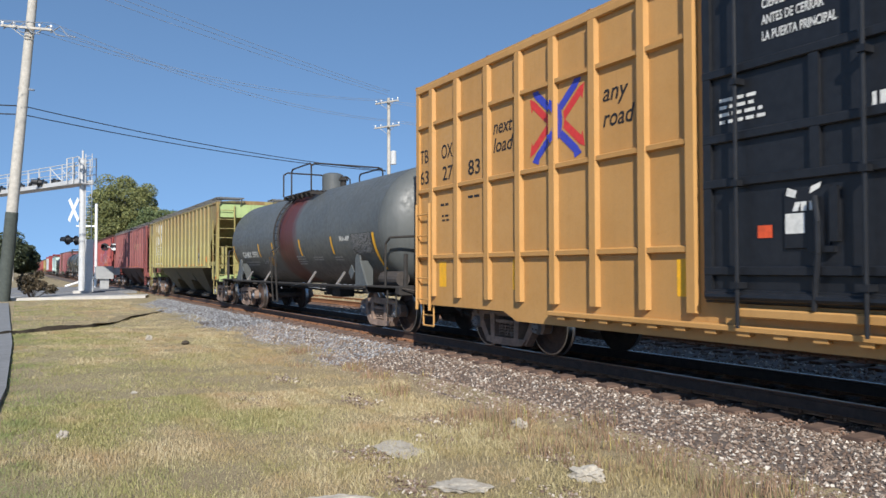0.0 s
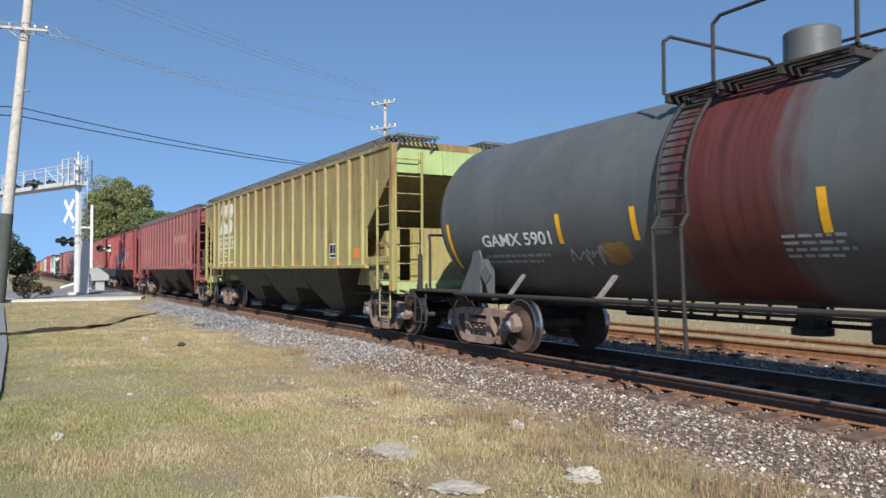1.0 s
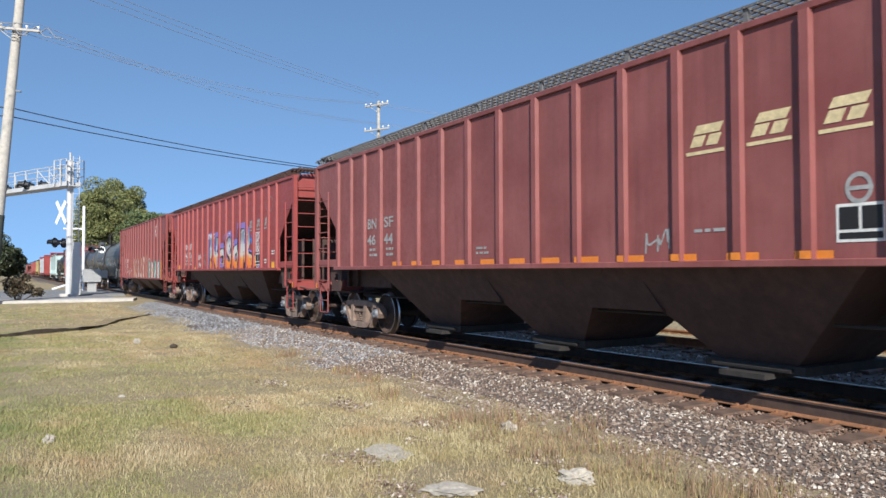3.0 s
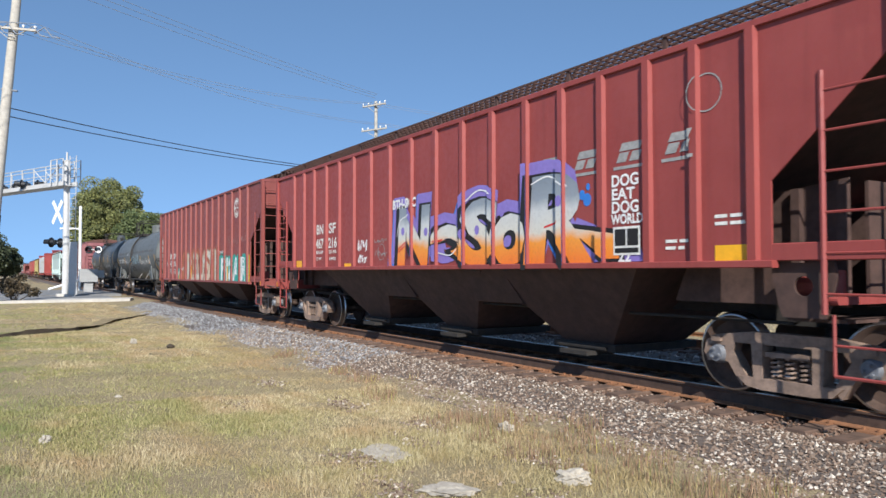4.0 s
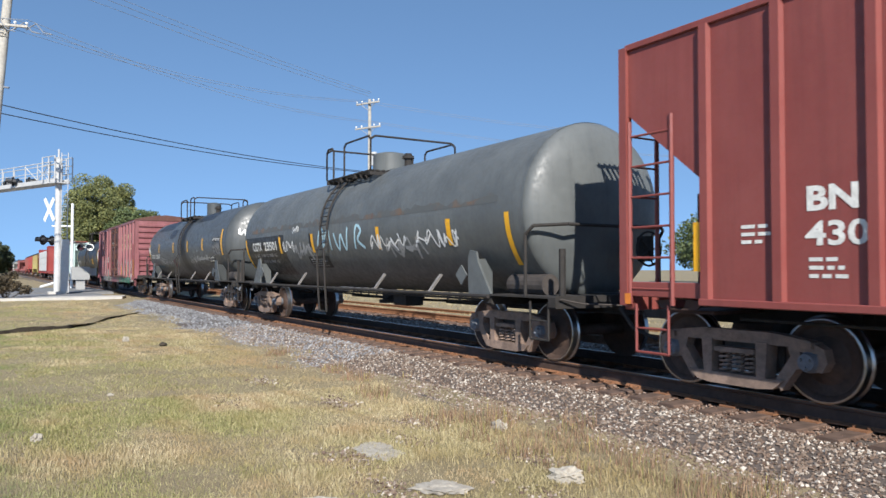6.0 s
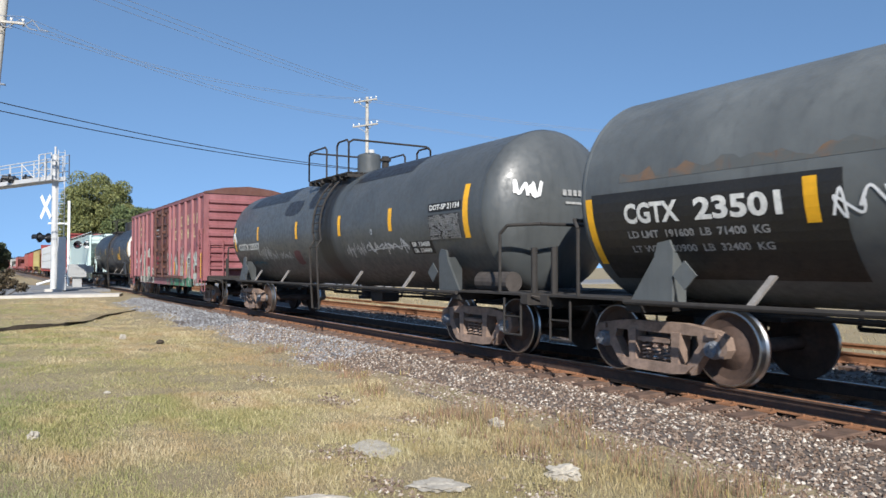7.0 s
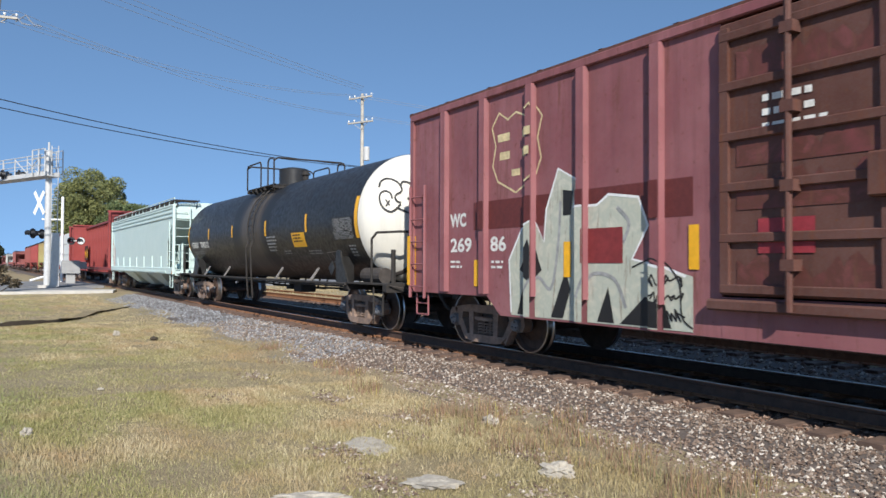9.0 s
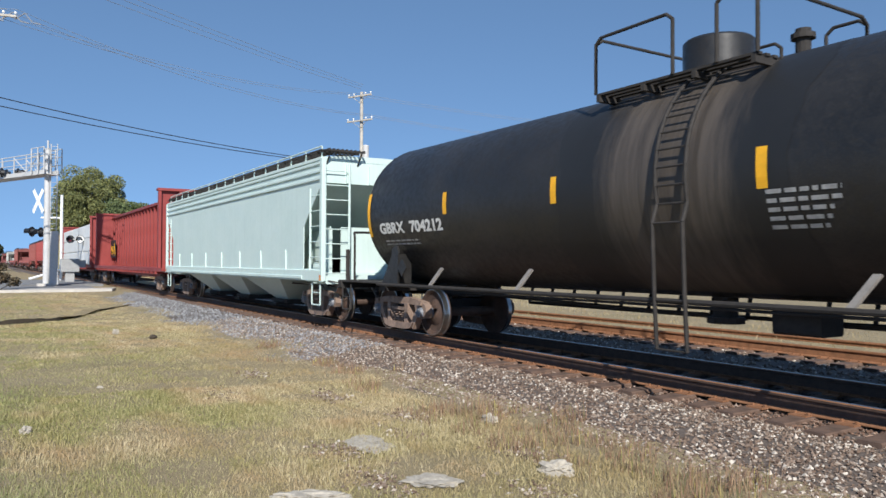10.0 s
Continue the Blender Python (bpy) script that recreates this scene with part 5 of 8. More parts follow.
POSTS = (0.46, 1.37, 2.25, 3.13, 3.95, 4.74, 5.54, 6.25, 6.99)
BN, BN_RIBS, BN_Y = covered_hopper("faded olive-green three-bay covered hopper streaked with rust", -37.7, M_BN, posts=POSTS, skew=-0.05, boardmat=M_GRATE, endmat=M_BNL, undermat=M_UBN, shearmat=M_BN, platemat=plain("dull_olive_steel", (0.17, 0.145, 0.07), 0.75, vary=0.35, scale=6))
# red hoppers: slope sheets and shear plates have the end's shade painted in
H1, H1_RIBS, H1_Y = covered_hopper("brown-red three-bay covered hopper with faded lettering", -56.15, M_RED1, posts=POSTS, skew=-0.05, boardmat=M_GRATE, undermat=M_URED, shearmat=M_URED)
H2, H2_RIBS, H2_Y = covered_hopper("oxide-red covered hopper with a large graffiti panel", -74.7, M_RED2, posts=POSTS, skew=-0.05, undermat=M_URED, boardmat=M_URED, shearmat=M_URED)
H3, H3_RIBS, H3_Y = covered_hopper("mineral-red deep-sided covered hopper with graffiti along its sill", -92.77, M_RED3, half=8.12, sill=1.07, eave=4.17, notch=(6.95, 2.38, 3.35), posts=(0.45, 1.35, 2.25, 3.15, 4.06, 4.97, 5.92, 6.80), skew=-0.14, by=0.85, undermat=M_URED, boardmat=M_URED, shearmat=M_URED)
C1, C1_W = tank_car("dark grey-green insulated tank car with graffiti", -110.35, M_TANKW, tube=7.15, zc=2.38, R=1.43, trucks=6.25, dish=0.28, ladder_x=-0.2, end=8.0)
C2, C2_W = tank_car("grey-green tank car with white tags and yellow stripes", -127.1, M_TANKD, tube=7.15, zc=2.39, R=1.43, trucks=6.42, dish=0.42, ladder_x=0.55, band=(-0.4, 1.4, M_TAR), end=8.45, dome=0.30, domeh=0.46)
WC, WC_RIBS = box_car("maroon box car with a rusty plug door and graffiti", -145.3, M_WC, 7.9, 0.93, 4.13,
                      [7.2, 6.14, 4.99, 3.87, 2.77, 2.03, -2.11, -3.37, -4.44, -5.6, -6.75], (-1.25, 1.87), M_DOORR, M_DOORR, 6.35, rib=(0.07, 0.10), fish=0.28, fishx=5.2)
GB, GB_W = tank_car("glossy black tank car with a white end and a dusty spill", -163.4, M_TANKK, tube=7.55, zc=2.45, R=1.46, trucks=6.97, headmat=M_HEADW, ladder_x=0.70, band=(-1.7, 1.9, M_DUST), end=9.0, dome=0.46, domeh=0.46, dish=0.47, dome_x=-0.1)


def smooth_hopper(label, centre, mat, half=8.33):
    """A smooth-sided hopper with a rounded shoulder and a railed roof walk."""
    car, ribs, y = covered_hopper(label, centre, mat, half=half, sill=1.07, eave=3.85, notch=(7.2, 2.3, 3.3), rib_step=40, rib_first=20)
    for k in (-1, 1):
        s = Solid()
        for j, (dz, dy) in enumerate(((0.0, 0.02), (-0.18, 0.035), (-0.36, 0.05))):
            s.cbox(-half, half, k * y - 0.03 - dy * 0.3, k * y + 0.03, 3.72 + dz, 3.80 + dz, 0.015)
        part("shoulder_rib", s, mat, car)
        s = Solid()
        for i in range(17):
            x = -half + 0.2 + i * (2 * half - 0.4) / 16
            s.cyl((x, k * 1.48, 3.85), (x, k * 1.48, 4.18), 0.02, 6)
        s.pipe([(-half + 0.2, k * 1.48, 4.18), (half - 0.2, k * 1.48, 4.18)], 0.02, 6)
        part("roof_railing", s, mat, car)
        s = Solid()
        for x in (-6, -4, -2, 0, 2, 4, 6):
            s.prism([(x - 0.05, 1.1), (x + 0.05, 1.1), (x, 1.75)], k * y - 0.03, k * y + 0.03, "y")
        s.cbox(-half, half, k * y - 0.05, k * y + 0.02, 0.98, 1.25, 0.015)
        part("sill_gusset", s, mat, car)
    return car


smooth_hopper("pale mint-white smooth-sided covered hopper", -181.55, M_WHT)


def centre_beam(label, centre, mat, half=11.3, load=None):
    """A centre-beam flat car: deck, end bulkheads, a panelled spine with a truss top."""
    car = car_empty("centre_beam_car", label, centre)
    s = Solid().box(-half, half, -1.45, 1.45, 0.98, 1.15)
    s.prism([(-half, 1.0), (half, 1.0), (half - 3, 0.62), (-half + 3, 0.62)], -0.35, 0.35, "y")
    part("deck", s, mat, car)
    for e in (-1, 1):
        s = Solid().box(e * (half - 0.9), e * (half - 0.78), -1.45, 1.45, 1.15, 4.75)
        for y in (-1.4, -0.5, 0.5, 1.4):
            s.box(e * (half - 0.78), e * (half - 0.62), y - 0.06, y + 0.06, 1.15, 4.75)
        s.cbox(e * (half - 1.0), e * (half - 0.6), -1.5, 1.5, 4.68, 4.8, 0.02)
        part("bulkhead", s, mat, car)
        coupler(car, e * half, e)
        truck(car, e * (half - 2.2))
    s = Solid().box(-half + 0.9, half - 0.9, -0.12, 0.12, 1.15, 3.6)
    s.cbox(-half + 0.9, half - 0.9, -0.5, 0.5, 4.40, 4.55, 0.02)
    part("centre_panel", s, mat, car)
    n = 22
    me = Solid().prism([(-0.08, 1.15), (0.08, 1.15), (0.05, 4.45), (-0.05, 4.45)], -0.45, 0.45, "y").mesh("spine_post", mat)
    for i in range(n):
        part("spine_post", me, None, car, at=pose(-half + 1.4 + i * (2 * half - 2.8) / (n - 1), 0, 0))
    s = Solid()
    for i in range(n):
        x = -half + 1.2 + i * (2 * half - 2.4) / (n - 1)
        s.box(x - 0.06, x + 0.06, -1.5, 1.5, 0.86, 0.98)
    part("stake_pocket", s, mat, car)
    if load:
        for i in range(5):
            for j in range(3):
                for k in (-1, 1):
                    x = -half + 1.2 + i * (2 * half - 2.4) / 5
                    part("lumber_pack", Solid().cbox(x + 0.05, x + (2 * half - 2.4) / 5 - 0.05, min(k * 0.48, k * 1.42), max(k * 0.48, k * 1.42), 1.2 + j * 1.02, 1.2 + j * 1.02 + 0.98, 0.03), load, car)
    return car


CB = centre_beam("empty bright red centre-beam car with graffiti on its end", -203.0, M_CBEAM)
centre_beam("centre-beam car loaded with white-wrapped lumber", -227.6, M_CBEAM, load=M_WRAP)
covered_hopper("olive covered hopper far down the train", -249.0, M_BN)
covered_hopper("red covered hopper far down the train", -267.6, M_CBEAM)
covered_hopper("dull red covered hopper far down the train", -286.2, M_RED3)


def flat_car(label, centre, mat, half=9.3):
    car = car_empty("flat_car", label, centre)
    s = Solid().cbox(-half, half, -1.45, 1.45, 0.95, 1.2, 0.02)
    s.prism([(-half + 1, 0.96), (half - 1, 0.96), (half - 3.5, 0.55), (-half + 3.5, 0.55)], -1.3, 1.3, "y")
    part("deck", s, mat, car)
    for e in (-1, 1):
        part("bulkhead", Solid().cbox(e * (half - 0.2), e * half, -1.4, 1.4, 1.2, 1.6, 0.02), mat, car)
        coupler(car, e * half, e)
        truck(car, e * (half - 1.8))
    return car


for i in range(11):
    if i in (2, 5, 8):
        covered_hopper("weathered red covered hopper at the train's far end" if i != 5 else "grey covered hopper at the train's far end", -306.5 - i * 20.2, M_RED1 if i != 5 else M_GREY)
    else:
        flat_car("low empty brown flat car far down the train", -306.5 - i * 20.2, M_RED1)


# ---------------------------------------------------------------- lettering, stripes and graffiti
def cloud(x0, x1, z0, z1, seed, n=26, rough=0.22):
    """An uneven patch of spray paint."""
    rnd, pts = random.Random(seed), []
    for i in range(n):
        a = 2 * math.pi * i / n
        k = 1 - rough * rnd.random()
        c, s = math.cos(a), math.sin(a)
        c, s = math.copysign(abs(c) ** 0.6, c), math.copysign(abs(s) ** 0.6, s)
        pts.append(((x0 + x1) / 2 + (x1 - x0) / 2 * c * k, (z0 + z1) / 2 + (z1 - z0) / 2 * s * k))
    return poly(pts)


def ragged(x0, x1, z0, z1, seed, step=0.09, amp=0.25):
    """A wash with a straight foot and an uneven top."""
    rnd, top, x = random.Random(seed), [], x0
    while x < x1:
        top.append((x, z1 - amp * rnd.random() * (0.4 + 0.6 * abs(math.sin(x * 1.7 + seed)))))
        x += step * rnd.uniform(0.5, 1.5)
    top.append((x1, z1 - amp * 0.5))
    vs = [(p[0], z0) for p in top] + top
    n = len(top)
    return (vs, [(i, i + 1, n + i + 1, n + i) for i in range(n - 1)])


def arc_stroke(pts, w, n=8):
    """A smooth painted stroke through points (Catmull-Rom)."""
    P = [Vector(p) for p in pts]
    out = []
    for i in range(len(P) - 1):
        a, b, c, d = P[max(0, i - 1)], P[i], P[i + 1], P[min(len(P) - 1, i + 2)]
        for j in range(n):
            t = j / n
            out.append(0.5 * ((2 * b) + (c - a) * t + (2 * a - 5 * b + 4 * c - d) * t * t + (3 * b - a - 3 * c + d) * t ** 3))
    out.append(P[-1])
    return ribbon([(p.x, p.y) for p in out], w)


def scrawl(x, z, w, h, seed, n=9, lw=0.035):
    """An unreadable looping tag."""
    rnd = random.Random(seed)
    m = n * 2
    pts = [(x + w * i / m + rnd.uniform(-1.1, 1.1) * w / n, z + h * (0.5 + (0.5 if i % 2 else -0.5) * rnd.uniform(0.0, 1))) for i in range(m + 1)]
    return arc_stroke(pts, lw, 6)


def gradient_paint(name, stops, lo, hi):
    m, nt, b, v = mat_base(name, 0.5)
    sep = nt.nodes.new("ShaderNodeSeparateXYZ")
    nt.links.new(v, sep.inputs[0])
    mr = nt.nodes.new("ShaderNodeMapRange")
    mr.inputs["From Min"].default_value, mr.inputs["From Max"].default_value = lo, hi
    w = nt.nodes.new("ShaderNodeMath")
    w.operation = "MULTIPLY_ADD"
    nt.links.new(noise_of(nt, v, 1.6, 5), w.inputs[0])
    w.inputs[1].default_value = 0.35
    nt.links.new(sep.outputs["Z"], w.inputs[2])
    nt.links.new(w.outputs[0], mr.inputs["Value"])
    c = ramp(nt, mr.outputs[0], stops)
    c = blend(nt, ramp(nt, noise_of(nt, v, 22, 5), [(0.5, rgb(0)), (0.8, rgb(0.25))]), c, (0.12, 0.09, 0.08))
    nt.links.new(c, b.inputs["Base Color"])
    return m


def patchy(name, cols, scale=3.0):
    m, nt, b, v = mat_base(name, 0.6)
    n = len(cols)
    c = ramp(nt, noise_of(nt, v, scale, 6, 0.65, 0.6), [(0.28 + 0.46 * i / (n - 1), col) for i, col in enumerate(cols)])
    c = blend(nt, ramp(nt, noise_of(nt, mapped(nt, v, (6, 6, 0.9)), 2.0, 6), [(0.58, rgb(0)), (0.72, rgb(0.8))]), c, (0.13, 0.055, 0.03))
    nt.links.new(c, b.inputs["Base Color"])
    return m


G_FILL = gradient_paint("graffiti_fill", [(0.0, (0.78, 0.16, 0.02)), (0.30, (0.80, 0.30, 0.04)), (0.42, (0.62, 0.60, 0.52)), (0.62, (0.55, 0.57, 0.56)), (0.75, (0.27, 0.31, 0.35)), (1.0, (0.20, 0.24, 0.28))], 1.62, 3.0)
G_PURPLE = plain("purple_spray", (0.24, 0.18, 0.50), 0.5, vary=0.15)
G_BLUE = plain("blue_spray", (0.04, 0.20, 0.62), 0.5, vary=0.15)
G_WHITE = plain("white_spray", (0.76, 0.76, 0.74), 0.5, vary=0.12)
G_TEAL = plain("teal_spray", (0.03, 0.33, 0.27), 0.5, vary=0.2)
G_PALE = patchy("pale_streaky_spray", [(0.62, 0.58, 0.50), (0.52, 0.51, 0.46), (0.58, 0.45, 0.31), (0.60, 0.57, 0.50)], 1.8)
G_ORANGE = patchy("orange_haze", [(0.27, 0.055, 0.04), (0.40, 0.15, 0.075), (0.28, 0.065, 0.042), (0.46, 0.22, 0.12)], 3.0)
G_MINT = patchy("mint_wash", [(0.34, 0.45, 0.38), (0.46, 0.54, 0.46), (0.25, 0.10, 0.09), (0.38, 0.50, 0.45), (0.54, 0.56, 0.46), (0.27, 0.12, 0.11)], 2.2)
G_GREEN = plain("green_spray", (0.03, 0.19, 0.09), 0.5, vary=0.25, scale=5)
G_CREAM = patchy("cream_spray", [(0.55, 0.53, 0.42), (0.42, 0.44, 0.36), (0.60, 0.57, 0.46)], 4.0)
G_SKY = plain("pale_blue_spray", (0.42, 0.62, 0.70), 0.5, vary=0.2)
G_RUST = patchy("rust_wash", [(0.20, 0.10, 0.03), (0.30, 0.17, 0.05), (0.14, 0.06, 0.02)], 2.0)
G_DRUST = patchy("dark_rust_wash", [(0.16, 0.05, 0.035), (0.10, 0.03, 0.022), (0.20, 0.07, 0.05)], 5.0)
G_BROWN = patchy("brown_grey_spray", [(0.22, 0.13, 0.10), (0.30, 0.22, 0.18), (0.20, 0.09, 0.06)], 4.0)
G_LGREY = plain("grey_placard", (0.45, 0.46, 0.46), 0.5, vary=0.2, scale=20)

def marks(name, shapes, mat, car, y, label="", ribs=(), depth=0.0, wrap=None):
    for i, sh in enumerate(shapes):
        flat_mark(name, [sh], mat, car, y - 0.0003 * (i % 9), label, ribs, depth, wrap)


# yellow box car
y = -(1.58 + 0.018)
R_ = TB_RIBS
marks("reporting_mark", [word("TB", -9.24, 3.42, 0.36, 0.004, width=0.33), word("OX", -8.42, 3.42, 0.36, 0.004, width=0.40), word("63", -9.24, 3.02, 0.36, 0.004, width=0.33),
                              word("27", -8.38, 3.02, 0.36, 0.004, width=0.36), word("83", -7.50, 3.02, 0.36, 0.004, width=0.38)], M_KLET, TBOX, y, "black stencilled marks")
marks("slogan", [word("next", -6.73, 3.60, 0.33, 0.004, 0.25, width=0.54), word("load", -6.73, 3.30, 0.33, 0.004, 0.25, width=0.56),
                     word("any", -4.13, 3.62, 0.33, 0.004, 0.25, width=0.48), word("road", -4.13, 3.28, 0.33, 0.004, 0.25, width=0.58)], M_KLET, TBOX, y, "black italic slogan")
cx, cz = -5.10, 3.53
red, blue = [], []
for sx_, sz_ in ((1, 1), (1, -1), (-1, 1), (-1, -1)):
    def pt(u, w_):
        d = Vector((0.77 * sx_, 0.63 * sz_)).normalized()
        nrm = Vector((-d.y, d.x)) * (1 if sx_ * sz_ > 0 else -1)
        q = Vector((cx, cz)) + d * u + nrm * w_
        return (q.x, q.y)
    red.append(poly([pt(0.14, -0.13), pt(0.60, -0.13), pt(0.58, -0.20), pt(0.76, -0.05), pt(0.64, -0.015), pt(0.2, -0.015)]))
    blue.append(poly([pt(0.2, 0.02), pt(0.62, 0.02), pt(0.76, 0.05), pt(0.68, 0.19), pt(0.62, 0.14), pt(0.16, 0.14)]))
flat_mark("emblem", red, M_RLOGO, TBOX, y, "red crossed arrows", R_, 0.092)
flat_mark("emblem", [disc(cx - 0.10, cz, 0.25, 0.33, 20, -1.3, 1.3, 0.60)], M_BLOGO, TBOX, y - 0.006, "blue bow", R_, 0.092)
flat_mark("emblem", blue, M_BLOGO, TBOX, y - 0.002, "blue crossed arrows", R_, 0.092)
for x0, x1, z0, z1 in ((-8.5, -8.25, 1.08, 1.54), (-6.19, -6.03, 1.08, 1.55), (-2.88, -2.74, 1.08, 1.52)):
    flat_mark("reflector_stripe", [quad(x0, x1, z0, z1)], M_YEL, TBOX, y, "yellow reflective stripe")
flat_mark("small_print", small_print(-8.45, 2.55, 1, 0.4, 0.06, 3) + small_print(-8.4, 2.35, 2, 0.35, 0.05, 4) + small_print(-7.5, 2.62, 1, 0.4, 0.06, 5), M_KLET, TBOX, y)
yd = -(1.65 + 0.008)
marks("door_notice", [word("CIERRE ESTA PUERTA", -1.66, 4.10, 0.135, 0.003, width=0.80), word("ANTES DE CERRAR", -1.66, 3.93, 0.135, 0.003, width=0.68), word("LA PUERTA PRINCIPAL", -1.66, 3.76, 0.135, 0.003, width=0.80)], M_WLET, TBOX, yd, "white door notice")
flat_mark("door_print", small_print(-2.2, 3.22, 4, 0.6, 0.05, 8), M_WLET, TBOX, yd)
flat_mark("door_emblem", [poly([(-1.40, 2.13), (-1.30, 2.10), (-1.28, 2.17), (-1.38, 2.21)]), poly([(-1.15, 2.13), (-1.04, 2.18), (-1.02, 2.24), (-1.13, 2.20)]), quad(-1.33, -1.27, 1.97, 2.06, 0.03), quad(-1.24, -1.18, 1.97, 2.06), quad(-1.15, -1.12, 1.97, 2.06)], M_WLET, TBOX, yd - 0.02, "white maker's emblem")
flat_mark("placard", [quad(-1.74, -1.57, 1.72, 1.85)], plain("red_orange_placard", (0.75, 0.10, 0.03), 0.5), TBOX, yd, "red-orange card")
flat_mark("placard", [quad(-1.41, -1.20, 1.75, 1.95)], M_WLET, TBOX, yd - 0.02, "white paper card")
flat_mark("door_number", [quad(-0.54, -0.50, 2.86, 3.0), quad(-0.47, -0.41, 2.86, 3.0)], M_WLET, TBOX, yd)

# grey tank with the red band
W = GA_W
marks("reporting_mark", [word("GAMX 5901", -5.16, -0.59, 0.29, 0.006, width=1.85)], M_WLET, GAMX, 0, "white stencilled marks", wrap=W)
flat_mark("small_print", small_print(-5.2, -0.80, 2, 2.1, 0.07, 11) + small_print(0.5, -0.66, 4, 0.85, 0.05, 12) + small_print(1.85, -0.70, 2, 0.95, 0.045, 13) + small_print(3.4, -0.72, 2, 0.7, 0.045, 14), M_GLET, GAMX, 0, wrap=W)
flat_mark("inspection_mark", [word("FRA-AIP", 4.05, -0.29, 0.17, 0.004, width=0.62)], M_WLET, GAMX, 0, wrap=W)


def data_table(car, x0, x1, z0, z1, wrap, seed):
    rnd, out = random.Random(seed), []
    flat_mark("data_table", [quad(x0, x1, z0, z1)], M_KLET, car, 0, "black panel of white test data", wrap=(wrap[0], wrap[1] + 0.002))
    for i in range(12):
        z = z0 + (z1 - z0) * (i + 0.25) / 12
        out.append(quad(x0, x1, z - 0.012, z - 0.007))
        a = x0 + 0.03
        while a < x1 - 0.05:
            w = rnd.uniform(0.02, 0.07)
            if rnd.random() < 0.85:
                out.append(quad(a, min(a + w, x1 - 0.02), z, z + (z1 - z0) / 12 * 0.42))
            a += w + 0.018
    flat_mark("data_print", out, M_GLET, car, 0, wrap=(wrap[0], wrap[1] + 0.006))


data_table(GAMX, 4.78, 5.95, -0.62, -0.14, W, 5)
tank_stripes(GAMX, W, [(-3.07, -0.60, -0.15, 0.10), (-1.55, -0.60, -0.15, 0.10), (1.03, -0.62, -0.15, 0.10), (3.48, -0.62, -0.15, 0.10), (6.05, -1.08, -0.15, 0.12), (-6.2, -1.02, -0.14, 0.10)])
marks("graffiti", [scrawl(-2.95, -1.0, 0.7, 0.35, 3, 9, 0.03)], M_GLET, GAMX, 0, "small grey tag", wrap=W)
marks("graffiti", [cloud(-2.35, -1.75, -0.98, -0.58, 4)], G_RUST, GAMX, 0, "rust-orange smear", wrap=(W[0], W[1] - 0.003))


def head_strokes(car, tube, wrap, strokes, mat, name, label, lift=0.01, dish=0.5):
    """Paint on the end of a tank: strokes of (y, z) shapes laid on the dished head."""
    zc, r = wrap
    vs, fs = [], []
    for sv, sf in strokes:
        n = len(vs)
        for yy, zz in sv:
            q = min(0.985, ((yy / r) ** 2 + ((zz - zc) / r) ** 2))
            vs.append((tube + (dish * r + lift) * math.sqrt(1 - q) + lift * 0.5, yy, zz))
        fs += [tuple(n + i for i in f) for f in sf]
    part(name, Solid().add(vs, fs), mat, car, label)


strips = []
for i in range(16):
    for j in range(10):
        yy, zz = -0.62 + i * 0.115, 1.75 + j * 0.17
        if (yy + 0.115) ** 2 + (zz + 0.17 - W[0]) ** 2 < 1.85:
            strips.append(quad(yy, yy + 0.115, zz, zz + 0.17))
head_strokes(GAMX, 6.35, W, strips, M_BLACK, "head_patch", "black painted panel on the tank end")
head_strokes(GAMX, 6.35, W, [quad(-0.35 + i * 0.14, -0.25 + i * 0.14, 2.62, 2.74) for i in range(8)], M_GLET, "head_marks", "grey stencilled marks", 0.03)

# green hopper
y, R_ = -(BN_Y + 0.006), BN_RIBS
marks("emblem", [poly([(-6.12, 3.48), (-5.95, 3.80), (-4.47, 3.80), (-4.35, 3.76), (-4.28, 3.66), (-4.26, 3.55), (-4.31, 3.44), (-4.43, 3.34), (-4.58, 3.29), (-4.70, 3.30), (-4.66, 3.47), (-5.09, 3.48), (-5.19, 3.27), (-5.58, 3.48)]),
                 poly([(-6.20, 2.74), (-6.08, 3.08), (-5.72, 3.08), (-5.61, 3.26), (-5.24, 3.07), (-4.80, 3.07), (-4.70, 3.25), (-4.53, 3.24), (-4.41, 3.15), (-4.36, 3.03), (-4.43, 2.86), (-4.54, 2.77), (-4.74, 2.73)])], M_WLET, BN, y, "white worn rounded emblem", R_, 0.074)
marks("emblem_line", [quad(-6.24, -4.0, 2.56, 2.62), quad(-6.24, -4.0, 2.18, 2.24), quad(-6.24, -4.0, 1.66, 1.72)], M_WLET, BN, y, "white lines", R_, 0.074)
marks("reporting_mark", [word("BN", -6.23, 2.29, 0.33, 0.008, width=0.44), word("468", -5.45, 2.29, 0.33, 0.008, width=0.60), word("144", -4.70, 2.29, 0.33, 0.008, width=0.62)], M_WLET, BN, y, "white stencilled marks")
flat_mark("small_print", [word("LD LMT", -6.2, 2.05, 0.14, 0.003, width=0.5), word("LT WT", -6.2, 1.88, 0.14, 0.003, width=0.42)] + small_print(-5.45, 2.02, 2, 0.5, 0.08, 4), M_WLET, BN, y)
marks("label_panel", [quad(6.42, 6.88, 1.68, 1.92)], M_ORG, BN, y, "orange-yellow square panel")


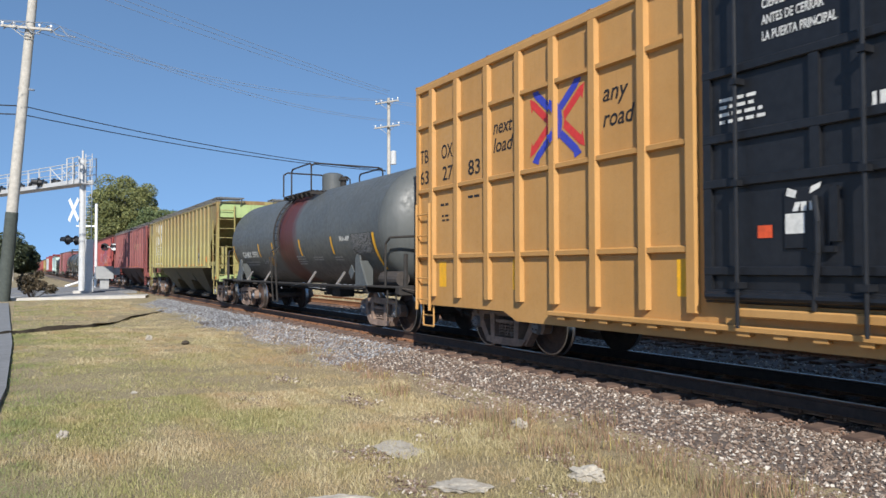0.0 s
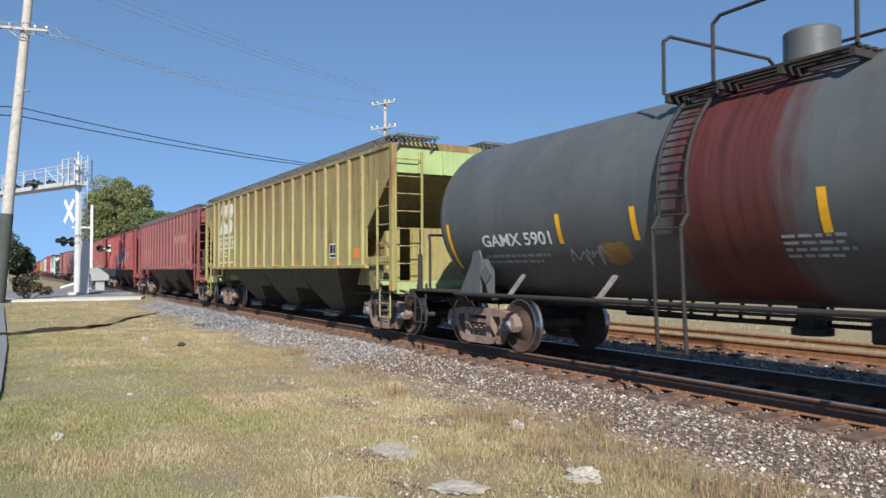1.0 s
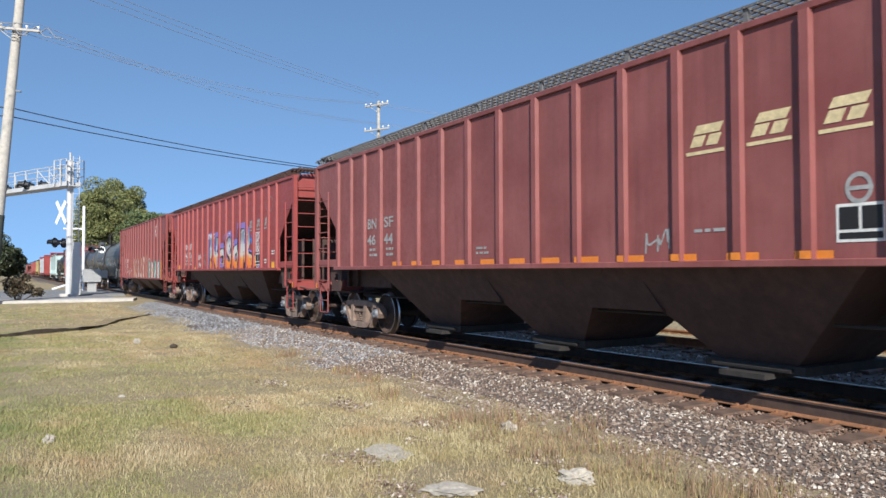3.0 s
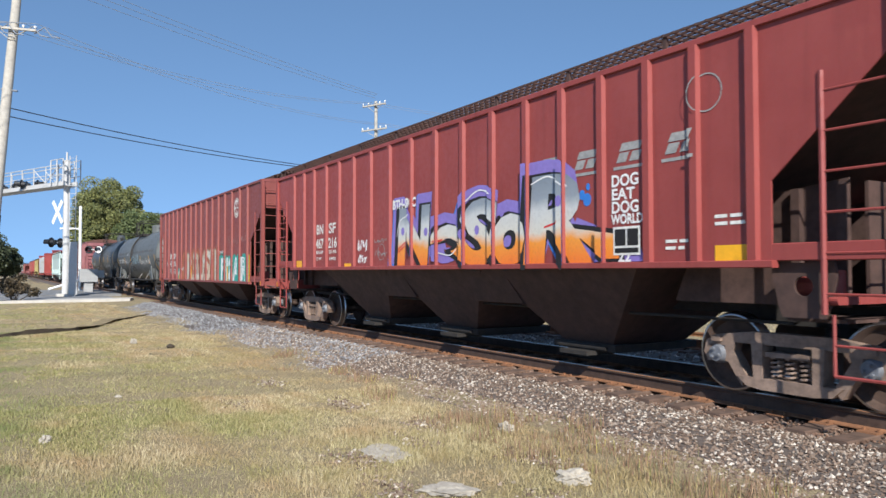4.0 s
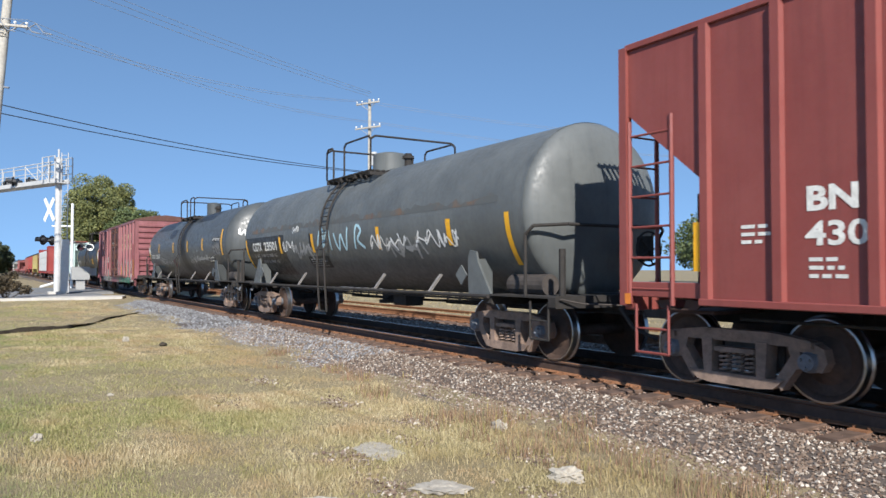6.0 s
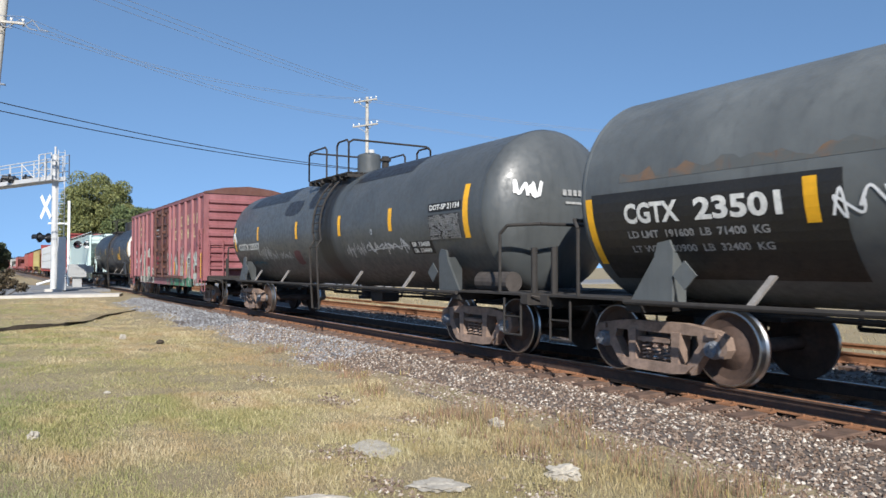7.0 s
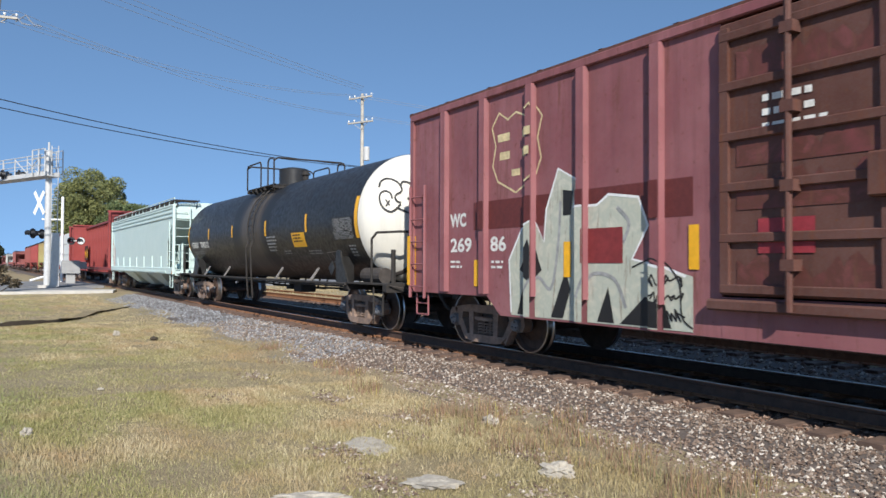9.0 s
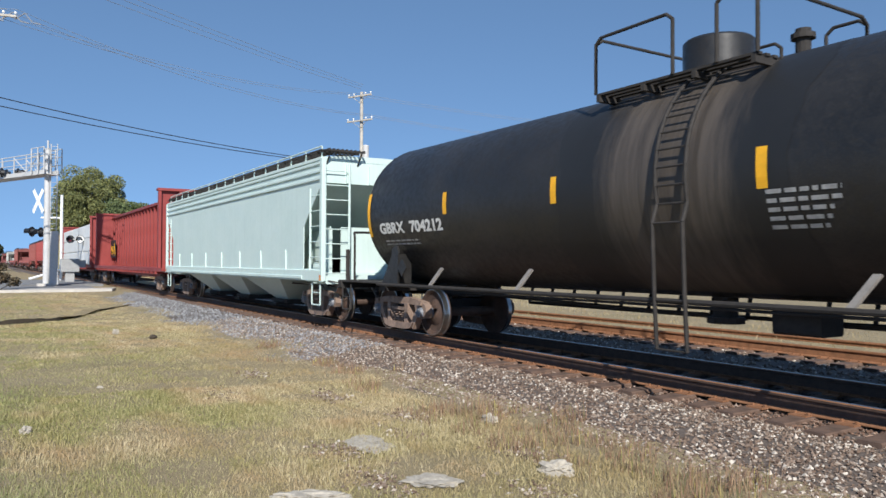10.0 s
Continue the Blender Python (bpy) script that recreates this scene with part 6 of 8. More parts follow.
def stencil_box(car, x, z, y):
    """A lube-data stencil: white frame round black fields."""
    flat_mark("stencil_panel", [quad(x, x + 0.46, z, z + 0.36)], M_WLET, car, y, "white-framed black stencil")
    flat_mark("stencil_field", [quad(x + 0.03, x + 0.215, z + 0.12, z + 0.33), quad(x + 0.245, x + 0.43, z + 0.12, z + 0.33), quad(x + 0.03, x + 0.43, z + 0.03, z + 0.09)], M_KLET, car, y - 0.003)


stencil_box(BN, 4.96, 1.70, y)
rnd = random.Random(19)
runs = []
for i in range(150):
    x, d, w_ = rnd.uniform(-7.0, 7.0), rnd.uniform(0.08, 0.3) + (1.1 * rnd.random() ** 3), rnd.uniform(0.006, 0.022)
    if all(not (x0 - 0.03 < x < x1 + 0.03) for x0, x1 in R_):
        runs.append(poly([(x - w_, 3.97), (x - w_ * 0.6, 3.97 - d * 0.6), (x + rnd.uniform(-0.01, 0.01), 3.97 - d), (x + w_ * 0.6, 3.97 - d * 0.6), (x + w_, 3.97)]))
tagged(flat_mark("rust_streaking", runs, G_RUST, BN, y, "thin rust runs below the eave"), kind="stuff")
for i in range(-6, 8, 2):
    flat_mark("sill_label", [quad(i * 0.8 + 0.55, i * 0.8 + 0.95, 1.53, 1.60)], M_ORG, BN, y - 0.0, "orange reflector", R_, 0.074)

# brown-red hopper: the worn name becomes slanted blocks
y, R_ = -(H1_Y + 0.006), H1_RIBS


def slant_blocks(car, xs, z, h, mat, y, ribs):
    for x in xs:
        flat_mark("faded_name", [quad(x, x + 0.36, z + h * 0.58, z + h, 0.06), quad(x - 0.05, x + 0.12, z, z + h * 0.5, 0.06), quad(x + 0.17, x + 0.33, z, z + h * 0.5, 0.06)], mat, car, y, "slanted white letter block", ribs, 0.074)
        flat_mark("name_underline", [quad(x - 0.10, x + 0.42, z - 0.09, z - 0.05)], mat, car, y, "", ribs, 0.074)


slant_blocks(H1, (3.3, 4.1, 4.9, 5.7), 2.82, 0.24, M_CREAM, y, R_)
marks("reporting_mark", [word("BN", -5.46, 2.33, 0.30, 0.006, width=0.43), word("SF", -4.66, 2.33, 0.30, 0.006, width=0.42), word("46", -5.46, 1.98, 0.30, 0.006, width=0.42), word("44", -4.66, 1.98, 0.30, 0.006, width=0.42)], M_GLET, H1, y, "faded white marks")
flat_mark("small_print", small_print(-5.35, 1.85, 2, 0.42, 0.07, 3) + small_print(-4.55, 1.85, 2, 0.42, 0.07, 4) + small_print(5.72, 2.0, 4, 0.44, 0.06, 6) + small_print(-1.2, 1.78, 2, 0.4, 0.05, 8) + small_print(3.3, 1.85, 1, 0.5, 0.05, 9), M_GLET, H1, y)
marks("label_panel", [quad(6.43, 6.9, 1.64, 1.87)], M_ORG, H1, y, "yellow-orange square panel")
stencil_box(H1, 4.96, 1.68, y)
flat_mark("round_stencil", [disc(5.18, 2.18, 0.13, 0.15, 18, 0, 2 * math.pi, 0.7), quad(5.05, 5.31, 2.16, 2.20)], M_GLET, H1, y, "round grey stencil")
for i in range(-6, 6):
    flat_mark("sill_label", [quad(i * 0.8 + 0.53, i * 0.8 + 0.93, 1.53, 1.61)], M_ORG, H1, y, "orange reflector", R_, 0.074)
marks("graffiti", [scrawl(2.6, 1.62, 0.4, 0.3, 8, 6, 0.025)], M_GLET, H1, y, "small white tag")

# oxide-red hopper with the large graffiti
y, R_ = -(H2_Y + 0.006), H2_RIBS
dp = 0.074
letters = [("N", -1.15, 1.60, 1.45, 1.30), ("e", 0.25, 1.60, 1.25, 1.02), ("S", 1.25, 1.58, 1.40, 1.05), ("o", 2.15, 1.58, 1.45, 0.95), ("R", 3.00, 1.58, 1.70, 1.45)]
marks("graffiti_shadow", [word(c, x - 0.14, z + 0.10, s_, 0.17, 0.08, width=w + 0.34) for c, x, z, s_, w in letters[::2]], G_BLUE, H2, y, "blue spray edge", R_, dp)
marks("graffiti_cloud", [word(c, x - 0.10, z + 0.13, s_, 0.16, 0.08, width=w + 0.30) for c, x, z, s_, w in letters], G_PURPLE, H2, y - 0.003, "purple spray edge", R_, dp)
marks("graffiti_cloud", [poly([(3.9, 1.62), (4.5, 1.54), (5.45, 1.54), (5.35, 1.72), (4.8, 1.95), (4.2, 2.15)])], G_PURPLE, H2, y - 0.003, "purple spray field", R_, dp)
marks("graffiti_outline", [word(c, x - 0.06, z - 0.02, s_, 0.125, 0.08, width=w + 0.18) for c, x, z, s_, w in letters] + [poly([(3.9, 2.1), (5.0, 1.95), (5.1, 1.54), (4.7, 1.54)])], M_KLET, H2, y - 0.006, "black graffiti outlines", R_, dp)
marks("graffiti_fill", [word(c, x + 0.02, z, s_, 0.068, 0.08, width=w) for c, x, z, s_, w in letters] + [poly([(4.0, 2.02), (4.92, 1.90), (5.0, 1.58), (4.75, 1.58)])], G_FILL, H2, y - 0.009, "grey to orange graffiti letters", R_, dp)
rnd = random.Random(77)
marks("graffiti_spots", [disc(x, z, 0.07, 0.08, 12) for x, z in ((-0.85, 2.2), (0.05, 2.15), (1.75, 2.1), (2.45, 2.35), (3.9, 2.4), (1.35, 2.05))], G_PURPLE, H2, y - 0.012, "purple spots", R_, dp)
marks("graffiti_lights", [arc_stroke([(-1.1, 2.1), (-0.95, 2.42), (-0.5, 2.5)], 0.02), arc_stroke([(1.4, 2.6), (1.8, 2.75), (2.2, 2.66)], 0.025), arc_stroke([(3.2, 2.7), (3.6, 2.78), (4.0, 2.6)], 0.025), arc_stroke([(0.5, 1.75), (0.9, 1.7), (1.1, 1.8)], 0.02)], G_WHITE, H2, y - 0.012, "white glints", R_, dp)
marks("graffiti_cuts", [ribbon([(-1.05, 1.85), (-0.75, 1.98)], 0.03), ribbon([(-1.05, 1.79), (-0.75, 1.92)], 0.03), ribbon([(3.5, 2.05), (3.85, 2.12)], 0.03), ribbon([(0.4, 1.95), (0.65, 1.98)], 0.03)], M_RLOGO, H2, y - 0.012, "red cuts", R_, dp)
marks("graffiti_words", [word("DOG", 4.86, 2.50, 0.21, 0.006, width=0.46), word("EAT", 4.86, 2.33, 0.20, 0.006, width=0.40), word("DOG", 4.86, 2.16, 0.21, 0.006, width=0.46), word("WORLD", 4.86, 2.02, 0.17, 0.006, width=0.55)], G_WHITE, H2, y - 0.004, "white sprayed words", R_, dp)
marks("graffiti_words", [word("BTH-SDC", -1.28, 2.66, 0.24, 0.01, width=0.95)], G_WHITE, H2, y - 0.014, "white sprayed crew letters", R_, dp)
flat_mark("graffiti_year", [word("22", 4.98, 1.54, 0.2, 0.005, width=0.22)], G_WHITE, H2, y - 0.012, "white sprayed figures", R_, dp)
stencil_box(H2, 4.90, 1.62, y - 0.013)
slant_blocks(H2, (3.42, 4.2, 5.0, 5.8), 2.80, 0.24, M_GLET, y, R_)
marks("graffiti_drops", [disc(4.3, 2.45, 0.06, 0.07, 12), disc(4.42, 2.55, 0.04, 0.05, 12), disc(4.4, 2.38, 0.08, 0.09, 14)], G_BLUE, H2, y, "blue spray drops")
marks("graffiti", [scrawl(-3.0, 1.85, 0.5, 0.26, 5, 9, 0.03), scrawl(-2.95, 1.58, 0.42, 0.22, 6, 7, 0.03)], G_WHITE, H2, y, "white tag")
marks("graffiti", [disc(-1.82, 1.82, 0.17, 0.17, 20, 0, 2 * math.pi, 0.93), scrawl(-2.1, 2.0, 0.5, 0.1, 9, 7, 0.012), scrawl(-2.12, 1.72, 0.55, 0.14, 12, 9, 0.012), disc(6.35, 3.42, 0.22, 0.22, 20, 0, 2 * math.pi, 0.93)], M_GLET, H2, y, "thin chalk drawing", R_, dp)
marks("reporting_mark", [word("BN", -5.46, 2.34, 0.33, 0.008, width=0.43), word("SF", -4.66, 2.34, 0.33, 0.008, width=0.42), word("467", -5.49, 1.99, 0.33, 0.008, width=0.50), word("216", -4.69, 1.99, 0.33, 0.008, width=0.52)], M_WLET, H2, y, "white stencilled marks")
flat_mark("small_print", [word("LD LMT", -5.47, 1.85, 0.11, 0.003, width=0.45), word("LT WT", -5.47, 1.69, 0.11, 0.003, width=0.36), word("221100", -4.66, 1.85, 0.11, 0.003, width=0.45), word("64900", -4.62, 1.69, 0.11, 0.003, width=0.38)] + small_print(5.75, 1.75, 2, 0.4, 0.05, 6) + small_print(6.45, 2.0, 2, 0.4, 0.05, 5), M_WLET, H2, y)
marks("label_panel", [quad(6.45, 6.92, 1.50, 1.70), quad(-6.88, -6.45, 1.50, 1.70), quad(-3.72, -3.22, 1.50, 1.60)], M_YEL, H2, y, "yellow square panels")

# deep-sided hopper with two graffiti pieces
y, R_ = -(H3_Y + 0.006), H3_RIBS
flat_mark("graffiti_haze", [ragged(-3.35, 3.2, 1.10, 2.38, 4, 0.1, 0.35)], G_ORANGE, H3, y, "orange overspray", R_, dp)
letters = [("R", -2.19, 1.14, 1.42, 1.10), ("E", -0.98, 1.14, 1.38, 0.50), ("L", -0.40, 1.14, 1.30, 0.42), ("U", 0.10, 1.14, 1.25, 0.68), ("S", 0.90, 1.14, 1.50, 0.92), ("/", 1.92, 1.14, 1.50, 0.36), ("I", 2.42, 1.14, 1.50, 0.45)]
marks("graffiti_outline", [word(c, x - 0.05, z + 0.02, s_, 0.085, width=w + 0.09) for c, x, z, s_, w in letters], G_BROWN, H3, y - 0.003, "brown graffiti outlines", R_, dp)
marks("graffiti_fill", [word(c, x, z, s_, 0.055, width=w) for c, x, z, s_, w in letters], G_PALE, H3, y - 0.006, "pale streaky graffiti letters", R_, dp)
flat_mark("graffiti_cloud", [ragged(3.12, 6.85, 1.10, 2.02, 7, 0.08, 0.16)], G_TEAL, H3, y - 0.004, "teal graffiti field", R_, dp)
letters = [("F", 3.35, 1.16, 1.02, 0.62), ("I", 4.05, 1.16, 1.02, 0.22), ("S", 4.40, 1.14, 1.02, 0.55), ("A", 5.0, 1.16, 1.02, 0.80), ("R", 5.85, 1.16, 1.02, 0.82)]
marks("graffiti_fill", [word(c, x, z, s_, 0.045, width=w) for c, x, z, s_, w in letters], G_WHITE, H3, y - 0.008, "white graffiti letters", R_, dp)
marks("graffiti_shading", [arc_stroke([(3.30, 1.2), (3.28, 1.75), (3.45, 2.05), (3.85, 2.0), (3.95, 1.85)], 0.035), arc_stroke([(3.6, 1.45), (3.75, 1.55), (3.9, 1.5)], 0.03), arc_stroke([(4.55, 1.2), (4.75, 1.3), (4.6, 1.6), (4.5, 1.85), (4.75, 1.95)], 0.03),
                           arc_stroke([(5.1, 1.25), (5.35, 1.8), (5.45, 1.4), (5.62, 1.25)], 0.03), arc_stroke([(6.0, 1.3), (6.1, 1.8), (6.35, 1.75), (6.2, 1.5), (6.5, 1.25)], 0.03), arc_stroke([(4.1, 1.15), (4.15, 1.6), (4.1, 2.0)], 0.03)], G_TEAL, H3, y - 0.011, "teal strokes across the letters", R_, dp)
marks("graffiti_shading", [arc_stroke([(-2.6 + i * 0.92, 1.2), (-2.45 + i * 0.92, 1.7 + 0.2 * (i % 2)), (-2.2 + i * 0.92, 1.9), (-2.1 + i * 0.92, 1.45)], 0.03) for i in range(5)], G_ORANGE, H3, y - 0.009, "rusty strokes across the letters", R_, dp)
flat_mark("graffiti_spray", [ragged(-4.0 + 0.0, -3.4, 1.10, 1.60, 3, 0.07, 0.2)], G_TEAL, H3, y, "teal graffiti patch", R_, dp)
marks("graffiti", [scrawl(-3.95, 1.2, 0.5, 0.28, 4, 6, 0.04), scrawl(-3.3, 1.45, 0.5, 0.2, 7, 7, 0.025), scrawl(3.2, 2.05, 0.55, 0.12, 9, 8, 0.02)], G_WHITE, H3, y - 0.004, "white tags", R_, dp)
flat_mark("paint_spatter", [ragged(4.2, 6.9, 2.40 + 0.0, 2.62, 11, 0.05, 0.3)], patchy("thin_white_drips", [(0.22, 0.06, 0.05), (0.24, 0.07, 0.06), (0.45, 0.38, 0.36)], 9.0), H3, y, "thin white drips", R_, dp)
flat_mark("emblem", [disc(5.36, 3.55, 0.33, 0.33, 32)], M_WLET, H3, y, "white round emblem", R_, dp)
flat_mark("emblem_field", [disc(5.36, 3.55, 0.205, 0.205, 8, a + 0.25, a + 1.32) for a in (0, math.pi / 2, math.pi, 3 * math.pi / 2)] + [disc(5.36, 3.55, 0.30, 0.30, 2, i * 0.33, i * 0.33 + 0.16, 0.86) for i in range(19)], M_RED3, H3, y - 0.003, "red cross field")
marks("reporting_mark", [word("BN", -5.78, 2.0, 0.32, 0.012, width=0.5), word("SF", -5.0, 2.0, 0.32, 0.012, width=0.46), word("430", -5.78, 1.66, 0.32, 0.008, width=0.62), word("356", -5.0, 1.66, 0.32, 0.008, width=0.62)], M_WLET, H3, y, "white stencilled marks", R_, dp)
flat_mark("small_print", small_print(-5.75, 1.50, 3, 0.4, 0.05, 3) + small_print(-4.95, 1.50, 3, 0.45, 0.05, 4) + small_print(-6.5, 1.85, 3, 0.35, 0.05, 5), M_WLET, H3, y)
for x, z0, z1 in ((-7.05, 1.40, 1.95), (-1.35, 1.14, 1.65), (0.98, 1.12, 1.62), (-3.75, 1.1, 1.3), (4.28, 1.1, 1.6), (6.87, 1.10, 1.95)):
    flat_mark("reflector_stripe", [quad(x - 0.06, x + 0.06, z0, z1)], M_YEL, H3, y - 0.012, "yellow reflective stripe", R_, dp)

# first dark tank
W = C1_W
flat_mark("dark_panel", [quad(-7.0, -3.6, -1.25, 0.0)], M_TANKK, C1, 0, "freshly painted black panel", wrap=(W[0], W[1] - 0.004))
marks("reporting_mark", [word("CGTX", -6.44, -0.40, 0.34, 0.012, width=0.86), word("23501", -5.35, -0.40, 0.34, 0.012, width=1.10)], M_WLET, C1, 0, "white stencilled marks", wrap=W)
flat_mark("small_print", [word("LD LMT  191600  LB  71400  KG", -6.44, -0.60, 0.13, 0.003, width=2.0), word("LT WT    80900  LB  32400  KG", -6.44, -0.80, 0.13, 0.003, width=2.0)], M_GLET, C1, 0, wrap=W)
tank_stripes(C1, W, [(-7.05, -0.98, -0.05, 0.12), (-3.93, -0.52, -0.05, 0.15), (-1.50, -0.54, -0.06, 0.15), (2.2, -0.54, -0.06, 0.15), (5.0, -0.54, -0.06, 0.15), (6.75, -0.95, -0.05, 0.12)])
flat_mark("dark_panel", [quad(-2.05, -0.75, -0.98, -0.64), quad(-1.7, -1.58, -0.56, -0.05)], M_KLET, C1, 0, "black stencil panels", wrap=W)
flat_mark("small_print", small_print(-1.95, -0.74, 4, 1.1, 0.04, 21), M_GLET, C1, 0, wrap=(W[0], W[1] + 0.004))
marks("graffiti", [arc_stroke([(-1.2, -0.45), (-0.95, 0.0), (-0.75, -0.05), (-0.85, -0.5), (-0.6, -0.1), (-0.4, -0.05), (-0.35, -0.5)], 0.07), arc_stroke([(-0.1, -0.1), (0.1, -0.5), (0.3, -0.15), (0.5, -0.5), (0.7, 0.0)], 0.07),
                       arc_stroke([(1.0, -0.5), (1.15, 0.0), (1.4, -0.1), (1.2, -0.3), (1.5, -0.5)], 0.07)], G_SKY, C1, 0, "pale blue outlined graffiti", wrap=W)
marks("graffiti", [scrawl(-3.75, -0.5, 0.9, 0.32, 5, 9, 0.03), scrawl(-2.8, 0.0, 0.4, 0.2, 8, 7, 0.025), scrawl(1.8, -0.6, 1.6, 0.4, 12, 11, 0.035), scrawl(3.8, -0.6, 1.5, 0.4, 13, 11, 0.035)], G_WHITE, C1, 0, "white tags", wrap=W)
marks("graffiti", [scrawl(-2.8, -0.75, 1.2, 0.5, 31, 9, 0.06), scrawl(2.6, -0.8, 1.4, 0.5, 32, 9, 0.06)], M_GLET, C1, 0, "faded grey graffiti", wrap=W)
marks("rust_patch", [ragged(-6.5, 6.5, 0.12, 0.30, 5, 0.12, 0.16)], patchy("thin_rust_line", [(0.085, 0.09, 0.088), (0.09, 0.095, 0.09), (0.20, 0.10, 0.04)], 1.2), C1, 0, "thin rust line along a seam", wrap=(W[0], W[1] - 0.005))

# second dark tank
W = C2_W
marks("reporting_mark", [word("CGTX 23557", -6.62, -0.44, 0.27, 0.006, width=2.05)], M_WLET, C2, 0, "white stencilled marks", wrap=W)
tank_stripes(C2, W, [(-4.6, -0.17, 0.24, 0.13), (-1.38, -0.23, 0.22, 0.15), (1.40, -0.25, 0.22, 0.15), (3.92, -0.24, 0.22, 0.15), (6.68, -0.47, 0.46, 0.16), (-6.95, -0.46, 0.3, 0.12)])
flat_mark("test_panel", [quad(5.45, 6.55, 0.04, 0.19)], M_KLET, C2, 0, "black stencil panel", wrap=(W[0], W[1] + 0.002))
marks("test_number", [word("DOT-SP 21134", 5.5, 0.07, 0.13, 0.004, width=1.0)], M_WLET, C2, 0, wrap=(W[0], W[1] + 0.006))
data_table(C2, 5.45, 6.5, -0.46, -0.02, (W[0], W[1]), 15)
flat_mark("test_panel", [quad(4.62, 5.46, -0.74, -0.48)], M_KLET, C2, 0, "black stencil panel", wrap=(W[0], W[1] + 0.002))
marks("test_number", [word("SR 13450", 4.70, -0.58, 0.12, 0.004, width=0.66), word("SR 13449", 4.70, -0.71, 0.12, 0.004, width=0.66)], M_WLET, C2, 0, wrap=(W[0], W[1] + 0.006))
marks("graffiti", [scrawl(-4.7, -0.85, 1.0, 0.5, 41, 8, 0.022), scrawl(-3.9, -0.8, 0.8, 0.35, 43, 7, 0.02), scrawl(-3.0, -0.8, 0.9, 0.3, 42, 9, 0.02), scrawl(2.65, -0.74, 0.95, 0.38, 48, 7, 0.03), scrawl(3.45, -0.72, 1.1, 0.34, 52, 8, 0.03), ribbon([(2.7, -0.62), (4.5, -0.55)], 0.02),
                       disc(3.05, -0.22, 0.05, 0.06, 14, 0, 2 * math.pi, 0.6), scrawl(1.6, -0.8, 0.5, 0.4, 44, 9, 0.015), scrawl(2.2, -0.75, 0.35, 0.35, 45, 9, 0.015)], G_LGREY, C2, 0, "white scrawled tags", wrap=W)
marks("graffiti", [scrawl(-7.1, -0.25, 0.35, 0.4, 46, 7, 0.05)], G_WHITE, C2, 0, "white tag at the end seam", wrap=W)
marks("graffiti", [cloud(-1.9, -1.3, -1.0, -0.5, 6)], plain("red_overspray", (0.10, 0.03, 0.035), 0.6), C2, 0, "faint red overspray", wrap=(W[0], W[1] - 0.004))
marks("graffiti", [scrawl(-5.6, -0.95, 1.0, 0.12, 47, 7, 0.04)], plain("blue_overspray", (0.05, 0.14, 0.19), 0.6), C2, 0, "faint blue tag", wrap=W)
marks("tar_patch", [quad(-6.2, -2.8, 0.95, 1.75), quad(1.6, 4.2, 1.05, 1.8), cloud(-2.6, -1.2, 0.4, 0.9, 61), cloud(-0.9, -0.1, 0.5, 1.6, 62)], M_TANKK, C2, 0, "dark tarred patches on the crown", wrap=(W[0], W[1] - 0.004))
head_strokes(C2, 7.15, W, [scrawl(-1.02, 2.55, 0.4, 0.32, 51, 7, 0.05)], G_WHITE, "head_tag", "white tag on the tank end", 0.02, 0.42)
head_strokes(C2, 7.15, W, [quad(-0.2 + i * 0.11, -0.12 + i * 0.11, 2.62, 2.72) for i in range(8)] + [quad(-0.15, 0.4, 2.48, 2.52)], M_GLET, "head_marks", "grey stencilled marks", 0.02, 0.42)

# maroon box car
SHIFT[WC.name] = 0.18
y, R_ = -(1.58 + 0.018), WC_RIBS
dp = 0.102


def block_letter(x, z, w, h, kind):
    """A plain letter-sized block shape in strokes, not a letter."""
    t = 0.075
    if kind == "I":
        return [quad(x + w / 2 - t / 2, x + w / 2 + t / 2, z, z + h)]
    if kind in "CSEL":
        return [quad(x, x + t, z, z + h), quad(x + t, x + w, z, z + t * 0.9), quad(x + t, x + w, z + h - t * 0.9, z + h)][:2 if kind == "L" else 3]
    if kind == "T":
        return [quad(x + w / 2 - t / 2, x + w / 2 + t / 2, z, z + h - t), quad(x, x + w, z + h - t, z + h)]
    return [quad(x, x + t, z, z + h), quad(x + w - t, x + w, z, z + h), quad(x + t, x + w - t, z + h * 0.45, z + h * 0.45 + t)]


rows = [("WISCONSIN", [2.01, 2.72, 3.27, 3.84, 4.39, 4.97, 5.52, 6.02, 6.51], 3.08, 0.40), ("CENTRAL", [2.73, 3.31, 3.84, 4.39, 4.97, 5.54, 6.07], 2.56, 0.38)]
for text, xs, z, h in rows:
    for c, x in zip(text, xs):
        flat_mark("faded_name", block_letter(x, z, 0.14 if c == "I" else 0.26, h, c), M_CREAM, WC, y, "cream letter-sized block", R_, dp)
shield = [(-5.6, 3.55), (-5.42, 3.75), (-5.2, 3.62), (-5.0, 3.70), (-4.8, 3.62), (-4.58, 3.75), (-4.4, 3.55), (-4.5, 3.25), (-4.42, 2.95), (-4.55, 2.7), (-5.0, 2.5), (-5.45, 2.7), (-5.58, 2.95), (-5.5, 3.25), (-5.6, 3.55)]
flat_mark("emblem", [ribbon(shield, 0.03)] + [quad(-5.45, -5.15, 3.3, 3.42), quad(-4.85, -4.55, 3.3, 3.42), quad(-5.4, -5.15, 3.02, 3.14), quad(-4.85, -4.58, 3.02, 3.14), quad(-5.1, -4.9, 2.75, 2.85)], M_CREAM, WC, y, "cream shield outline", R_, dp)
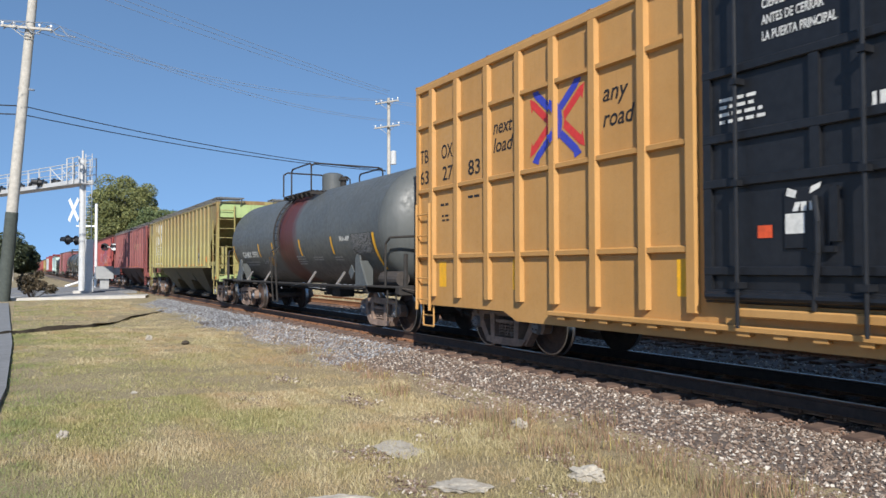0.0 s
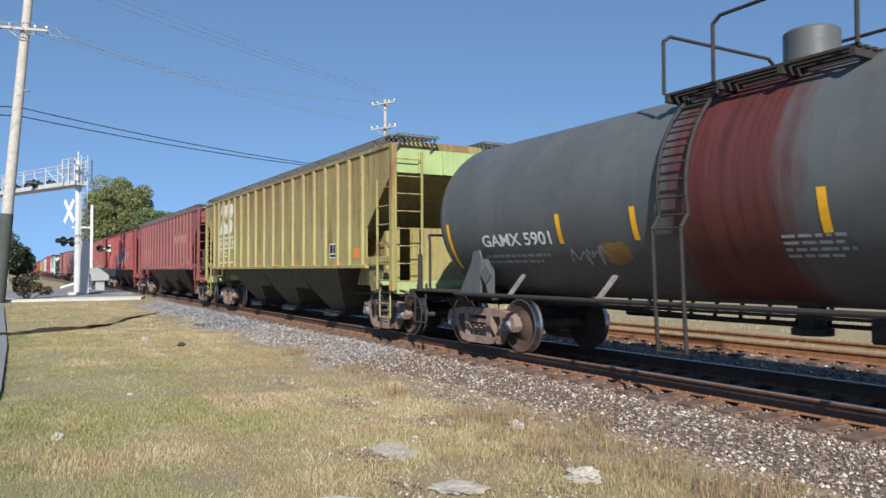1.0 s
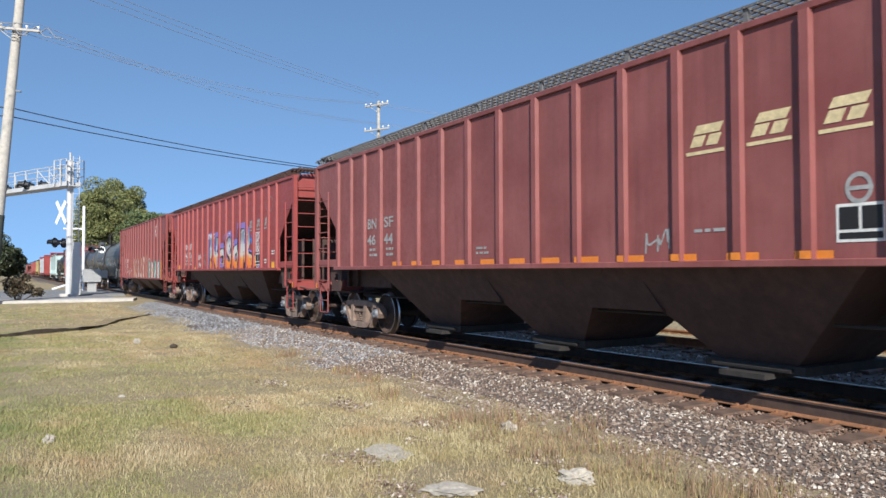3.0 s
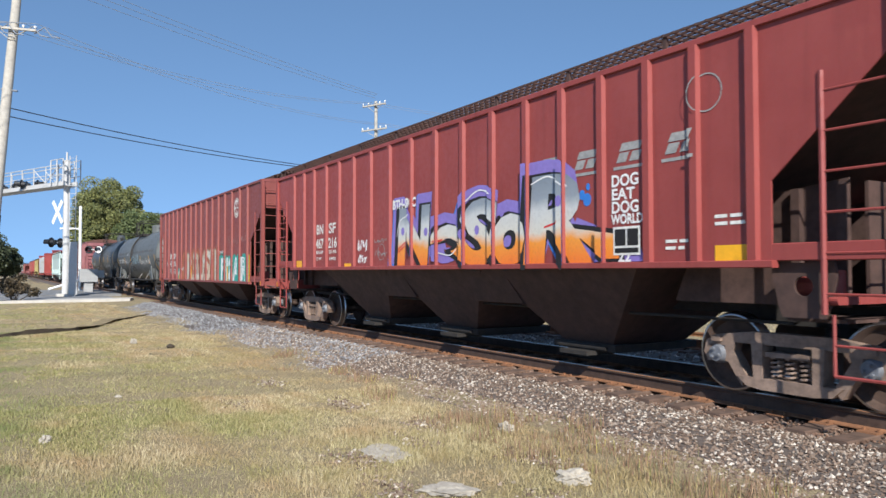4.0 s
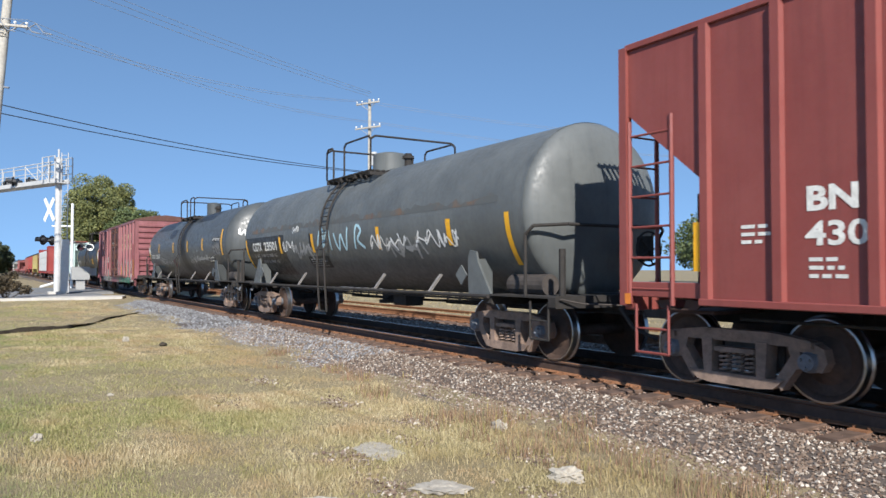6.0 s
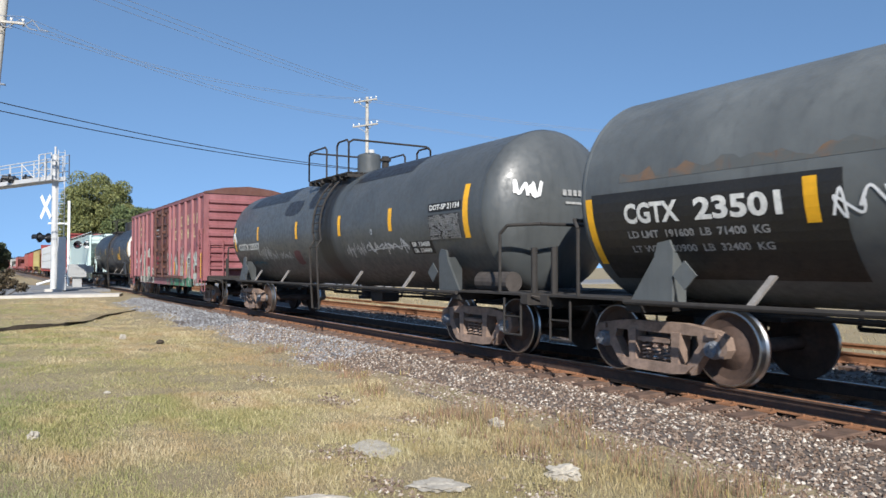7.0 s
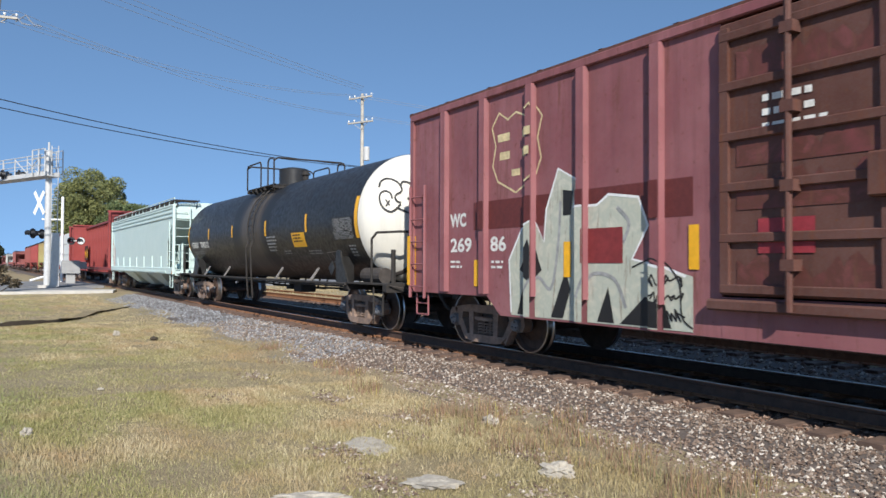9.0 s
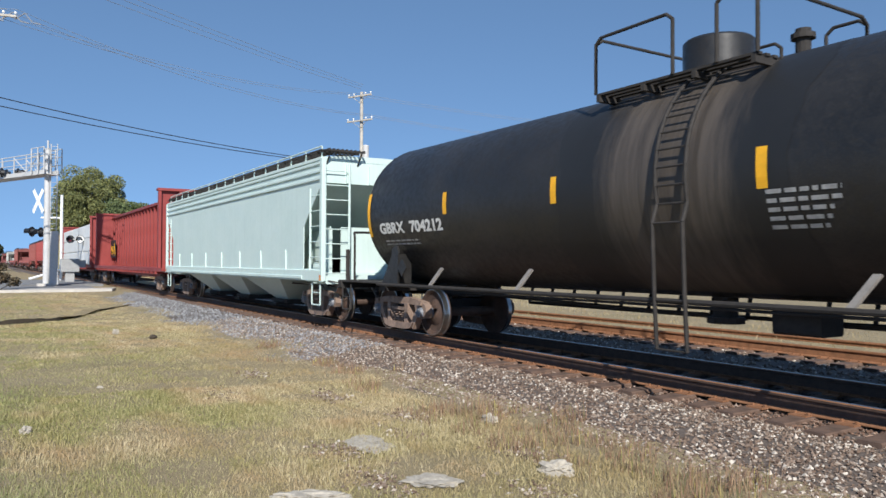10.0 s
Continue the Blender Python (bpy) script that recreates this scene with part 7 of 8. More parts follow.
marks("reporting_mark", [word("WC", -6.78, 2.06, 0.29, 0.012, width=0.48), word("269", -6.78, 1.64, 0.31, 0.008, width=0.62), word("86", -5.64, 1.64, 0.31, 0.008, width=0.40)], M_WLET, WC, y, "white stencilled marks", R_, dp)
flat_mark("small_print", small_print(-6.78, 1.45, 2, 0.4, 0.05, 3) + small_print(-5.62, 1.45, 2, 0.4, 0.05, 4) + small_print(6.3, 1.75, 4, 0.5, 0.05, 7), M_WLET, WC, y)
flat_mark("dark_wash", [quad(-6.1, -1.8, 1.98, 2.42)], plain("dark_maroon_wash", (0.12, 0.025, 0.022), 0.6), WC, y, "dark painted-out band", R_, dp)
flat_mark("graffiti_wash", [ragged(1.8, 6.98, 0.72, 2.06, 3, 0.1, 0.35)], G_MINT, WC, y, "pale mint graffiti wash", R_, dp)
flat_mark("graffiti_wash", [ragged(1.8, 5.95, 0.66, 1.04, 5, 0.2, 0.1)], G_GREEN, WC, y - 0.003, "green graffiti band", R_, dp)
marks("graffiti", [arc_stroke([(2.9, 1.1), (3.0, 1.75), (3.3, 1.85), (3.5, 1.4), (3.55, 1.1)], 0.035), arc_stroke([(4.0, 1.1), (4.15, 1.8), (4.45, 1.9), (4.6, 1.5), (4.4, 1.1), (4.6, 0.85)], 0.04), arc_stroke([(2.0, 1.6), (2.3, 1.9), (2.6, 1.85), (2.7, 1.4)], 0.03), arc_stroke([(5.1, 1.6), (5.3, 1.95), (5.7, 1.95), (5.9, 1.6)], 0.035), arc_stroke([(5.9, 1.2), (6.3, 1.6), (6.7, 1.55), (6.9, 1.2)], 0.035)], patchy("chalky_mint_spray", [(0.40, 0.52, 0.50), (0.30, 0.18, 0.16), (0.50, 0.60, 0.56)], 5.0), WC, y - 0.006, "pale worn graffiti outlines", R_, dp)
rnd = random.Random(33)
flakes = []
for i in range(110):
    x, z, w_ = rnd.uniform(1.9, 7.0), 0.75 + 1.5 * rnd.random() ** 1.2, rnd.uniform(0.02, 0.11)
    flakes.append(poly([(x + w_ * rnd.uniform(0.5, 1.2) * math.cos(j * 1.05), z + w_ * rnd.uniform(0.5, 1.5) * math.sin(j * 1.05)) for j in range(6)]))
tagged(flat_mark("paint_flakes", flakes[:60], M_WC, WC, y - 0.005, "bare flaked spots", R_, dp), kind="stuff")
tagged(flat_mark("paint_flakes", flakes[60:], G_CREAM, WC, y - 0.005, "pale flaked spots", R_, dp), kind="stuff")
marks("rust_patch", [ragged(6.3, 7.1, 1.2, 1.5, 8), ragged(3.5, 3.85, 1.5, 2.1, 9), ragged(5.45, 5.95, 2.25, 2.36, 10, 0.05, 0.1), ragged(2.7, 2.88, 1.1, 1.6, 12), ragged(6.5, 7.15, 2.2, 2.4, 13, 0.05, 0.15), ragged(4.3, 4.9, 2.12, 2.2, 14, 0.05, 0.1)], G_DRUST, WC, y - 0.008, "rusty patches", R_, dp)
stencil_box(WC, 5.22, 1.45, y - 0.010)
marks("graffiti", [poly([(-5.1, 0.68), (-5.15, 1.5), (-4.85, 1.95), (-4.55, 2.05), (-4.35, 1.75), (-4.3, 2.2), (-4.05, 2.75), (-3.65, 2.55), (-3.75, 2.2), (-3.3, 2.2), (-3.1, 2.32), (-2.6, 2.25), (-2.45, 1.9), (-2.7, 1.5), (-2.2, 1.4), (-1.8, 1.3), (-1.8, 0.68)])], G_CREAM, WC, y - 0.003, "cream graffiti with black shading", R_, dp)
edge_ = [(-5.1, 0.72), (-5.15, 1.5), (-4.85, 1.95), (-4.55, 2.05), (-4.35, 1.75), (-4.3, 2.2), (-4.05, 2.75), (-3.65, 2.55), (-3.75, 2.2), (-3.3, 2.2), (-3.1, 2.32), (-2.6, 2.25), (-2.45, 1.9), (-2.7, 1.5), (-2.2, 1.4), (-1.9, 1.3)]
flat_mark("graffiti_edge", [ribbon(edge_, 0.035)], G_WHITE, WC, y - 0.005, "white graffiti edge", R_, dp)
marks("graffiti", [arc_stroke([(-4.8, 0.9), (-4.5, 1.25), (-4.2, 1.1), (-4.05, 1.7), (-4.0, 2.3)], 0.05), arc_stroke([(-3.6, 1.0), (-3.4, 1.3), (-3.0, 1.25), (-2.8, 0.9)], 0.05), arc_stroke([(-2.95, 2.15), (-2.75, 1.95), (-2.85, 1.7)], 0.05)], M_GLET, WC, y - 0.006, "grey graffiti strokes", R_, dp)
marks("graffiti_shading", [poly([(-4.9, 1.35), (-4.6, 1.8), (-4.4, 1.35), (-4.6, 1.2)]), poly([(-4.2, 0.7), (-3.9, 1.35), (-3.8, 1.1), (-3.95, 0.7)]), poly([(-3.3, 0.7), (-3.1, 1.15), (-3.0, 0.7)]), poly([(-4.95, 0.7), (-4.8, 1.15), (-4.7, 0.7)]), poly([(-2.9, 0.7), (-2.5, 1.05), (-2.2, 0.98), (-2.1, 0.7)]), poly([(-3.95, 2.45), (-3.75, 2.42), (-3.8, 2.1), (-3.95, 2.1)])], M_KLET, WC, y - 0.006, "black graffiti shading", R_, dp)
marks("graffiti_shading", [quad(-3.5, -2.85, 1.45, 1.9)], plain("brick_red_patch", (0.22, 0.03, 0.03), 0.6), WC, y - 0.008, "red painted-out patch", R_, dp)
marks("graffiti", [scrawl(-2.4, 1.18, 0.45, 0.16, 71, 7, 0.02), scrawl(-2.4, 0.98, 0.45, 0.16, 72, 7, 0.02), scrawl(-2.4, 0.78, 0.45, 0.16, 73, 7, 0.02), arc_stroke([(-2.7, 1.4), (-2.3, 1.5), (-2.0, 1.25), (-1.95, 0.85), (-1.8, 0.72)], 0.02)], M_KLET, WC, y - 0.008, "thin black tag", R_, dp)
for x, z0, z1 in ((-8.0, 1.05, 1.94), (-6.0, 1.08, 1.5), (-3.86, 1.26, 1.74), (-1.78, 1.38, 1.88), (2.75, 1.12, 1.62), (4.90, 1.12, 1.64), (7.66, 1.03, 1.95)):
    flat_mark("reflector_stripe", [quad(x - 0.07, x + 0.07, z0, z1)], M_YEL, WC, y - 0.012, "yellow reflective stripe", R_ + [(7.78, 8.1), (-8.1, -7.78)], dp)
flat_mark("door_notice", small_print(-0.9, 3.08, 3, 0.75, 0.09, 31), M_WLET, WC, -1.66, "white door notice")
flat_mark("placard", [quad(-0.95, -0.35, 1.55, 1.90)], plain("dull_red_placard", (0.28, 0.03, 0.04), 0.6), WC, -1.662, "dull red placard")
marks("paint_remnant", [ragged(-1.2, 1.5, z, z + 0.42, int(z * 10), 0.1, 0.3) for z in (1.15, 2.0, 2.45, 3.35)], patchy("flaking_maroon", [(0.16, 0.04, 0.04), (0.09, 0.03, 0.02), (0.20, 0.06, 0.06)], 3.0), WC, -1.658, "flaking maroon paint")

# black tank with the white end
W = GB_W
marks("reporting_mark", [word("GBRX", -7.12, -0.44, 0.29, 0.012, width=1.0), word("704212", -5.90, -0.44, 0.29, 0.012, width=1.15)], M_WLET, GB, 0, "white stencilled marks", wrap=W)
flat_mark("small_print", small_print(-7.0, -0.62, 2, 1.5, 0.045, 5) + small_print(1.55, -0.30, 5, 0.85, 0.06, 6) + small_print(4.42, -0.74, 2, 1.0, 0.045, 7) + small_print(2.7, -0.72, 2, 0.6, 0.045, 8) + small_print(6.9, -0.65, 4, 0.4, 0.05, 9), M_GLET, GB, 0, wrap=W)
data_table(GB, 6.25, 7.32, -0.46, 0.02, W, 25)
tank_stripes(GB, W, [(7.50, -0.46, 0.46, 0.16), (4.60, -0.23, 0.22, 0.12), (1.52, -0.24, 0.20, 0.13), (-1.75, -0.18, 0.20, 0.12), (-4.62, -0.17, 0.21, 0.12), (-7.55, -0.5, 0.4, 0.12)])
flat_mark("warning_panel", [quad(3.55, 4.45, -0.60, -0.22)], M_YEL, GB, 0, "yellow warning panel", wrap=W)
flat_mark("warning_print", small_print(3.65, -0.30, 3, 0.7, 0.05, 14), M_KLET, GB, 0, wrap=(W[0], W[1] + 0.005))
flat_mark("stencil_panel", [ribbon([(5.45, -1.06), (6.0, -1.02), (6.1, -0.76), (5.5, -0.78), (5.45, -1.06)], 0.02), ribbon([(5.75, -1.04), (5.78, -0.78)], 0.015)], M_GLET, GB, 0, "white stencil frame", wrap=W)
zc = W[0]
head_strokes(GB, 7.55, W, [arc_stroke([(-1.11, 3.08), (-1.06, 3.2), (-0.96, 3.27), (-0.84, 3.26), (-0.72, 3.18), (-0.67, 3.06), (-0.7, 2.98), (-0.79, 2.93), (-0.83, 2.86), (-0.79, 2.78), (-0.71, 2.75)], 0.035),
                           arc_stroke([(-0.89, 2.84), (-0.91, 2.94), (-0.99, 3.0), (-1.09, 2.96), (-1.13, 2.84), (-1.11, 2.7), (-1.04, 2.6), (-0.93, 2.55), (-0.82, 2.61), (-0.72, 2.72)], 0.035),
                           arc_stroke([(-1.02, 2.81), (-0.95, 2.69)], 0.028),
                           arc_stroke([(-0.94, 2.79), (-1.02, 2.67)], 0.028),
                           arc_stroke([(-0.68, 3.14), (-0.63, 3.21), (-0.54, 3.21), (-0.44, 3.16), (-0.39, 3.04), (-0.4, 2.9), (-0.48, 2.83), (-0.57, 2.86)], 0.035),
                           arc_stroke([(-0.78, 2.63), (-0.64, 2.57), (-0.51, 2.51), (-0.41, 2.51), (-0.34, 2.63), (-0.38, 2.72)], 0.035),
                           arc_stroke([(-0.38, 3.2), (-0.29, 3.21), (-0.17, 3.1), (-0.12, 2.94), (-0.14, 2.74), (-0.07, 2.55), (-0.12, 2.47), (-0.3, 2.49)], 0.035),
                           arc_stroke([(-0.33, 2.76), (-0.29, 2.67)], 0.028),
                           arc_stroke([(-0.28, 2.78), (-0.35, 2.66)], 0.028)], M_KLET, "head_graffiti", "black bubble drawing on the white end", 0.02, 0.47)
head_strokes(GB, 7.55, W, [quad(-0.15 + i * 0.09, -0.085 + i * 0.09, 2.78, 2.87) for i in range(4)], M_GLET, "head_marks", "grey stencilled marks", 0.02, 0.47)
head_strokes(GB, 7.55, W, [poly([(-0.5, 1.25), (-0.3, 1.25), (-0.28, 1.9), (-0.4, 2.0)])], patchy("rust_drip", [(0.45, 0.25, 0.12), (0.6, 0.5, 0.38)], 3.0), "head_rust", "rust run on the white end", 0.012, 0.47)

# red centre-beam: graffiti on its leading end panel
marks("graffiti", [quad(-10.2, -7.9, 1.7, 2.9)], M_KLET, CB, -0.56, "black graffiti field")
marks("graffiti", [scrawl(-10.1, 1.85, 2.1, 0.8, 81, 7, 0.16)], M_YEL, CB, -0.57, "yellow graffiti strokes")


# ---------------------------------------------------------------- beside the line
def leaf_cloud(centres, n, size, seed):
    """Many small leaf clumps round limb ends: three crossed leaves each."""
    rng = np.random.default_rng(seed)
    C = np.array([c[:3] for c in centres])
    R = np.array([c[3] for c in centres])
    i = rng.integers(0, len(C), n)
    d = rng.normal(size=(n, 3))
    d /= np.linalg.norm(d, axis=1)[:, None]
    P = C[i] + d * (R[i] * (0.35 + 0.65 * rng.random(n) ** 0.5))[:, None] * np.array([1, 1, 0.8])
    V, F = [], []
    sz = size * (0.5 + rng.random(n))
    u = rng.normal(size=(n, 3))
    u /= np.linalg.norm(u, axis=1)[:, None]
    w = np.cross(u, rng.normal(size=(n, 3)))
    w /= np.linalg.norm(w, axis=1)[:, None]
    V = np.stack([P - u * sz[:, None], P + w * sz[:, None] * 0.55, P + u * sz[:, None], P - w * sz[:, None] * 0.55 + u * sz[:, None] * 0.2], 1).reshape(-1, 3)
    F = (np.arange(n)[:, None] * 4 + np.array([[0, 1, 2, 3]]))
    return V.tolist(), F.tolist()


def tree(x, y, height, width, leaf, label, seed, n=9000, leaf_size=0.28, trunk=0.3, low=0.25, group=""):
    rnd = random.Random(seed)
    t = thing("tree", label, "tree", group)
    z0 = rise(x, y) if abs(x) < 300 and abs(y) < 100 else -0.35
    t.matrix_basis = pose(x, y, z0 - 0.05)
    s = Solid()
    tips = []
    s.cyl((0, 0, 0), (0, 0, height * 0.45), trunk, 10, trunk * 0.6)
    zc, hh = height * (low + 1.0) / 2, height * (1.0 - low) / 2
    for i in range(44):
        a = i * 2.4 + rnd.uniform(-0.3, 0.3)
        c = -0.85 + 1.8 * (i + 0.5) / 44
        rr = rnd.uniform(0.62, 0.86)
        flat = math.sqrt(max(0.0, 1 - c * c)) * rr * width / 2
        q = Vector((math.cos(a) * flat, math.sin(a) * flat, zc + c * rr * hh))
        p = Vector((0, 0, height * rnd.uniform(low * 0.8, 0.42)))
        m = p.lerp(q, 0.55) + Vector((0, 0, 0.03 * height))
        s.cyl(p, m, trunk * 0.3, 6, trunk * 0.16)
        s.cyl(m, q, trunk * 0.16, 6, trunk * 0.05)
        tips.append((q.x, q.y, q.z, width * rnd.uniform(0.10, 0.17)))
        tips.append((m.x * 1.15, m.y * 1.15, m.z, width * rnd.uniform(0.13, 0.20)))
    part("trunk", s, M_BARK, t)
    V, F = leaf_cloud(tips, n, leaf_size, seed)
    part("crown", Solid().add(V, F), leaf, t)
    return t


tree(-150, 8.8, 20.2, 14.5, M_LEAFY, "tall broad tree with yellowing crown beyond the crossing", 3, 75000, 0.17, 0.45, 0.10)
tree(-140.0, 13.5, 13.6, 10.0, M_LEAF, "broad green tree beyond the crossing", 4, 36000, 0.18, 0.4, 0.12)
tree(-150.0, 17.8, 11.0, 6.0, M_LEAFY, "small green tree beside the taller ones", 5, 9000, 0.19, 0.2, 0.2)
for i, (x, y, h, w) in enumerate([(-160, -10.5, 9.5, 9), (-166, -7.6, 7.0, 6), (-170, -18, 10.5, 11), (-200, -12, 5.0, 9), (-300, -14, 6, 14), (-400, 0, 4.5, 26), (-410, -12, 6, 26), (-560, 10, 8, 16), (-560, 22, 8, 18)]):
    tree(x, y, h, w, M_LEAFD, "dark green tree far along the line", 20 + i, 9000, 0.24, 0.3, 0.08, "far trees")
for i, (x, y, h, w) in enumerate([(-27, 54, 9.0, 8), (-33, 58, 9.8, 9), (-40, 57, 9.2, 9), (-47, 60, 9.8, 10), (-30, 66, 9.5, 9), (-37, 68, 10.5, 10), (-22, 62, 9.5, 9), (-55, 64, 9.5, 10), (-44, 70, 10.5, 10), (-66, 74, 9, 10)]):
    tree(x, y, h, w, M_LEAF, "green leafy tree beyond the field", 40 + i, 9000, 0.2, 0.25, 0.1, "trees beyond the field")

# brown shrub at the foot of the roadside pole
sh = thing("shrub", "brown half-dry shrub at the pole's foot", "shrub")
sh.matrix_basis = pose(-44.5, -7.7, -0.25)
s = Solid()
tips = []
rnd = random.Random(8)
for i in range(16):
    a, r = rnd.uniform(0, 6.28), rnd.uniform(0.3, 1.0)
    q = (math.cos(a) * r, math.sin(a) * r, rnd.uniform(0.5, 1.35))
    s.cyl((0, 0, 0), q, 0.02, 5, 0.008)
    tips.append((*q, 0.3))
part("stems", s, M_BARK, sh)
V, F = leaf_cloud(tips, 2500, 0.07, 9)
part("crown", Solid().add(V, F), M_SHRUB, sh)


# ---------------------------------------------------------------- poles and wires
def utility_pole(x, y, height, r, label, arms, lean=(0, 0), foot_height=0.0, yaw=0.0, extra=None):
    p = thing("utility_pole", label, "utility pole", "utility poles")
    p.matrix_basis = pose(x, y, -0.3) @ pose(0, 0, 0, lean[0], lean[1], 0) @ pose(0, 0, 0, 0, 0, yaw)
    part("pole", Solid().cyl((0, 0, -0.4), (0, 0, height), r, 14, r * 0.72), M_POLE, p, smooth=True)
    # the lowest stretch of the pole is a darker green-grey
    if foot_height:
        part("dark_foot", Solid().cyl((0, 0, 0), (0, 0, foot_height), r + 0.012, 14, r + 0.004), M_DARKFOOT, p, smooth=True)
    for z, half in arms:
        a = Solid().cbox(-half, half, -r - 0.12, -r - 0.01, z - 0.06, z + 0.06, 0.01)
        a.pipe([(-half * 0.6, -r - 0.06, z - 0.05), (0, -r, z - 0.55)], 0.02, 5).pipe([(half * 0.6, -r - 0.06, z - 0.05), (0, -r, z - 0.55)], 0.02, 5)
        arm = part("crossarm", a, M_POLE, p)
        for t in (-0.95, -0.5, 0.5, 0.95):
            ins = Solid().turned([(z + 0.06, 0.02), (z + 0.12, 0.02), (z + 0.13, 0.06), (z + 0.17, 0.055), (z + 0.18, 0.07), (z + 0.22, 0.06), (z + 0.25, 0.001)], 10, "z", (t * half, -r - 0.065, 0))
            part("insulator", ins, M_SIGW, arm)
    if extra:
        extra(p, r)
    return p


def transformer(p, r):
    s = Solid().turned([(9.9, 0.001), (9.9, 0.24), (10.9, 0.24), (10.95, 0.2), (11.0, 0.001)], 16, "z", (0.45, 0, 0))
    s.box(0.1, 0.3, -0.05, 0.05, 10.2, 10.7)
    part("transformer", s, M_ALU, p)


def armhooks(p, r):
    s = Solid()
    for t in (-1.15, -0.6, 0.6, 1.15):
        s.pipe([(t, -r, 13.9), (t + 0.5, -r - 0.1, 14.25), (t + 0.9, -r - 0.1, 13.8), (t + 1.3, -r - 0.1, 13.75)], 0.03, 5)
    s.pipe([(-0.3, 0, 11.0), (0.5, 0, 10.95)], 0.05, 6)
    part("wire_bracket", s, M_WIREG, p)


utility_pole(-43.0, -8.95, 16.5, 0.29, "tall pale wooden pole with a dark foot beside the crossing", [(14.05, 1.25)], lean=(-4.2, 0.0), foot_height=4.6, yaw=65, extra=armhooks)
utility_pole(-52.2, 17.0, 15.2, 0.17, "wooden pole with two crossarms and a transformer behind the tracks", [(14.85, 1.15), (12.9, 1.25)], yaw=25, extra=transformer)
utility_pole(-120.0, -9.0, 7.5, 0.13, "short grey pole far along the line", [(7.0, 0.8)], yaw=20)


def wire(p, q, sag, r, mat, name="overhead_wire", label="thin grey overhead wire sagging between poles"):
    n = 24
    pts = []
    for i in range(n + 1):
        t = i / n
        v = Vector(p).lerp(Vector(q), t)
        v.z -= sag * 4 * t * (1 - t)
        pts.append(v)
    cu = bpy.data.curves.new(name, "CURVE")
    cu.dimensions, cu.bevel_depth, cu.bevel_resolution = "3D", r, 1
    sp = cu.splines.new("POLY")
    sp.points.add(n)
    for a, v in zip(sp.points, pts):
        a.co = (*v, 1)
    cu.materials.append(mat)
    return tagged(new(name, cu), label, "wire", "overhead wires")


for i, (dx, z, zz) in enumerate([(-1.1, 14.1, 14.85), (-0.4, 14.1, 14.85), (0.5, 14.1, 12.95), (1.1, 14.1, 12.95)]):
    wire((-43.0 + dx * 0.45, -7.9 + dx * 0.9, z), (-52.2 + dx * 0.9, 17.0 + dx * 0.4, zz), 0.9, 0.012, M_WIREG)
    wire((-52.2 + dx * 0.9, 17.0 + dx * 0.4, zz), (-40 + dx, 60, zz - 1), 1.0, 0.012, M_WIREG)
    wire((-43.0 + dx * 0.45, -7.9 + dx * 0.9, z), (-45 + dx, -50, z), 1.0, 0.012, M_WIREG)
for z, zz, dip in ((9.76, 9.15, 0.40), (9.32, 9.08, 0.38)):
    wire((-43.0, -8.2, z), (-52.3, 16.8, zz), dip, 0.026, M_WIRE, "overhead_cable", "thick black overhead cable between poles")
    wire((-43.0, -8.2, z), (-46.0, -50, z + 0.2), 0.6, 0.032, M_WIRE, "overhead_cable", "thick black overhead cable between poles")
for a, b in (((-20, -40, 17.5), (-52.8, 17.2, 15.3)), ((-19, -40, 17.7), (-52.2, 17.0, 15.35)), ((-18, -40, 17.9), (-51.5, 16.8, 15.3))):
    wire(a, b, 1.2, 0.012, M_WIREG)


# ---------------------------------------------------------------- level-crossing signals
def lamp_pair(parent, at, span, face, sunlit_back=None):
    """Two hooded red lamps on a bar; face: unit vector that they look along."""
    f = Vector(face)
    side = Vector((-f.y, f.x, 0))
    at = Vector(at)
    bar = part("lamp_bar", Solid().cyl(at - side * span, at + side * span, 0.04, 8), M_ALU, parent)
    for k in (-1, 1):
        c = at + side * span * k
        s = Solid()
        s.cyl(c - f * 0.03, c + f * 0.0, 0.31, 20)
        s.cyl(c - f * 0.25, c - f * 0.03, 0.17, 14, 0.2)
        part("lamp_backing", s, M_BLACK, bar)
        # one lamp can take a wider white disc, its sunlit back painted bright
        part("lamp_disc", Solid().cyl(c, c + f * 0.03, 0.27 if sunlit_back and k > 0 else 0.17, 16), (sunlit_back if sunlit_back and k > 0 else M_LENS), bar)
        v = Solid()
        for i in range(12):
            a0, a1 = radians(-30 + 20 * i), radians(-10 + 20 * i)
            p0 = c + side * 0.19 * math.cos(a0) + Vector((0, 0, 0.19 * math.sin(a0)))
            p1 = c + side * 0.19 * math.cos(a1) + Vector((0, 0, 0.19 * math.sin(a1)))
            v.add([p0, p1, p1 + f * 0.4, p0 + f * 0.4, p0 * 1.0 + Vector((0, 0, 0.008)), p1 + Vector((0, 0, 0.008)), p1 + f * 0.4 + Vector((0, 0, 0.008)), p0 + f * 0.4 + Vector((0, 0, 0.008))],
                  [(0, 1, 2, 3), (7, 6, 5, 4)])
        part("lamp_hood", v, M_BLACK, bar)


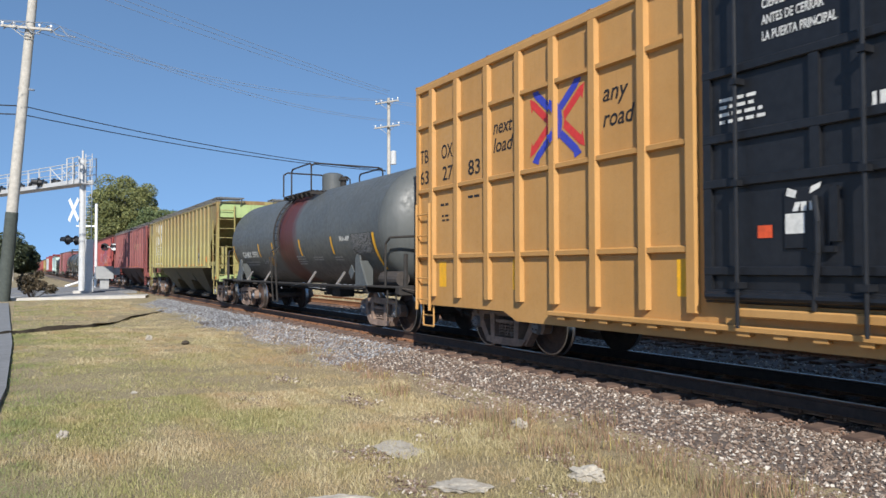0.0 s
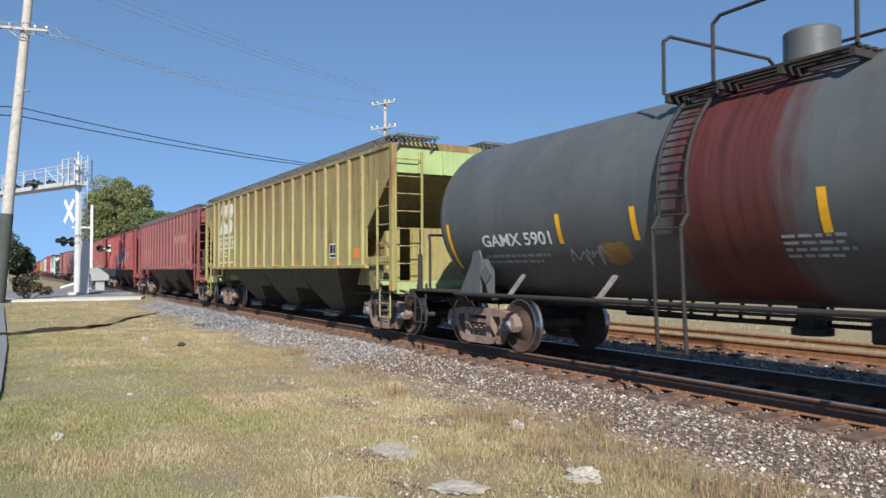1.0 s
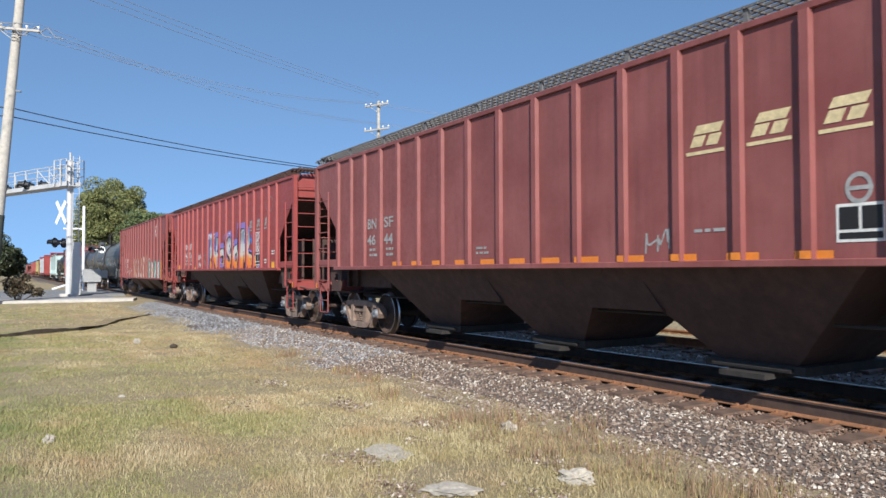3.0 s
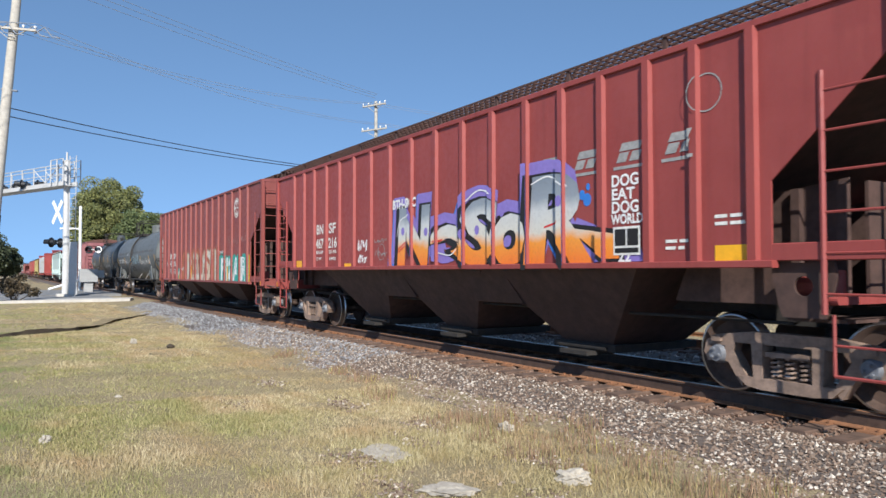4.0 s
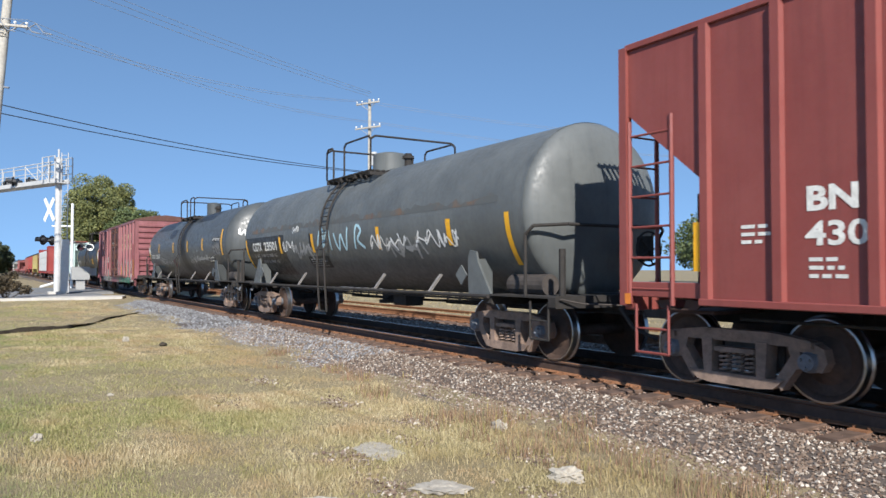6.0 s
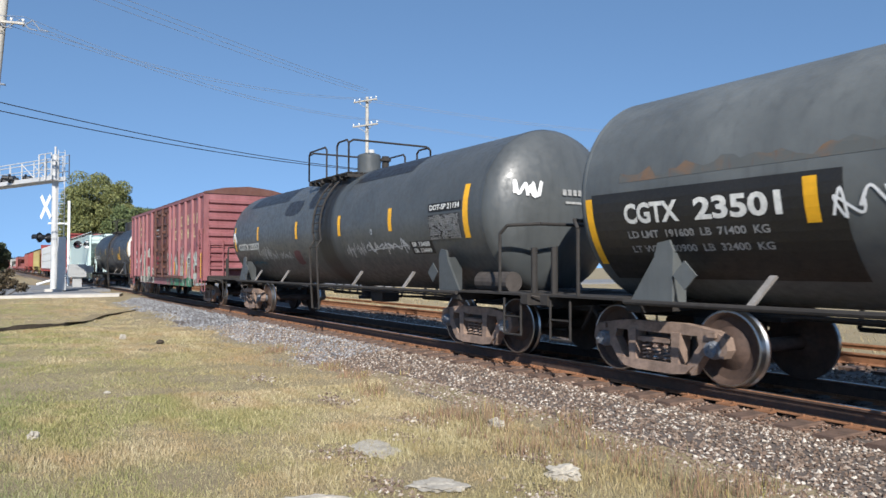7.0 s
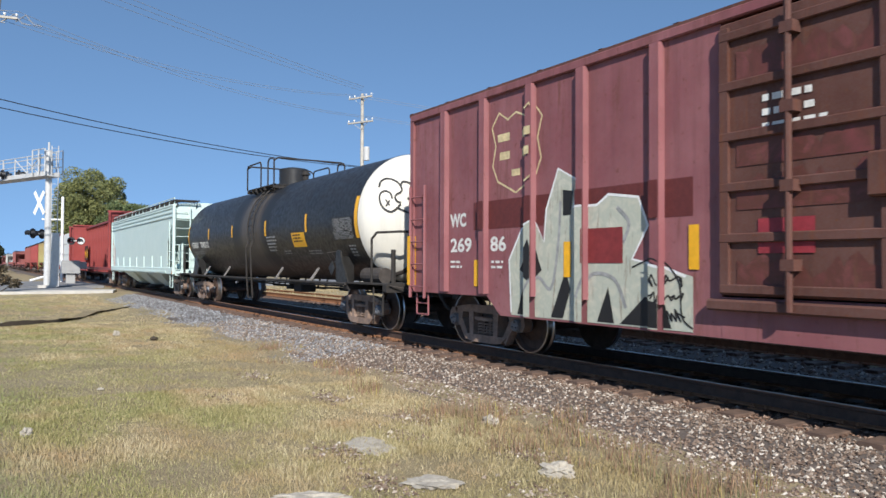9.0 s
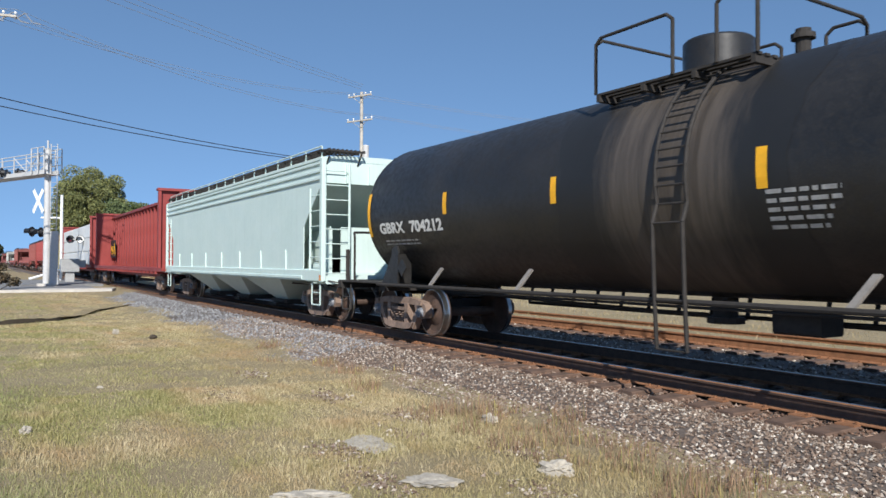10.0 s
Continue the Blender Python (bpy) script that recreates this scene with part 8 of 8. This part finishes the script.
mast = thing("crossing_signal_gantry", "aluminium cantilever crossing signal with truss arm and red lamps", "crossing signal")
mast.matrix_basis = pose(-51.2, -4.85, -0.12)
part("mast", Solid().cyl((0, 0, 0), (0, 0, 8.5), 0.20, 16, 0.17), M_ALU, mast, smooth=True)
part("finial", Solid().cyl((0, 0, 8.5), (0, 0, 9.0), 0.06, 8), M_ALU, mast)
part("foundation", Solid().cbox(-0.5, 0.5, -0.5, 0.5, -0.3, 0.18, 0.04), M_CONC, mast)
ladder(mast, (0.19, 0.33, 3.4), (0.19, 0.33, 8.8), 0, (0.5, 0.86, 0), 0.40, 17, M_ALU, 0.014, 0.028)
boom = Vector((-0.915, -0.40, 0))
bs = Vector((0.40, -0.915, 0))
s = Solid()
L = 13.0
for k in (-0.38, 0.38):
    s.hull8([bs * (k - 0.05) - boom * 0.5 + Vector((0, 0, 6.90)), bs * (k + 0.05) - boom * 0.5 + Vector((0, 0, 6.90)), bs * (k + 0.05) + boom * L + Vector((0, 0, 6.90)), bs * (k - 0.05) + boom * L + Vector((0, 0, 6.90))],
            [bs * (k - 0.05) - boom * 0.5 + Vector((0, 0, 7.14)), bs * (k + 0.05) - boom * 0.5 + Vector((0, 0, 7.14)), bs * (k + 0.05) + boom * L + Vector((0, 0, 7.14)), bs * (k - 0.05) + boom * L + Vector((0, 0, 7.14))])
    for z, r in ((7.62, 0.022), (8.2, 0.03)):
        s.cyl(bs * k + Vector((0, 0, z)), bs * k + boom * L + Vector((0, 0, z)), r, 6)
    for i in range(9):
        t = 0.3 + i * 1.55
        s.cyl(bs * k + boom * t + Vector((0, 0, 7.1)), bs * k + boom * t + Vector((0, 0, 8.2)), 0.032, 6)
    s.cyl(bs * k + boom * 0.3 + Vector((0, 0, 8.1)), bs * k + boom * 1.85 + Vector((0, 0, 7.15)), 0.03, 6)
    s.cyl(bs * k + boom * 1.85 + Vector((0, 0, 7.15)), bs * k + boom * 3.4 + Vector((0, 0, 8.1)), 0.03, 6)
part("truss_arm", s, M_ALU, mast)
for k in (-0.55, 0.55):
    for z in (7.5, 8.0, 8.5):
        part("platform_rail", Solid().cyl(bs * k + Vector((0, 0, z)) - boom * 0.6, bs * k + Vector((0, 0, z)) + boom * 0.9, 0.028, 6), M_ALU, mast)
    for t in (-0.6, 0.15, 0.9):
        part("platform_post", Solid().cyl(bs * k + boom * t + Vector((0, 0, 6.9)), bs * k + boom * t + Vector((0, 0, 8.5)), 0.04, 6), M_ALU, mast)
part("walkway", Solid().hull8([bs * -0.5 - boom * 0.5 + Vector((0, 0, 6.86)), bs * 0.5 - boom * 0.5 + Vector((0, 0, 6.86)), bs * 0.5 + boom * L + Vector((0, 0, 6.86)), bs * -0.5 + boom * L + Vector((0, 0, 6.86))],
                             [bs * -0.5 - boom * 0.5 + Vector((0, 0, 6.92)), bs * 0.5 - boom * 0.5 + Vector((0, 0, 6.92)), bs * 0.5 + boom * L + Vector((0, 0, 6.92)), bs * -0.5 + boom * L + Vector((0, 0, 6.92))]), M_ALU, mast)
face = Vector((-0.35, -0.94, 0)).normalized()
for t in (4.4, 7.6, 10.6):
    lamp_pair(mast, boom * t + Vector((0, 0, 7.25)) + face * 0.5, 0.42, face)
    lamp_pair(mast, boom * t + Vector((0, 0, 7.25)) - face * 0.5, 0.42, -face)
lamp_pair(mast, Vector((-0.35, -0.55, 3.35)), 0.42, Vector((-0.62, -0.78, 0)).normalized())
s = Solid()
fx = Vector((0.55, -0.83, 0))
sx = Vector((0.83, 0.55, 0))
for k in (-1, 1):
    d = (sx * 0.60 + Vector((0, 0, 0.95 * k))) * 0.72
    up = (sx * -0.14 * k + Vector((0, 0, 0.14))) * 0.62
    c = fx * (0.3 + 0.01 * k) - sx * 0.42 + Vector((0, 0, 5.25))
    s.hull8([c - d - up, c + d - up, c + d + up, c - d + up], [c - d - up + fx * 0.01, c + d - up + fx * 0.01, c + d + up + fx * 0.01, c - d + up + fx * 0.01])
part("crossbuck", s, M_SIGW, mast, "white crossed warning boards")
part("cable_casing", Solid().cbox(0.12, 0.42, 0.15, 0.62, 0.1, 3.4, 0.03), M_ALU, mast)

sig = thing("crossing_signal", "white post with hooded lamps across the road", "crossing signal")
sig.matrix_basis = pose(-64.5, -2.95, -0.08)
part("post", Solid().cyl((0, 0, 0), (0, 0, 6.7), 0.11, 12, 0.10), M_SIGW, sig)
part("arm", Solid().cyl((0, 0, 4.9), (-0.4, -1.4, 4.9), 0.07, 8), M_SIGW, sig)
lamp_pair(sig, Vector((0.3, 0.95, 3.25)), 0.36, Vector((0.93, -0.36, 0)).normalized(), M_SIGW)
part("gate_arm", Solid().cyl((0.5, -2.2, 0.15), (0, 0.2, 0.9), 0.09, 8), M_SIGW, sig)
M_BOX = plain("grey_cabinet_paint", (0.36, 0.36, 0.35), 0.6, vary=0.15)
cab = thing("relay_cabinet", "grey metal signal cabinet beside the crossing", "cabinet")
cab.matrix_basis = pose(-60.0, -2.75, -0.08)
part("body", Solid().cbox(-0.35, 0.35, -0.6, 0.6, 0.75, 1.7, 0.05), M_BOX, cab)
part("plinth", Solid().box(-0.2, 0.2, -0.3, 0.3, 0, 0.75), M_BOX, cab)
part("side_box", Solid().cbox(-0.25, 0.25, 0.6, 1.05, 1.05, 1.6, 0.04), M_BOX, cab)


# ---------------------------------------------------------------- beyond the field
def shed(x, y, w, d, h, wall, roof, label, name="shed"):
    b = thing(name, label, "building")
    b.matrix_basis = pose(x, y, -0.35)
    t = 0.2
    for args in ((-w / 2, w / 2, -d / 2, -d / 2 + t), (-w / 2, w / 2, d / 2 - t, d / 2), (-w / 2, -w / 2 + t, -d / 2 + t, d / 2 - t), (w / 2 - t, w / 2, -d / 2 + t, d / 2 - t)):
        part("wall", Solid().box(*args, 0, h), wall, b)
    part("roof", Solid().prism([(-d / 2 - 0.5, h), (d / 2 + 0.5, h), (0, h + 0.8)], -w / 2 - 0.4, w / 2 + 0.4, "x"), roof, b)
    n = int(w / 2.6)
    for i in range(n):
        cx = -w / 2 + (i + 0.5) * w / n
        win = part("window", Solid().cbox(cx - 0.6, cx + 0.6, -d / 2 - 0.05, -d / 2 + 0.02, 0.95, 2.0, 0.01), M_SIGW, b)
        part("pane", Solid().box(cx - 0.52, cx + 0.52, -d / 2 - 0.06, -d / 2 - 0.052, 1.03, 1.92), M_GLASS, win)
    return b


shed(-33, 49, 22, 5, 2.2, M_ROOFG, M_WALLW, "low green building with white windows and a pale roof")
sl = thing("street_lamp", "grey street lamp with two heads", "street lamp")
sl.matrix_basis = pose(-26.4, 28.2, -0.35)
part("post", Solid().cyl((0, 0, 0), (0, 0, 9.4), 0.09, 10, 0.06), M_ALU, sl)
part("head", Solid().cyl((0, 0, 9.35), (0, 0, 9.6), 0.12, 10), M_ALU, sl)
part("arm", Solid().pipe([(0, 0, 8.9), (0.9, -0.2, 9.0)], 0.03, 6).cbox(0.8, 1.25, -0.32, -0.1, 8.95, 9.05, 0.02), M_ALU, sl)

# ---------------------------------------------------------------- what moves
def motions():
    for car, centre in CARS:
        walk(car, [(t, pose(centre + SPEED * t, 0, 0)) for t in (0.0, 2.5, 5.0, 7.5, 10.0)])
    turn = math.degrees(SPEED / WHEEL_R) / FPS
    steps = [(i / FPS, i * turn) for i in range(frame(10.0))]
    for wheel, x, start in WHEELS:
        walk(wheel, [(t, pose(x, 0, WHEEL_R, 0, start + a, 0)) for t, a in steps])


motions()
